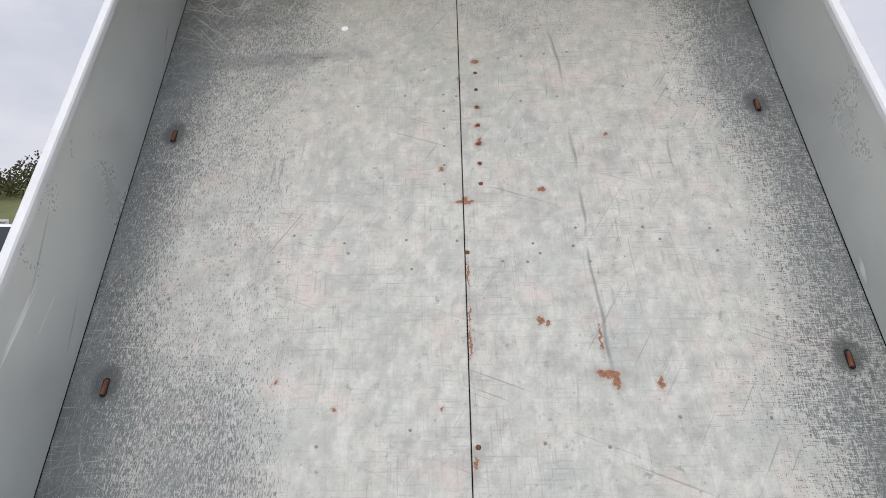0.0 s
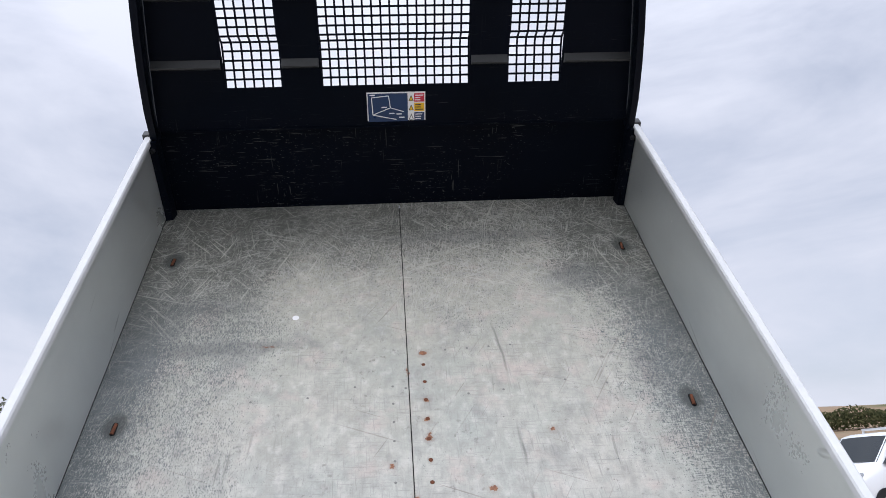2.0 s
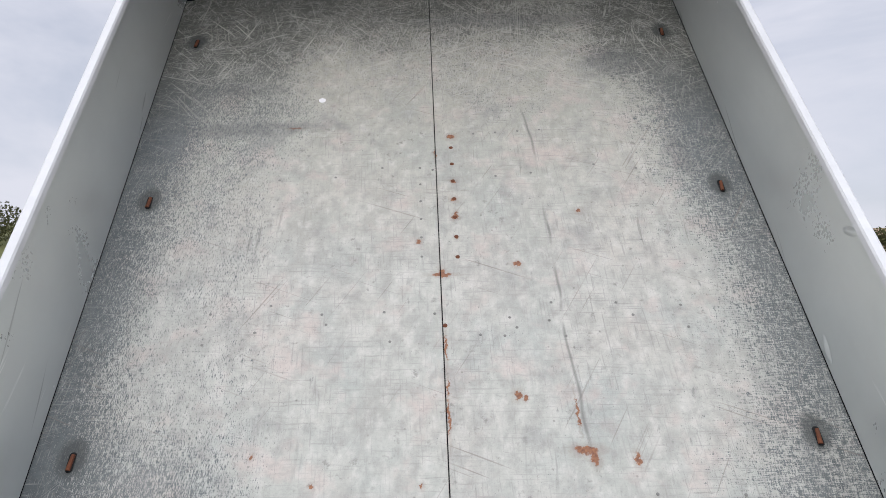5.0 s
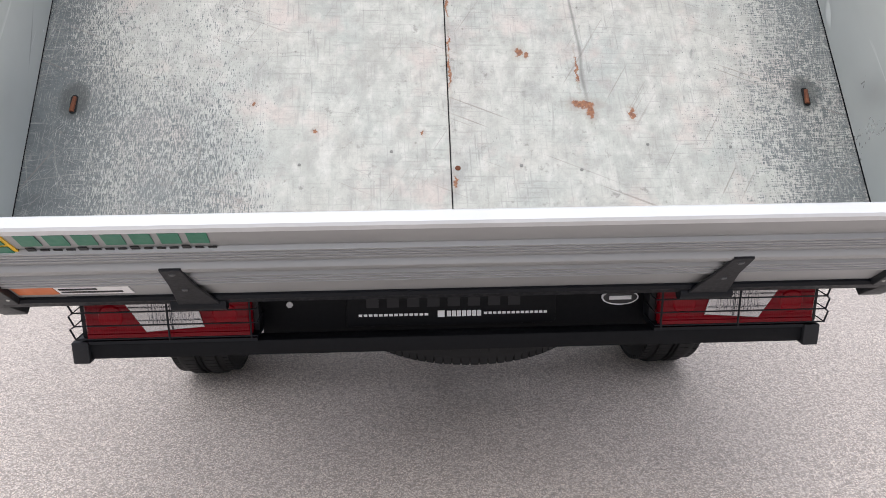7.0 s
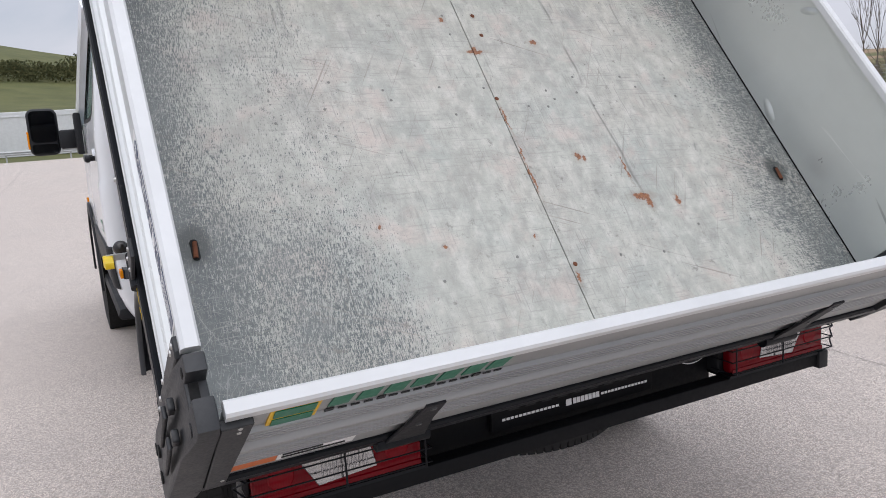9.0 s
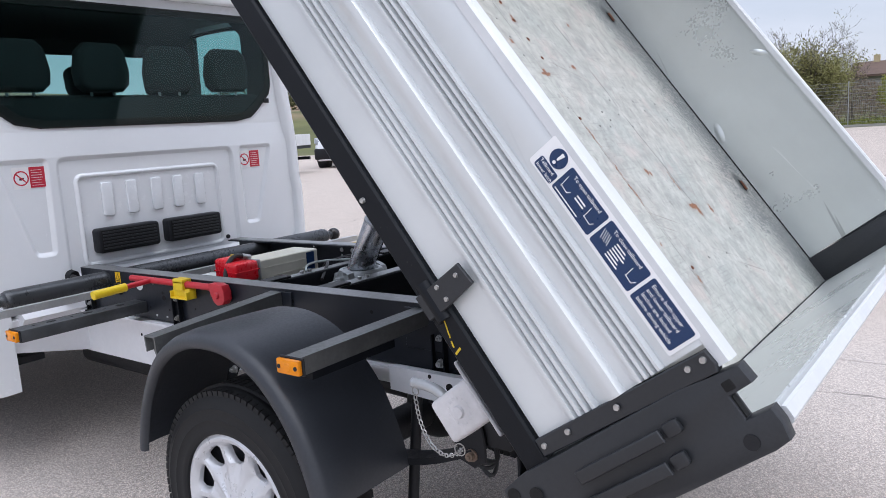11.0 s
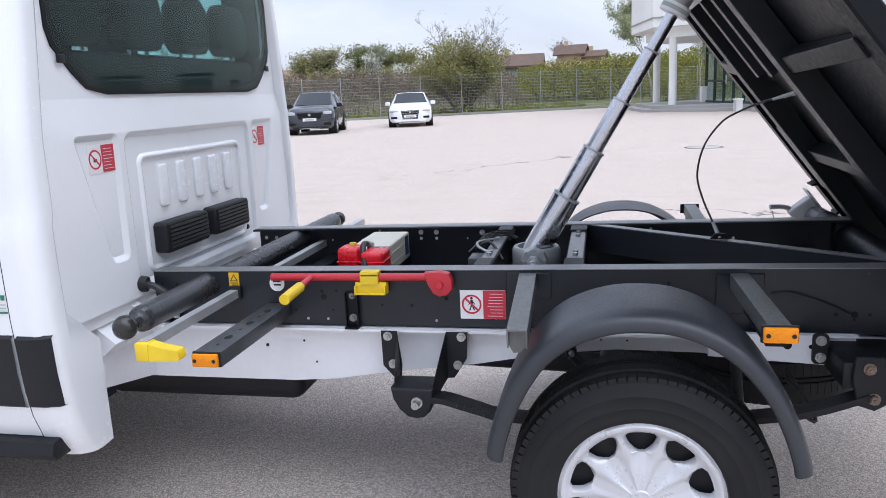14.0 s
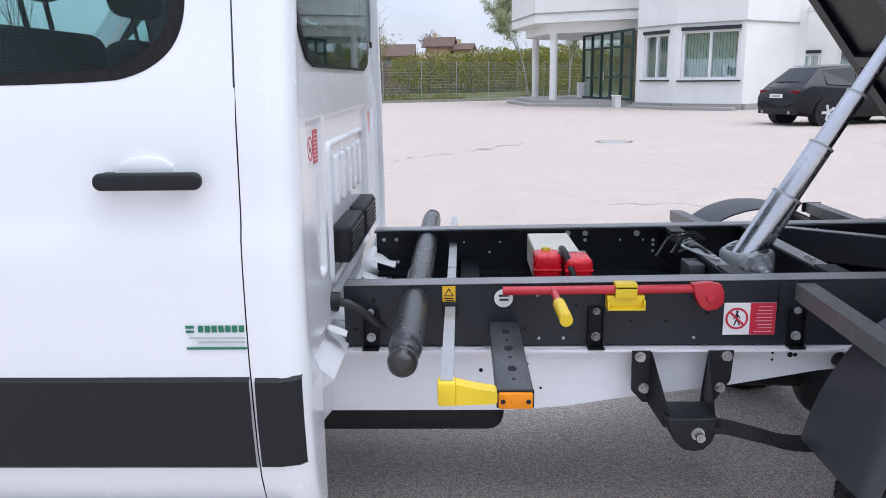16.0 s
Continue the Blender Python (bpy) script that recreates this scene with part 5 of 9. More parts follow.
for y, z, r in ((1.585, 0.772, 0.008), (1.536, 0.772, 0.008), (1.588, 0.682, 0.007), (1.532, 0.682, 0.007), (0.864, 0.792, 0.011), (0.796, 0.792, 0.011), (0.596, 0.790, 0.012), (0.531, 0.763, 0.007), (0.531, 0.745, 0.006), (0.531, 0.72, 0.006), (0.864, 0.765, 0.007), (0.796, 0.765, 0.007), (0.66, 0.765, 0.004), (0.57, 0.765, 0.004), (1.17, 0.72, 0.005), (1.27, 0.76, 0.004), (1.13, 0.76, 0.004), (-0.10, 0.80, 0.006), (-0.42, 0.76, 0.006), (1.05, 0.80, 0.004)):
    part("daylight_disc", rod(bmesh.new(), (0.4205, y, z), (0.4190, y, z), r, None, 12), "signwhite", rail, "small white disc painted as daylight through a hole")

# cross members
for y0, y1 in ((0.155, 0.215), (0.455, 0.505)):
    xm = part("cross_member", B(-0.42, 0.42, y0, y1, 0.70, 0.818, 0.003, 1), "black", truck, "anthracite cross member")
    part("pale_top", B(-0.36, 0.36, y0 + 0.004, y1 - 0.004, 0.8185, 0.8205), "greytop", xm)
    for x in (-0.31, 0.31):
        part("pad", B(x - 0.055, x + 0.055, y0 - 0.002, y1 + 0.002, 0.821, 0.829, 0.002, 1), "plastic", xm)
    for x in (-0.18, -0.14, 0.16, 0.22):
        part("bolt", rod(bmesh.new(), (x, (y0 + y1) / 2, 0.8206), (x, (y0 + y1) / 2, 0.830), 0.009, None, 6), "bolt", xm)
for y, z in ((0.95, 0.66), (1.25, 0.655), (-0.70, 0.68)):
    part("cross_member", B(-0.42, 0.42, y - 0.035, y + 0.035, z - 0.01, z + 0.045, 0.003, 1), "black", truck, "black cross member")
part("frame_tray", B(-0.40, 0.40, 0.52, 1.55, 0.628, 0.640), "black", truck, "black tray between the rails")
brace = part("diagonal_brace", beam(bmesh.new(), (0.38, 0.14, 0.775), (-0.36, -0.86, 0.775), 0.05, 0.105), "grey", truck, "anthracite diagonal brace")
part("pale_top", beam(bmesh.new(), (0.38, 0.14, 0.8295), (-0.36, -0.86, 0.8295), 0.042, 0.002), "greytop", brace)
bm = prism(bmesh.new(), [(-0.354, 0.79), (-0.274, 0.79), (-0.281, 0.833), (-0.299, 0.850), (-0.329, 0.850), (-0.347, 0.833)], "x", 0.045, 0.052)
part("cable_lug", bm, "black", truck, "black lug of the safety cable")
loop = curve_points([(0.050, -0.314, 0.832), (0.080, -0.293, 0.885), (0.130, -0.262, 0.965), (0.165, -0.246, 1.049), (0.170, -0.269, 1.152), (0.160, -0.323, 1.232), (0.140, -0.375, 1.268), (0.050, -0.443, 1.304), (-0.085, -0.498, 1.328)], 6)
cab_le = part("safety_cable", pipe(bmesh.new(), loop, 0.0036, 8), "cable", truck, "black coated steel safety cable")
part("ferrule", rod(bmesh.new(), (0.050, -0.314, 0.832), (0.080, -0.293, 0.885), 0.009, 0.006, 10), "dull", cab_le)
part("ferrule", rod(bmesh.new(), (0.0, -0.463, 1.312), (-0.105, -0.51, 1.333), 0.005, 0.008, 10), "dull", cab_le)

# telescopic ram
AXIS = Vector((0.0, -0.505, 0.8631))
FOOT = Vector((-0.03, 0.324, 0.82))
ram = part("ram_cradle", turned(bmesh.new(), [(0.058, 0.735), (0.080, 0.735), (0.087, 0.745), (0.087, 0.812), (0.080, 0.822), (0.068, 0.822), (0.064, 0.80), (0.058, 0.79)], 32, "z"), "zinc", truck, "telescopic hydraulic ram in a grey cradle", pose(-0.02, 0.33, 0))
part("cradle_flange", rod(bmesh.new(), (-0.078, 0, 0.785), (-0.106, 0, 0.785), 0.050, 0.046, 8), "zinc", ram)
part("cradle_flange", rod(bmesh.new(), (0.078, 0, 0.785), (0.106, 0, 0.785), 0.050, 0.046, 8), "zinc", ram)
bm = rod(bmesh.new(), (-0.104, 0, 0.785), (-0.128, 0, 0.785), 0.024, None, 6)
rod(bm, (-0.126, 0, 0.785), (-0.165, 0, 0.785), 0.014, None, 12)
rod(bm, (-0.165, 0, 0.785), (-0.19, 0, 0.785), 0.009, None, 10)
for a in range(6):
    rod(bm, (-0.104, 0.038 * math.cos(a), 0.785 + 0.038 * math.sin(a)), (-0.114, 0.038 * math.cos(a), 0.785 + 0.038 * math.sin(a)), 0.006, None, 6)
part("port_nut", bm, "dull", ram)
s = [-0.06, 0.212, 0.400, 0.588, 0.776, 0.985]
for i, r in enumerate((0.0480, 0.0385, 0.0305, 0.0250, 0.0200)):
    a, b = FOOT + AXIS * s[i], FOOT + AXIS * s[i + 1]
    st = part("ram_stage", rod(bmesh.new(), a, b, r, None, 40, True), "chrome", truck, "bright steel ram stage")
    if i < 4:
        bm = rod(bmesh.new(), b - AXIS * 0.006, b + AXIS * 0.001, r + 0.0022, None, 40)
        part("stage_lip", bm, "dull", st)
b = FOOT + AXIS * 0.905
part("ram_collar", rod(bmesh.new(), b, b + AXIS * 0.034, 0.048, None, 32), "whiteframe2", truck, "white ram collar with worn print")
part("collar_print", rod(bmesh.new(), b + AXIS * 0.010, b + AXIS * 0.024, 0.0486, None, 32, False), "blind", truck)
part("ram_head", rod(bmesh.new(), b + AXIS * 0.03, b + AXIS * 0.13, 0.036, 0.042, 24), "dull", truck, "grey ram head")

# hydraulic power pack, hose and bits between the rails
pack = part("power_pack", prism(bmesh.new(), rr(-0.053, 0.285, 0.715, 0.821, 0.006, 2), "y", 0.884, 1.034, 0.004, 1), "cream", truck, "cream steel power pack")
part("data_plate", B(0.215, 0.260, 0.8815, 0.8838, 0.735, 0.812), "blue", pack)
for z in (0.745, 0.785):
    part("crease", B(-0.050, 0.210, 0.8818, 0.8838, z, z + 0.003), "cream", pack)
def oil_tank(x0, x1, y0, y1, z0, z1):
    tank = part("oil_tank", B(x0, x1, y0, y1, z0, z1, 0.014, 3), "tank", truck, "red plastic oil tank")
    part("tank_seam", B(x0 - 0.002, x1 + 0.002, y0 - 0.002, y1 + 0.002, z0 + 0.045, z0 + 0.050, 0.001, 1), "tank", tank)
    return tank
tank = oil_tank(-0.158, -0.062, 0.962, 1.046, 0.742, 0.840)
part("tank_cap", rod(bmesh.new(), (-0.085, 1.005, 0.838), (-0.085, 1.005, 0.848), 0.016, 0.013, 12), "yelpaint", tank)
oil_tank(-0.185, -0.066, 0.866, 0.950, 0.745, 0.830)
part("oil_hose", pipe(bmesh.new(), curve_points([(-0.075, 0.952, 0.842), (-0.115, 0.953, 0.848), (-0.155, 0.945, 0.830), (-0.188, 0.930, 0.785), (-0.195, 0.915, 0.735)], 6), 0.0105, 10), "cable", truck, "black oil hose")
part("hose_fitting", rod(bmesh.new(), (-0.080, 0.953, 0.842), (-0.045, 0.945, 0.832), 0.013, 0.012, 10), "bolt", truck)
part("manifold", B(-0.064, -0.0535, 0.870, 0.960, 0.745, 0.830, 0.003), "dull", truck, "grey pump manifold")
for k, (p, q) in enumerate((((0.16, 0.42, 0.815), (0.05, 0.56, 0.79)), ((0.20, 0.45, 0.80), (0.10, 0.60, 0.77)), ((-0.12, 0.44, 0.79), (0.0, 0.55, 0.81)))):
    mid = ((p[0] + q[0]) / 2 + 0.03, (p[1] + q[1]) / 2, max(p[2], q[2]) + 0.025)
    part("hose", pipe(bmesh.new(), curve_points([p, mid, q], 8), 0.006 if k else 0.008, 8), "cable", truck, "black hose")
bm = bmesh.new()
for i in range(7):
    pipe(bm, curve_points([(0.10 + 0.02 * i, 0.43, 0.835), (0.06 + 0.02 * i, 0.49, 0.842 + 0.004 * (i % 2)), (0.03 + 0.022 * i, 0.55, 0.828)], 4), 0.0022, 6)
part("wire_loom", bm, "cable", truck, "black wire loom with loose ends")
part("loom_wrap", pipe(bmesh.new(), curve_points([(-0.16, 0.48, 0.824), (-0.10, 0.53, 0.836), (0.0, 0.54, 0.834), (0.10, 0.48, 0.826)], 6), 0.0045, 8), "blind", truck, "grey taped cable")
part("valve_block", B(-0.16, -0.06, 0.508, 0.560, 0.735, 0.805, 0.006), "dustgrey", truck, "dark grey valve block")

# locking lever with its holder
lever = part("lock_lever", rod(bmesh.new(), (-0.463, 1.165, 0.809), (-0.463, 0.61, 0.812), 0.0125, None, 14), "red", truck, "red lever with yellow grip in a yellow clip")
part("lever_paddle", prism(bmesh.new(), [(0.645, 0.828), (0.595, 0.832), (0.566, 0.826), (0.556, 0.805), (0.556, 0.775), (0.572, 0.757), (0.600, 0.752), (0.618, 0.762), (0.634, 0.79)], "x", -0.482, -0.446, 0.005, 2), "red", lever)
part("paddle_pin", rod(bmesh.new(), (-0.484, 0.595, 0.79), (-0.489, 0.595, 0.79), 0.013, 0.010, 14), "red", lever)
part("lever_arm", rod(bmesh.new(), (-0.463, 1.025, 0.810), (-0.60, 1.022, 0.804), 0.0105, None, 12), "red", lever)
part("grip", pipe(bmesh.new(), [(-0.575, 1.0225, 0.805), (-0.58, 1.0225, 0.805), (-0.69, 1.020, 0.801), (-0.705, 1.020, 0.80)], 0.0165, 16), "yellow", lever, "yellow plastic grip")
bm = B(-0.484, -0.442, 0.795, 0.855, 0.815, 0.832, 0.003)
box(bm, -0.484, -0.472, 0.795, 0.855, 0.79, 0.825, 0.003)
box(bm, -0.472, -0.442, 0.772, 0.876, 0.758, 0.796, 0.003)
box(bm, -0.486, -0.442, 0.772, 0.876, 0.756, 0.762, 0.002)
box(bm, -0.486, -0.470, 0.772, 0.777, 0.757, 0.785, 0.001)
box(bm, -0.486, -0.470, 0.871, 0.876, 0.757, 0.785, 0.001)
part("clip", bm, "yellow", lever, "yellow plastic clip")

# signs on the rail
sx = -0.4365
sg = part("warning_sign", B(sx - 0.001, sx, 0.394, 0.540, 0.669, 0.763), "signwhite", truck, "white and red keep-out sign")
part("panel", B(sx - 0.0018, sx - 0.0011, 0.3945, 0.466, 0.6695, 0.7625), "signred", sg)
part("print", bars(bmesh.new(), 0.404, 0.456, [0.679 + i * 0.0103 for i in range(8)], 0.0013, sx - 0.0024, sx - 0.0019, "x", 0.3), "signwhite", sg)
bm = sheet(bmesh.new(), ring(0.503, 0.717, 0.032, 28), [ring(0.503, 0.717, 0.026, 28)], lambda a, b: (sx - 0.0016, a, b), (-0.0004, 0, 0))
beam(bm, (sx - 0.0019, 0.525, 0.738), (sx - 0.0019, 0.481, 0.696), 0.0007, 0.006, (0, 0, 1))
part("symbol_ring", bm, "signred", sg)
bm = rod(bmesh.new(), (sx - 0.001, 0.503, 0.737), (sx - 0.0014, 0.503, 0.737), 0.0042, None, 10)
for p, q, w in (((0.503, 0.732), (0.503, 0.715), 0.008), ((0.503, 0.716), (0.510, 0.696), 0.004), ((0.503, 0.716), (0.494, 0.697), 0.004), ((0.503, 0.730), (0.513, 0.715), 0.003), ((0.503, 0.730), (0.493, 0.717), 0.003)):
    beam(bm, (sx - 0.0012, *p), (sx - 0.0012, *q), 0.0005, w, (0, 1, 0) if p[0] == q[0] else (0, 0, 1))
part("symbol", bm, "ink", sg)
sg = part("warning_sign", B(sx - 0.001, sx, 1.297, 1.334, 0.757, 0.817), "signyel", truck, "yellow pinch warning sticker")
part("symbol", prism(bmesh.new(), [(1.301, 0.787), (1.330, 0.787), (1.3155, 0.812)], "x", sx - 0.0016, sx - 0.0011), "ink", sg)
part("symbol_fill", prism(bmesh.new(), [(1.306, 0.790), (1.325, 0.790), (1.3155, 0.806)], "x", sx - 0.0022, sx - 0.0017), "signyel", sg)
part("print", bars(bmesh.new(), 1.302, 1.330, (0.781, 0.774, 0.767), 0.003, sx - 0.0016, sx - 0.0011, "x", 0.2), "ink", sg)
sg = part("test_badge", rod(bmesh.new(), (sx, 1.161, 0.780), (sx - 0.001, 1.161, 0.780), 0.0265, None, 28), "signwhite", truck, "round white test badge")
part("print", bars(bmesh.new(), 1.147, 1.175, (0.788, 0.776), 0.006, sx - 0.0016, sx - 0.0011, "x", 0.1), "ink", sg)

# outriggers, stop bars and lamps on both sides
for side in (-1, 1):
    tube = part("tilt_tube", rod(bmesh.new(), (side * -0.0, 1.412, 0.774), (side * 0.826, 1.412, 0.774), 0.040, None, 28), "tube", truck, "black steel tilt tube")
    part("tube_end", turned(bmesh.new(), [(0.040, side * 0.825), (0.039, side * 0.838), (0.034, side * 0.848), (0.024, side * 0.853), (0.020, side * 0.860), (0.021, side * 0.905)], 28, "x"), "tube", tube, "", pose(0, 1.412, 0.774))
    bm = bmesh.new()
    bmesh.ops.create_uvsphere(bm, u_segments=24, v_segments=16, radius=0.035, matrix=Matrix.Translation((side * 0.912, 1.412, 0.773)))
    part("tube_ball", bm, "ballsteel", tube, "worn dark steel ball end")
    bar = part("stop_bar", beam(bmesh.new(), (side * 0.003, 1.312, 0.748), (side * 0.985, 1.312, 0.746), 0.028, 0.028), "dull", truck, "grey square stop bar")
    part("bar_socket", B(*sorted((side * 0.437, side * 0.452)), 1.290, 1.334, 0.725, 0.772, 0.003), "plastic", bar)
    bm = B(*sorted((side * 0.955, side * 1.000)), 1.292, 1.332, 0.704, 0.757, 0.005)
    bm2 = prism(bm, [(1.292, 0.706), (1.208, 0.709), (1.204, 0.714), (1.204, 0.731), (1.208, 0.737), (1.250, 0.744), (1.292, 0.754)], "x", *sorted((side * 0.960, side * 0.998)))
    part("stop_foot", bm2, "yellow", bar, "yellow plastic foot", pose(0, 0, 0 if side < 0 else -0.036))
    # flat bracket with the front lamp
    brk = part("lamp_bracket", B(*sorted((side * 0.437, side * 0.926)), 1.120, 1.202, 0.668, 0.712, 0.003), "dustgrey", truck, "dusty anthracite lamp bracket with slots")
    for k in (0.53, 0.66, 0.80):
        part("slot", prism(bmesh.new(), ring(side * k, 1.16, 0.018, 16, 0.011), "z", 0.7122, 0.7128), "hollow", brk)
        part("slot", prism(bmesh.new(), ring(side * (k + 0.065), 1.16, 0.007, 10, 0.004), "z", 0.7122, 0.7128), "hollow", brk)
    brk2 = part("lamp_bracket", beam(bmesh.new(), (side * 0.437, -0.300, 0.800), (side * 0.935, -0.307, 0.797), 0.052, 0.045), "galv", truck, "dull grey steel lamp bracket")
    part("bracket_flange", B(*sorted((side * 0.437, side * 0.443)), -0.37, -0.235, 0.70, 0.822, 0.002, 1), "grey", brk2)
    part("guard_stay", B(*sorted((side * 0.60, side * 0.90)), -0.330, -0.285, 0.755, 0.775), "black", brk2)
    for c, z, xo in ((1.161, 0.6915, 0.926), (-0.307, 0.799, 0.936)):
        base = part("marker_lamp", B(*sorted((side * xo, side * (xo + 0.006))), c - 0.042, c + 0.042, z - 0.022, z + 0.022, 0.002, 1), "plastic", truck, "orange side marker lamp")
        part("lens", B(*sorted((side * (xo + 0.006), side * (xo + 0.020))), c - 0.038, c + 0.038, z - 0.0185, z + 0.0185, 0.004, 2), "orange", base, "orange ribbed lens")
        for dc in (-0.028, 0.028):
            part("lens_screw", rod(bmesh.new(), (side * (xo + 0.0195), c + dc, z), (side * (xo + 0.0215), c + dc, z), 0.0055, None, 10), "plastic", base)
        part("lens_ring", rod(bmesh.new(), (side * (xo + 0.0195), c, z), (side * (xo + 0.0212), c, z), 0.0115, 0.010, 18), "orange", base)
    # bracket of the mudguard's front
    bm = beam(bmesh.new(), (side * 0.437, 0.322, 0.819), (side * 0.928, 0.306, 0.790), 0.052, 0.004)
    for dy in (-0.024, 0.024):
        beam(bm, (side * 0.437, 0.322 + dy, 0.797), (side * 0.928, 0.306 + dy, 0.768), 0.004, 0.048)
    gb = part("guard_bracket", bm, "galv", truck, "dull grey steel mudguard bracket", smooth=0)
    part("bracket_tip", prism(bmesh.new(), [(0.330, 0.790), (0.282, 0.790), (0.286, 0.742), (0.300, 0.726), (0.318, 0.724), (0.330, 0.745)], "x", *sorted((side * 0.9, side * 0.905))), "galv", gb)
    part("bracket_flange", B(*sorted((side * 0.437, side * 0.443)), 0.25, 0.39, 0.74, 0.822, 0.002, 1), "grey", gb)

    # spring hanger, leaf spring, shackle
    pl = [(0.800, 0.632), (0.748, 0.632), (0.735, 0.52), (0.738, 0.478), (0.765, 0.478), (0.798, 0.515)]
    hang = part("spring_hanger", prism(bmesh.new(), pl, "x", *sorted((side * 0.464, side * 0.47)), 0.0), "plastic", truck, "black spring hanger")
    pr = [(0.585, 0.632), (0.515, 0.632), (0.520, 0.545), (0.562, 0.480), (0.600, 0.478), (0.598, 0.52)]
    part("hanger_plate", prism(bmesh.new(), pr, "x", *sorted((side * 0.464, side * 0.47))), "plastic", hang)
    for pts in ([(0.47, 0.748, 0.630), (0.47, 0.742, 0.50), (0.47, 0.752, 0.478), (0.585, 0.733, 0.455), (0.605, 0.727, 0.498)], [(0.47, 0.586, 0.630), (0.47, 0.594, 0.50), (0.47, 0.586, 0.478), (0.585, 0.602, 0.455), (0.605, 0.607, 0.498)]):
        bm = bmesh.new()
        for x, y, z in pts:
            bm.verts.new((side * x, y, z))
            bm.verts.new((side * (x + 0.004), y - 0.003, z + 0.002))
        bmesh.ops.convex_hull(bm, input=bm.verts)
        part("hanger_gusset", bm, "plastic", hang, smooth=0)
    cup = [(0.736, 0.497), (0.600, 0.497), (0.604, 0.450), (0.612, 0.425), (0.632, 0.405), (0.658, 0.400), (0.685, 0.405), (0.710, 0.428), (0.728, 0.460)]
    part("hanger_cup", prism(bmesh.new(), cup, "x", *sorted((side * 0.50, side * 0.622)), 0.010, 3), "plastic", hang)
    for y, z in ((0.777, 0.616), (0.535, 0.618), (0.549, 0.524), (0.764, 0.522)):
        part("bolt", bolt_head(bmesh.new(), side * 0.470, y, z, 0.010, side, 0.018), "bolt", hang)
    part("eye_bolt", bolt_head(bmesh.new(), side * 0.622, 0.652, 0.455, 0.012, side, 0.030), "bolt", hang)
    leaf = curve_points([(side * 0.59, 0.655, 0.450), (side * 0.59, 0.585, 0.462), (side * 0.60, 0.48, 0.440), (side * 0.60, 0.36, 0.415), (side * 0.61, 0.0, 0.418), (side * 0.625, -0.40, 0.466), (side * 0.635, -0.615, 0.540)], 5)
    bm = bmesh.new()
    for p, q in zip(leaf, leaf[1:]):
        beam(bm, p, q, 0.062, 0.018)
    part("leaf_spring", bm, "plastic", truck, "black leaf spring")
    sh = part("spring_shackle", prism(bmesh.new(), [(-0.560, 0.650), (-0.632, 0.650), (-0.648, 0.580), (-0.650, 0.520), (-0.615, 0.498), (-0.572, 0.512), (-0.555, 0.585)], "x", *sorted((side * 0.650, side * 0.660)), 0.003, 1), "plastic", truck, "black spring shackle")
    for y, z in ((-0.596, 0.617), (-0.611, 0.533)):
        part("bolt", bolt_head(bmesh.new(), side * 0.660, y, z, 0.011, side, 0.016), "rustbolt", sh)
    part("rear_hanger", B(*sorted((side * 0.430, side * 0.645)), -0.715, -0.535, 0.555, 0.628, 0.006), "plastic", truck, "black rear spring hanger")
    for y in (-0.515, -0.715):
        hp = part("hanger_plate", prism(bmesh.new(), rr(y - 0.022, y + 0.022, 0.572, 0.662, 0.012, 3), "x", *sorted((side * 0.4975, side * 0.506))), "plastic", truck, "black bolted hanger plate")
        for z in (0.642, 0.592):
            part("bolt", bolt_head(bmesh.new(), side * 0.506, y, z, 0.010, side, 0.014), "bolt", hp)
    # white plate outside the chassis rail, bolted to the hanger
    bm = prism(bmesh.new(), [(-0.21, 0.655), (-0.53, 0.655), (-0.53, 0.566), (-0.21, 0.584)], "x", *sorted((side * 0.490, side * 0.497)), 0.001, 1)
    wp = part("chassis_plate", bm, "whiteframe", truck, "white punched plate at the spring hanger")
    part("plate_flange", B(*sorted((side * 0.463, side * 0.4895)), -0.62, -0.21, 0.645, 0.651), "whiteframe", wp)
    for y, z, r in ((-0.428, 0.623, 0.012), (-0.491, 0.620, 0.006), (-0.372, 0.625, 0.006), (-0.36, 0.645, 0.006)):
        part("punched_hole", rod(bmesh.new(), (side * 0.4972, y, z), (side * 0.4984, y, z), r, None, 16), "hollow", wp)
    # damper and rubber stop
    dm = part("damper", rod(bmesh.new(), (side * 0.47, -0.29, 0.585), (side * 0.55, -0.31, 0.25), 0.016, None, 12), "plastic", truck, "black damper")
    part("damper_eye", rod(bmesh.new(), (side * 0.42, -0.285, 0.595), (side * 0.475, -0.285, 0.595), 0.024, None, 14), "dull", dm)
    st = part("rubber_stop", rod(bmesh.new(), (side * 0.42, 0.20, 0.590), (side * 0.470, 0.19, 0.575), 0.022, 0.018, 12), "plastic", truck, "black rubber stop")
    part("eye_bolt", rod(bmesh.new(), (side * 0.470, 0.19, 0.575), (side * 0.485, 0.187, 0.572), 0.010, 0.008, 8), "bolt", st)
    rod_bm = rod(bmesh.new(), (side * 0.45, 0.19, 0.56), (side * 0.45, 0.10, 0.47), 0.017, None, 10)
    part("stop_arm", rod_bm, "plastic", st)

part("drive_axle", rod(bmesh.new(), (-0.75, 0, 0.3405), (0.75, 0, 0.3405), 0.055, None, 20), "plastic", truck, "black rear axle")
bm = bmesh.new()
bmesh.ops.create_uvsphere(bm, u_segments=20, v_segments=12, radius=0.125, matrix=Matrix.Translation((0, 0.0, 0.3405)))
part("axle_housing", bm, "plastic", truck, "black axle housing")
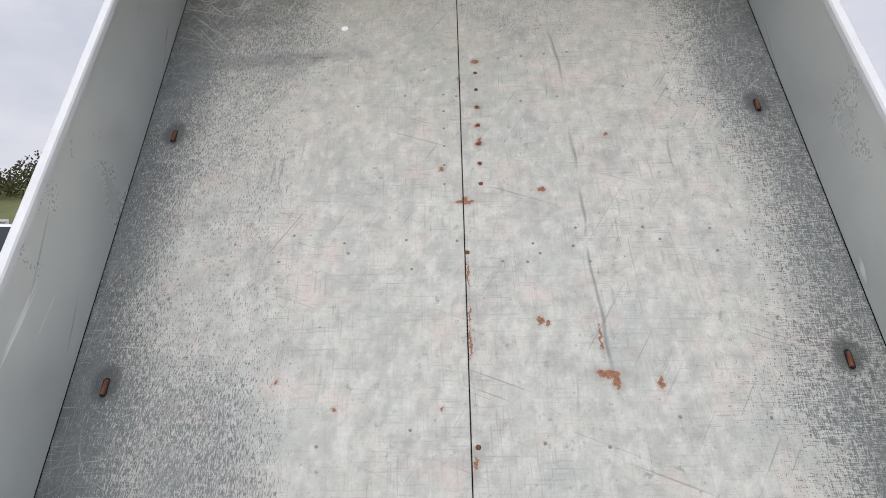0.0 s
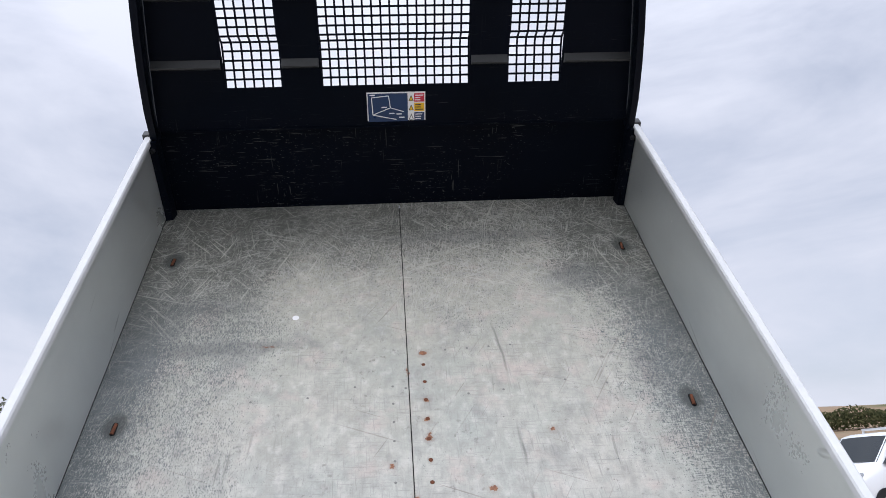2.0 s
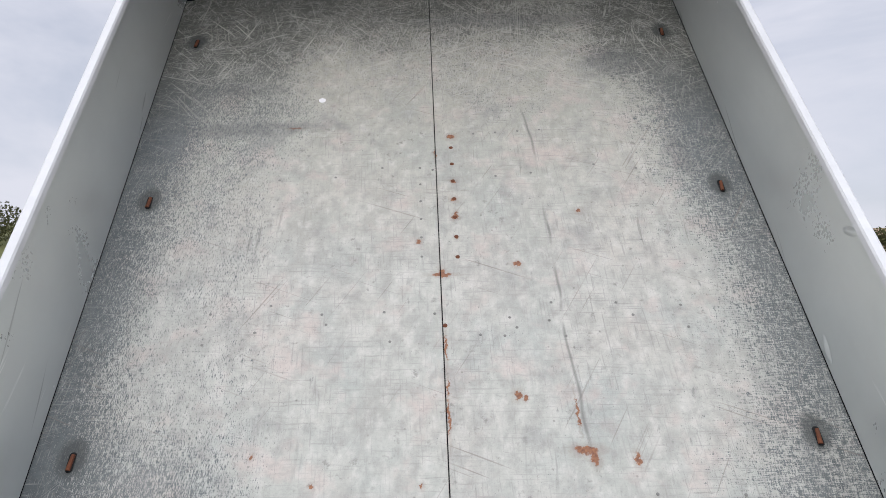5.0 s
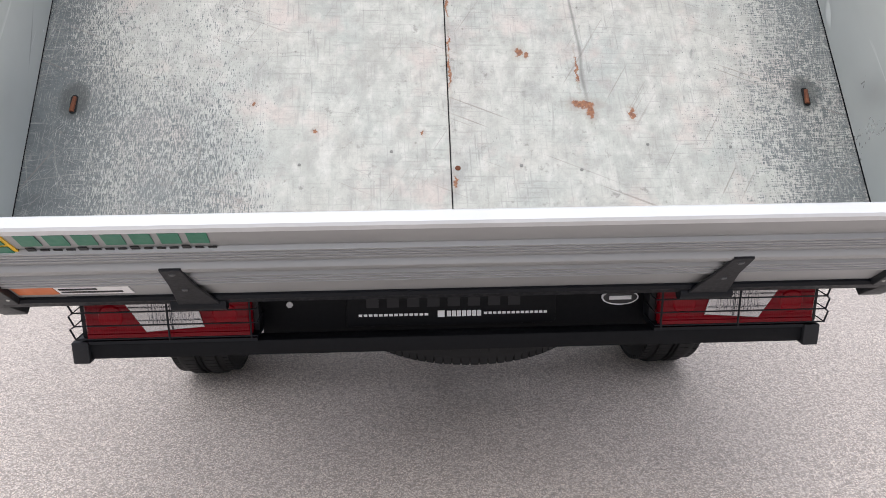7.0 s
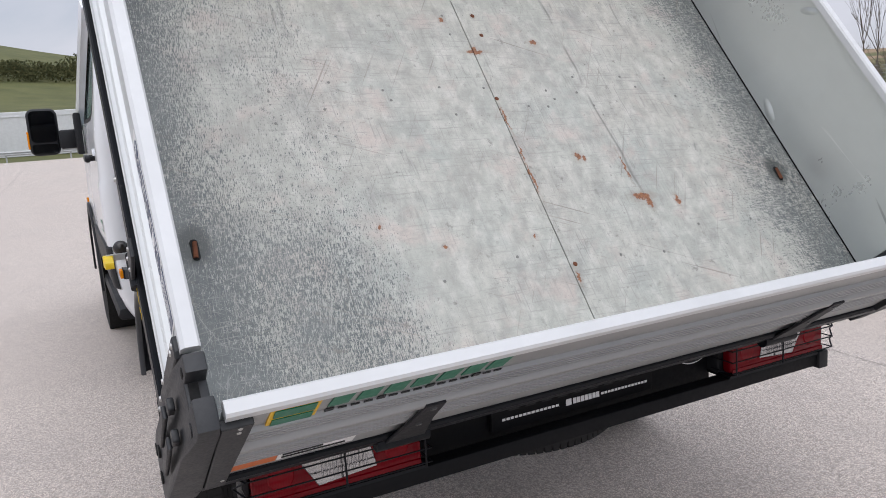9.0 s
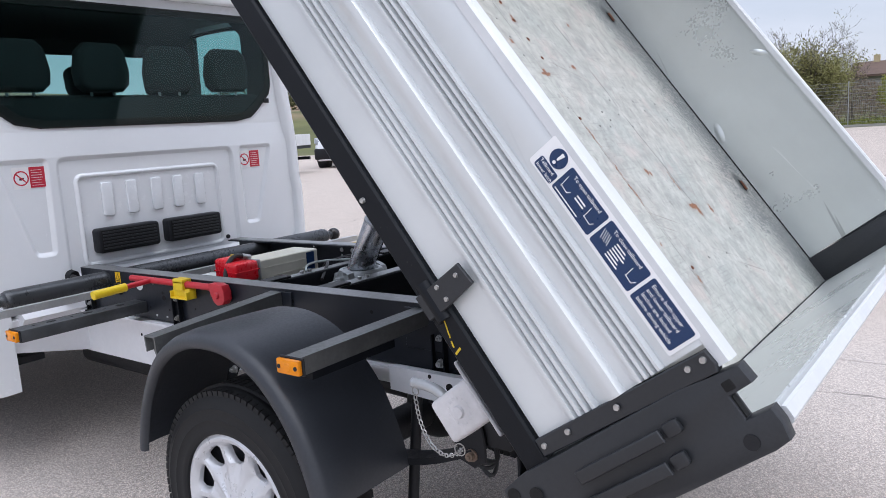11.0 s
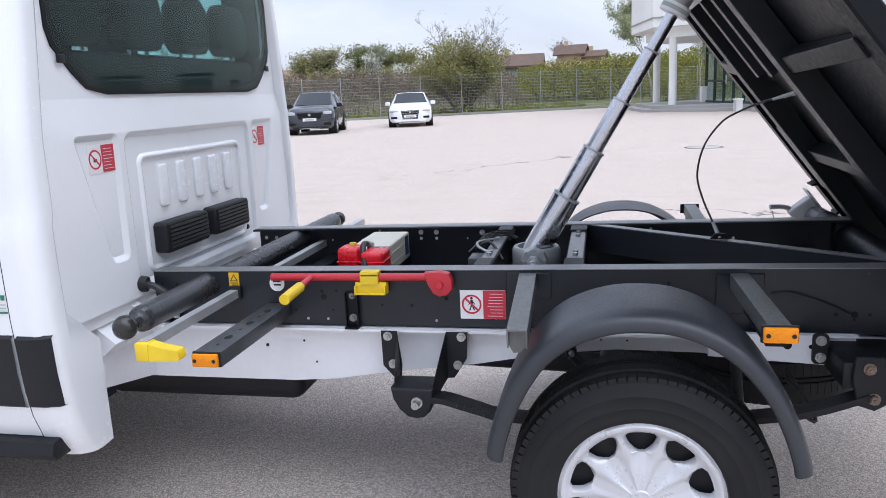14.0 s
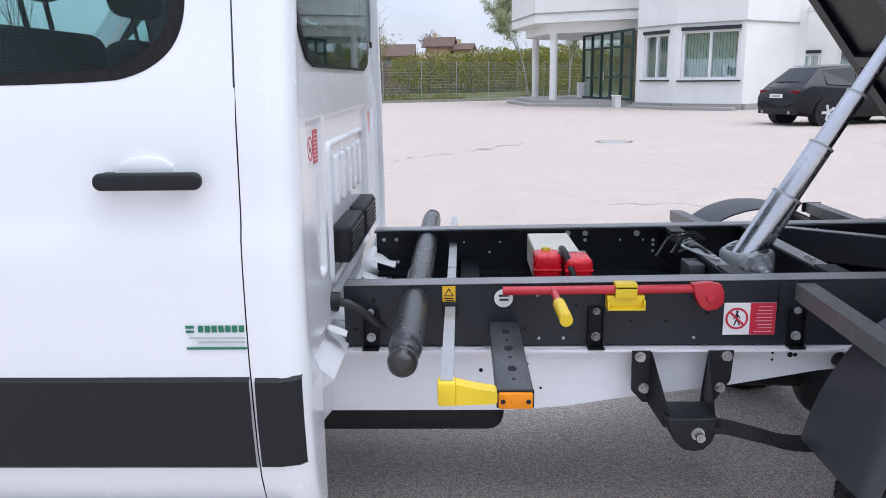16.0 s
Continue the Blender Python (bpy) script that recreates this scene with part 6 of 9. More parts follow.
part("prop_shaft", rod(bmesh.new(), (0, 0.1, 0.37), (0, 1.9, 0.44), 0.04, None, 14), "plastic", truck, "black prop shaft")
part("fuel_tank", B(-0.33, 0.28, 1.15, 1.95, 0.31, 0.50, 0.05, 4), "plastic", truck, "black plastic fuel tank")
part("brake_line", pipe(bmesh.new(), curve_points([(-0.437, -0.39, 0.762), (-0.441, -0.45, 0.765), (-0.442, -0.54, 0.735), (-0.440, -0.61, 0.703)], 6), 0.004, 6), "cable", truck, "thin black brake line")
bm = bmesh.new()
for i in range(4):
    pipe(bm, curve_points([(-0.40, -0.36, 0.50), (-0.46, -0.42 - 0.03 * i, 0.44 - 0.02 * i), (-0.42, -0.52, 0.40), (-0.36, -0.46, 0.47 + 0.01 * i)], 5), 0.006, 6)
part("hose_coil", bm, "cable", truck, "coiled black hoses")

# rear pivot: cross shaft, castings with locking pins
part("pivot_shaft", rod(bmesh.new(), (-0.86, -0.838, 0.765), (0.86, -0.838, 0.765), 0.050, None, 28), "dustgrey", truck, "dark grey pivot shaft")
part("pivot_shaft", rod(bmesh.new(), (-0.70, -0.838, 0.765), (0.70, -0.838, 0.765), 0.054, None, 28), "black", truck, "black sleeve of the pivot shaft")
part("shaft_bearing", B(-0.46, -0.38, -0.91, -0.78, 0.70, 0.835, 0.02, 3), "black", truck)
part("shaft_bearing", B(0.38, 0.46, -0.91, -0.78, 0.70, 0.835, 0.02, 3), "black", truck)
for side in (-1, 1):
    at = pose(side * 0.926, -0.805, 0.785, 52.68, 0, 0)
    cast = part("pivot_casting", B(-0.036, 0.036, -0.046, 0.046, -0.060, 0.054, 0.010, 3), "cast", truck, "pale painted pivot casting", at)
    part("casting_flange", B(-0.040, 0.040, -0.082, 0.082, 0.0545, 0.062, 0.003, 1), "cast", cast)
    part("casting_boss", rod(bmesh.new(), (side * 0.034, 0, 0), (side * 0.042, 0, 0), 0.014, 0.011, 18), "cast", cast)
    bm = bmesh.new()
    for i in range(14):
        a = 2 * math.pi * i / 14
        box(bm, *sorted((side * 0.0355, side * 0.0372)), 0.026 * math.cos(a) - 0.003, 0.026 * math.cos(a) + 0.003, 0.026 * math.sin(a) - 0.004, 0.026 * math.sin(a) + 0.004)
    part("casting_print", bm, "cast", cast)
    part("bed_bracket", prism(bmesh.new(), [(-0.088, -0.074), (-0.080, -0.074), (-0.074, -0.062), (0.074, -0.062), (0.082, -0.080), (0.090, -0.080), (0.084, -0.054), (-0.084, -0.054)], "x", *sorted((side * 0.865, side * 0.950))), "black", truck, "black folded pivot bracket", BED @ pose(0, 0.405, 0))
    pin = part("locking_pin", pipe(bmesh.new(), curve_points([(side * 0.915, -0.655, 0.806), (side * 0.92, -0.70, 0.806), (side * 0.925, -0.735, 0.798), (side * 0.93, -0.765, 0.775)], 5), 0.0115, 12), "dull", truck, "grey locking pin on a chain")
    part("pin_ring", turned(bmesh.new(), [(0.0075, -0.001), (0.0092, -0.001), (0.0092, 0.001), (0.0075, 0.001), (0.0075, -0.001)], 18, "x", False), "bolt", pin, "", pose(side * 0.926, -0.668, 0.792))
    links = curve_points([(side * 0.928, -0.668, 0.785), (side * 0.935, -0.683, 0.735), (side * 0.945, -0.715, 0.695), (side * 0.95, -0.755, 0.680), (side * 0.948, -0.785, 0.690), (side * 0.947, -0.797, 0.703)], 5)
    bm = bmesh.new()
    for i, (p, q) in enumerate(zip(links, links[1:])):
        d = (q - p).normalized()
        n = d.cross(Vector((1, 0, 0))).normalized() if i % 2 else Vector((1, 0, 0))
        m0 = (p + q) / 2
        long = (q - p).length * 0.62
        loop = [m0 + d * (long * math.cos(a)) + n * (0.0045 * math.sin(a)) for a in [2 * math.pi * k / 8 for k in range(9)]]
        pipe(bm, loop, 0.0012, 5)
    part("pin_chain", bm, "bolt", pin, "thin steel chain")
    part("split_ring", turned(bmesh.new(), [(0.0115, -0.001), (0.0132, -0.001), (0.0132, 0.001), (0.0115, 0.001), (0.0115, -0.001)], 20, "x", False), "bolt", pin, "", pose(side * 0.955, -0.797, 0.703))
hook = curve_points([(-0.88, -0.655, 1.120), (-0.88, -0.680, 1.085), (-0.88, -0.690, 1.010), (-0.882, -0.700, 0.968), (-0.890, -0.730, 0.930), (-0.903, -0.764, 0.894)], 5)
rows = []
for i, p in enumerate(hook):
    d = (hook[min(i + 1, len(hook) - 1)] - hook[max(i - 1, 0)]).normalized()
    n = d.cross(Vector((1, 0, 0))).normalized()
    rows.append([p + n * (0.0052 * a) + Vector((0.004 * c, 0, 0)) for a, c in ((-1, -1), (1, -1), (1, 1), (-1, 1), (-1, -1))])
bm = grid_surface(bmesh.new(), rows)
bmesh.ops.remove_doubles(bm, verts=bm.verts, dist=1e-5)
bmesh.ops.holes_fill(bm, edges=[e for e in bm.edges if e.is_boundary], sides=8)
part("safety_prop", bm, "yelpaint", truck, "yellow safety prop")
for p, q, w in (((0.548, -0.020), (0.512, -0.031), 0.0022), ((0.506, -0.033), (0.494, -0.036), 0.003), ((0.482, -0.040), (0.486, -0.024), 0.0045)):
    bm = beam(bmesh.new(), (-1.0228, *p), (-1.0228, *q), 0.0012, w, (0, 0, 1))
    part("paint_mark", bm, "yelpaint", truck, "scuffed yellow paint mark", BED)

# mudguards
path = [(0.393, 0.455), (0.384, 0.50), (0.358, 0.582), (0.318, 0.664), (0.262, 0.742), (0.184, 0.802), (0.091, 0.836), (0.003, 0.845), (-0.085, 0.837), (-0.170, 0.806), (-0.245, 0.753), (-0.319, 0.665), (-0.366, 0.570), (-0.392, 0.49), (-0.399, 0.455)]
for side in (-1, 1):
    rows = []
    smooth_path = curve_points([(0, a, b) for a, b in path], 4)
    for i, p in enumerate(smooth_path):
        d = (smooth_path[min(i + 1, len(smooth_path) - 1)] - smooth_path[max(i - 1, 0)]).normalized()
        n = Vector((0, d.z, -d.y))
        n = -n if n.dot(Vector((0, p.y, p.z - 0.36))) < 0 else n
        sect = [(0.985, -0.046), (0.997, -0.044), (1.002, -0.036), (1.000, -0.022), (0.992, -0.009), (0.972, -0.001), (0.93, 0.003), (0.80, 0.003), (0.69, 0.0), (0.688, -0.006), (0.80, -0.004), (0.93, -0.005), (0.966, -0.010), (0.984, -0.018), (0.990, -0.030), (0.985, -0.046)]
        rows.append([(side * (x - 0.038), p.y + n.y * o, p.z + n.z * o) for x, o in sect])
    bm = grid_surface(bmesh.new(), rows)
    bmesh.ops.remove_doubles(bm, verts=bm.verts, dist=1e-5)
    bmesh.ops.holes_fill(bm, edges=[e for e in bm.edges if e.is_boundary], sides=40)
    part("mudguard", bm, "guard", truck, "black plastic mudguard", smooth=50)


# wheels
def wheel(name, x, y, z, side, m=None):
    prof = [(0.205, -0.070), (0.215, -0.104), (0.222, -0.1065), (0.232, -0.1085), (0.236, -0.1070), (0.258, -0.1105), (0.262, -0.1120), (0.266, -0.1105), (0.292, -0.1095), (0.297, -0.1112), (0.301, -0.1085), (0.312, -0.1040), (0.328, -0.097), (0.342, -0.085), (0.3505, -0.070), (0.3495, -0.064), (0.3495, -0.056), (0.3565, -0.054), (0.357, -0.014), (0.350, -0.012), (0.350, -0.004), (0.357, -0.002), (0.357, 0.002)]
    prof = prof + [(r, -a) for r, a in prof[-1::-1]] + [prof[0]]
    prof = [(0.205 + (r - 0.205) * 0.882 if r > 0.205 else r, a) for r, a in prof]
    root = new("wheel")
    root.parent, root.matrix_basis = truck, pose(x, y, z, 0, 0, 0 if side < 0 else 180)
    bm = turned(bmesh.new(), prof, 72, "x", False)
    tyre = finish("tyre", bm, "rubber", 40)
    ob = new("tyre", tyre)
    ob.parent = root
    # tread blocks in two rings
    for sgn in (-1, 1):
        bm = bmesh.new()
        for i in range(84):
            a = 2 * math.pi * i / 84
            q = pose(0, 0, 0, math.degrees(a), 0, 0)
            box(bm, *sorted((sgn * 0.068, sgn * 0.094)), -0.0100, 0.0094, 0.310, 0.3310, 0.0, m=q)
            box(bm, *sorted((sgn * 0.016, sgn * 0.053)), -0.0112, 0.0107, 0.330, 0.3405, 0.0, m=q)
        ob = new("tread", finish("tread", bm, "rubber", 0))
        ob.parent = root
    return root


def hubcap(root):
    """A ten-window wheel trim over a dark steel wheel; outward is -x."""
    disc = new("rim", finish("rim", turned(bmesh.new(), [(0.0, -0.060), (0.10, -0.060), (0.16, -0.045), (0.20, -0.055), (0.206, -0.090), (0.208, -0.050), (0.0, -0.040)], 48, "x"), "plastic"))
    disc.parent = root
    def deep(r, k):
        x = -0.088 - 0.014 * max(0.0, 1 - (r / 0.11) ** 2) - 0.016 * math.exp(-((r - 0.198) / 0.014) ** 2)
        return x + 0.011 * k * math.exp(-((r - 0.158) / (0.030 if r > 0.158 else 0.065)) ** 2)
    radii = [0.028, 0.055, 0.090, 0.116, 0.126, 0.133, 0.146, 0.162, 0.174, 0.182, 0.187, 0.194, 0.202, 0.209, 0.212]
    wide = [0.006, 0.010, 0.015, 0.018, 0.0080, 0.0180, 0.0300, 0.0375, 0.0395, 0.0300, 0.028, 0.029, 0.030, 0.031, 0.031]
    bm = bmesh.new()
    grid = []
    for r, w in zip(radii, wide):
        row = []
        e = math.asin(min(0.9, w / r)) / (2 * math.pi / 10)
        e = min(e, 0.40)
        for i in range(10):
            for f in (-0.5, -(0.5 + e) / 2, -e, -e / 2, 0.0, e / 2, e, (0.5 + e) / 2):
                a = 2 * math.pi * (i + f) / 10 + math.pi / 2
                k = 1.0 if abs(f) <= e else 0.0
                sunk = 0.0045 * ease((r - 0.030) / 0.03) * ease((0.150 - r) / 0.02) if i % 2 and abs(f) < 0.45 else 0.0
                row.append(bm.verts.new((deep(r, k) + sunk if r < 0.205 else -0.096, r * math.cos(a), r * math.sin(a))))
        grid.append(row)
    for j in range(len(grid) - 1):
        for i in range(80):
            if 4 <= j < 9 and i % 8 in (2, 3, 4, 5):
                continue
            bm.faces.new((grid[j][i], grid[j][(i + 1) % 80], grid[j + 1][(i + 1) % 80], grid[j + 1][i]))
    ext = bmesh.ops.extrude_face_region(bm, geom=list(bm.faces))["geom"]
    bmesh.ops.translate(bm, vec=(0.014, 0, 0), verts=[g for g in ext if isinstance(g, bmesh.types.BMVert)])
    cap = new("wheel_trim", finish("wheel_trim", bm, "hubcap", 40))
    cap.parent = root
    o = new("trim_centre", finish("trim_centre", turned(bmesh.new(), [(0.030, -0.094), (0.030, -0.101), (0.027, -0.105), (0.0, -0.107)], 32, "x"), "hubcap"))
    o.parent = root
    for i in range(5):
        a = 2 * math.pi * i / 5 + math.pi / 2
        o = new("wheel_nut", finish("wheel_nut", rod(bmesh.new(), (-0.050, 0.082 * math.cos(a), 0.082 * math.sin(a)), (-0.074, 0.082 * math.cos(a), 0.082 * math.sin(a)), 0.012, None, 6), "plastic"))
        o.parent = root


w1 = wheel("wheel", -0.818, 0, 0.3405, -1)
hubcap(w1)
for x, y in ((0.818, 0.0), (-0.84, 3.30), (0.84, 3.30)):
    w2 = copy_thing(w1, pose(x, y, 0.3405, 0, 0, 180 if x > 0 else 0))

# spare wheel slung under the tail
spare = copy_thing(w1, pose(0.07, -0.47, 0.430, 0, 90, 0))

# rear lamps, under-run bar, plate
rear = part("rear_panel", B(-0.47, 0.50, -0.905, -0.885, 0.47, 0.66, 0.004), "navyplain", truck, "black rear crosspiece")
part("plate_holder", B(-0.26, 0.26, -0.93, -0.907, 0.505, 0.625, 0.004), "navyplain", truck, "black number plate holder with white print")
bm = bmesh.new()
for i in range(14):
    box(bm, -0.23 + i * 0.0125, -0.221 + i * 0.0125, -0.9315, -0.9302, 0.532, 0.538)
for i in range(14):
    box(bm, 0.080 + i * 0.0115, 0.088 + i * 0.0115, -0.9315, -0.9302, 0.532, 0.538)
part("print", bm, "signwhite", truck, "rows of small white marks")
bm = prism(bmesh.new(), [(-0.035, 0.527), (-0.018, 0.527), (-0.018, 0.544), (-0.035, 0.544)], "y", -0.9315, -0.9302)
for i in range(7):
    box(bm, -0.012 + i * 0.0125, -0.002 + i * 0.0125, -0.9315, -0.9302, 0.528, 0.543)
part("print", bm, "signwhite", truck, "larger white block marks")
for i in range(8):
    part("plate_bar", B(-0.21 + i * 0.05, -0.18 + i * 0.05, -0.932, -0.9305, 0.555, 0.600), "plastic", truck)
bdg = part("maker_badge", prism(bmesh.new(), ring(0.426, 0.561, 0.047, 32, 0.020), "y", -0.912, -0.906), "signwhite", truck, "oval maker badge, black with a white rim")
part("badge_field", prism(bmesh.new(), ring(0.426, 0.561, 0.043, 32, 0.0165), "y", -0.9135, -0.9122), "ink", bdg)
part("badge_mark", B(0.398, 0.454, -0.915, -0.9137, 0.556, 0.566), "signwhite", bdg)
part("rivet", rod(bmesh.new(), (-0.40, -0.906, 0.56), (-0.40, -0.910, 0.56), 0.008, None, 10), "dull", truck)
UP = pose(0, 0, 0.008)
part("underrun_bar", B(-0.885, 0.893, -0.985, -0.935, 0.452, 0.492, 0.006), "navyplain", truck, "black under-run bar, chipped", UP)
for x in (-0.887, 0.881):
    part("bar_cap", B(x - 0.015, x + 0.025, -0.995, -0.925, 0.445, 0.500, 0.004), "plastic", truck, "", UP)
for side, x0, x1 in ((-1, -0.868, -0.478), (1, 0.502, 0.892)):
    lamp = part("rear_lamp", B(x0, x1, -0.985, -0.949, 0.502, 0.612, 0.010, 3), "redlens", truck, "red rear lamp behind a wire guard", UP)
    c = (x0 + x1) / 2 + side * -0.005
    prof = [(c - 0.110, 0.606), (c + 0.060, 0.606), (c + 0.078, 0.530), (c - 0.058, 0.520)] if side < 0 else [(c - 0.060, 0.606), (c + 0.110, 0.606), (c + 0.058, 0.520), (c - 0.078, 0.530)]
    part("clear_insert", prism(bmesh.new(), prof, "y", -0.990, -0.984, 0.002, 1), "clearlens", lamp, "clear reversing insert")
    bm = bmesh.new()
    for i in range(13):
        x = c - 0.050 + i * 0.0085
        box(bm, x, x + 0.0035, -0.9925, -0.9895, 0.535, 0.601, 0.001, 1)
    part("lens_ribs", bm, "clearlens", lamp)
    part("lamp_bezel", B(x0 + 0.004, x1 - 0.004, -0.9875, -0.9845, 0.505, 0.517, 0.001, 1), "redlens", lamp)
    for k in (0.16, 0.84):
        xk = x0 + (x1 - x0) * k
        part("reflector", rod(bmesh.new(), (xk, -0.9845, 0.560), (xk, -0.9875, 0.560), 0.030, 0.026, 24), "brightred", lamp, "brighter red reflector")
    bm = bmesh.new()
    for z in (0.512, 0.545, 0.578, 0.610):
        pipe(bm, [(x0 - 0.015, -0.925, z), (x0 - 0.015, -1.005, z), (x1 + 0.015, -1.005, z), (x1 + 0.015, -0.925, z)], 0.0019, 6)
    for x in (c, x1 if side < 0 else x0):
        rod(bm, (x, -1.005, 0.505), (x, -1.005, 0.615), 0.0025, None, 6)
    xs = x0 - 0.015 if side < 0 else x1 + 0.015
    for z in (0.512, 0.545, 0.578):
        pipe(bm, [(xs, -1.005, z), (xs + side * 0.022, -0.98, z + 0.016), (xs, -1.005, z + 0.033)], 0.0025, 6)
    part("wire_guard", bm, "black", lamp, "black wire guard")
    part("lamp_side", B(*sorted((xs + side * 0.001, (x0 if side < 0 else x1) + side * 0.001)), -0.965, -0.90, 0.498, 0.616, 0.003), "plastic", lamp, "black lamp housing side")
    part("lamp_housing", B(x0 - 0.013, x1 + 0.010, -0.948, -0.878, 0.4995, 0.622, 0.005), "plastic", lamp, "black lamp housing")
    part("lamp_plate", B(*sorted((side * 0.80, side * 0.862)), -0.876, -0.868, 0.42, 0.70, 0.002, 1), "black", lamp, "black steel lamp plate")
    part("lamp_shelf", B(x0 - 0.01, x1 + 0.01, -0.99, -0.90, 0.492, 0.500), "black", lamp)


# ---- the tipper truck: cab ----
def side_x(z):
    """Half the cab's width at a height."""
    pts = [(0.345, 0.862), (0.40, 0.896), (0.44, 0.915), (0.50, 0.934), (0.58, 0.946), (0.80, 0.958), (1.05, 0.962), (1.09, 0.953), (1.12, 0.950), (1.30, 0.948), (1.40, 0.936), (1.70, 0.900), (1.95, 0.862), (2.08, 0.835), (2.16, 0.78)]
    for (a, x), (b, y) in zip(pts, pts[1:]):
        if z <= b:
            return x + (y - x) * max(0.0, (z - a) / (b - a))
    return pts[-1][1]


def edge(side, z):
    return side_x(z) - (0.026 if side > 0 else 0.0)


ZS = [0.425, 0.50, 0.58, 0.68, 0.80, 0.92, 1.00, 1.06, 1.09, 1.12, 1.20, 1.30, 1.40, 1.55, 1.70, 1.85, 1.95, 2.04, 2.10, 2.15]
DOOR_Y = 1.739
NOSE = 4.28

# rear pillars: side strip, rounded corner, set-back rear face
for side in (-1, 1):
    rows = []
    for z in [0.345, 0.37, 0.40] + ZS:
        X = edge(side, z)
        col = [(X, DOOR_Y - 0.0015 + (0.004 * math.sin((z - 0.45) * 4.0) if z < 1.36 else 0.0)), (X, 1.69)]
        for k in range(1, 8):
            a = radians(90 * k / 7)
            col.append((X - 0.052 * (1 - math.cos(a)), 1.69 - 0.066 * math.sin(a)))
        if z > 0.70:
            col += [(X - 0.073, 1.622), (X - 0.086, 1.628), (X - 0.098, 1.656)]
        else:
            col += [(X - 0.073, 1.624), (min(X - 0.08, 0.742), 1.628), (min(X - 0.084, 0.736), 1.70)]
        rows.append([(side * x, y, z) for x, y in col])
    pillar = part("rear_pillar", grid_surface(bmesh.new(), rows), "white", truck, "white rounded rear pillar of the cab", smooth=60)
    part("pillar_trim", grid_surface(bmesh.new(), [[(side * (edge(side, z) + d), DOOR_Y - 0.006, z), (side * (edge(side, z) + d), 1.69, z), (side * (edge(side, z) - 0.010 + d), 1.650, z), (side * (edge(side, z) - 0.026 + d), 1.634, z)] for z, d in ((0.527, -0.004), (0.537, 0.010), (0.64, 0.012), (0.745, 0.010), (0.757, -0.004))]), "plastic", pillar, "black rubbing strip")
    # lower flange and sill step
    part("sill_step", prism(bmesh.new(), [(side * 0.87, 0.360), (side * 0.935, 0.362), (side * 0.950, 0.385), (side * 0.940, 0.418), (side * 0.90, 0.424), (side * 0.85, 0.40)], "y", 1.68, 2.92, 0.006, 2), "plastic", truck, "black sill step")
# rear wall with its window
def back_out():
    zs = [0.70, 0.80, 1.12, 1.40, 1.70, 1.95, 2.06]
    return [(-(side_x(z) - 0.097), z) for z in zs] + [(side_x(z) - 0.097, z) for z in zs[::-1]]


win = [(-0.50, 1.430), (-0.60, 1.448), (-0.655, 1.490), (-0.735, 1.570), (-0.752, 1.62), (-0.752, 1.80), (-0.735, 1.905), (-0.70, 1.940), (-0.62, 1.955), (0.62, 1.955), (0.70, 1.940), (0.735, 1.905), (0.752, 1.80), (0.752, 1.62), (0.735, 1.570), (0.655, 1.490), (0.60, 1.448), (0.50, 1.430)]
wall = part("rear_wall", sheet(bmesh.new(), back_out(), [win], lambda u, w: (u, 1.657, w), (0, 0.03, 0)), "white", truck, "white pressed steel rear wall of the cab")


def shrink(loop, d):
    cx, cz = 0.0, 1.69
    return [(x - math.copysign(min(d, abs(x)), x), z + (d if z < cz else -d)) for x, z in loop]


grow = [(x * 1.012, z + (0.008 if z > 1.69 else -0.008)) for x, z in win]
part("window_seal", sheet(bmesh.new(), grow, [shrink(win, 0.024)], lambda u, w: (u, 1.651, w), (0, 0.012, 0)), "hollow", truck, "black window border")
pane = part("rear_window", sheet(bmesh.new(), win, [], lambda u, w: (u, 1.648, w), (0, 0.004, 0)), "glass", truck, "dark tinted rear window")
pane.visible_shadow = False
# pressings: a broad recess with a raised frame, five ribs, side panels
def press(x0, x1, z0, z1, r, up, name="pressing", y=1.657):
    bm = prism(bmesh.new(), rr(x0, x1, z0, z1, r, 6), "y", y - up, y + 0.004, min(up * 0.8, 0.006), 3)
    return part(name, bm, "white", wall)


def frame_press(x0, x1, z0, z1, r, w, up):
    outer, inner = rr(x0, x1, z0, z1, r, 6), rr(x0 + w, x1 - w, z0 + w, z1 - w, max(0.004, r - w), 6)
    n = len(outer)
    bm = bmesh.new()
    rows = []
    mid = [((a[0] + b[0]) / 2, (a[1] + b[1]) / 2) for a, b in zip(outer, inner)]
    q1 = [((a[0] * 3 + b[0]) / 4, (a[1] * 3 + b[1]) / 4) for a, b in zip(outer, inner)]
    q3 = [((a[0] + b[0] * 3) / 4, (a[1] + b[1] * 3) / 4) for a, b in zip(outer, inner)]
    for loop, u in ((outer, -0.001), (q1, up * 0.8), (mid, up), (q3, up * 0.8), (inner, -0.001)):
        rows.append([(p[0], 1.657 - u, p[1]) for p in loop] + [(loop[0][0], 1.657 - u, loop[0][1])])
    grid_surface(bm, rows)
    return part("pressed_frame", bm, "white", wall, smooth=60)


def proud(z):
    return 1.657 - 0.013 * (1.0 - ease((z - 1.305) / 0.105))


def rounded(poly, r, n=4):
    """A polygon with its corners rounded."""
    out = []
    for i, p in enumerate(poly):
        p0, p, p1 = Vector(poly[i - 1]), Vector(p), Vector(poly[(i + 1) % len(poly)])
        a, b = p + (p0 - p).normalized() * r, p + (p1 - p).normalized() * r
        for k in range(n + 1):
            f = k / n
            q = a * (1 - f) ** 2 + p * 2 * f * (1 - f) + b * f * f
            out.append((q.x, q.y))
    return out


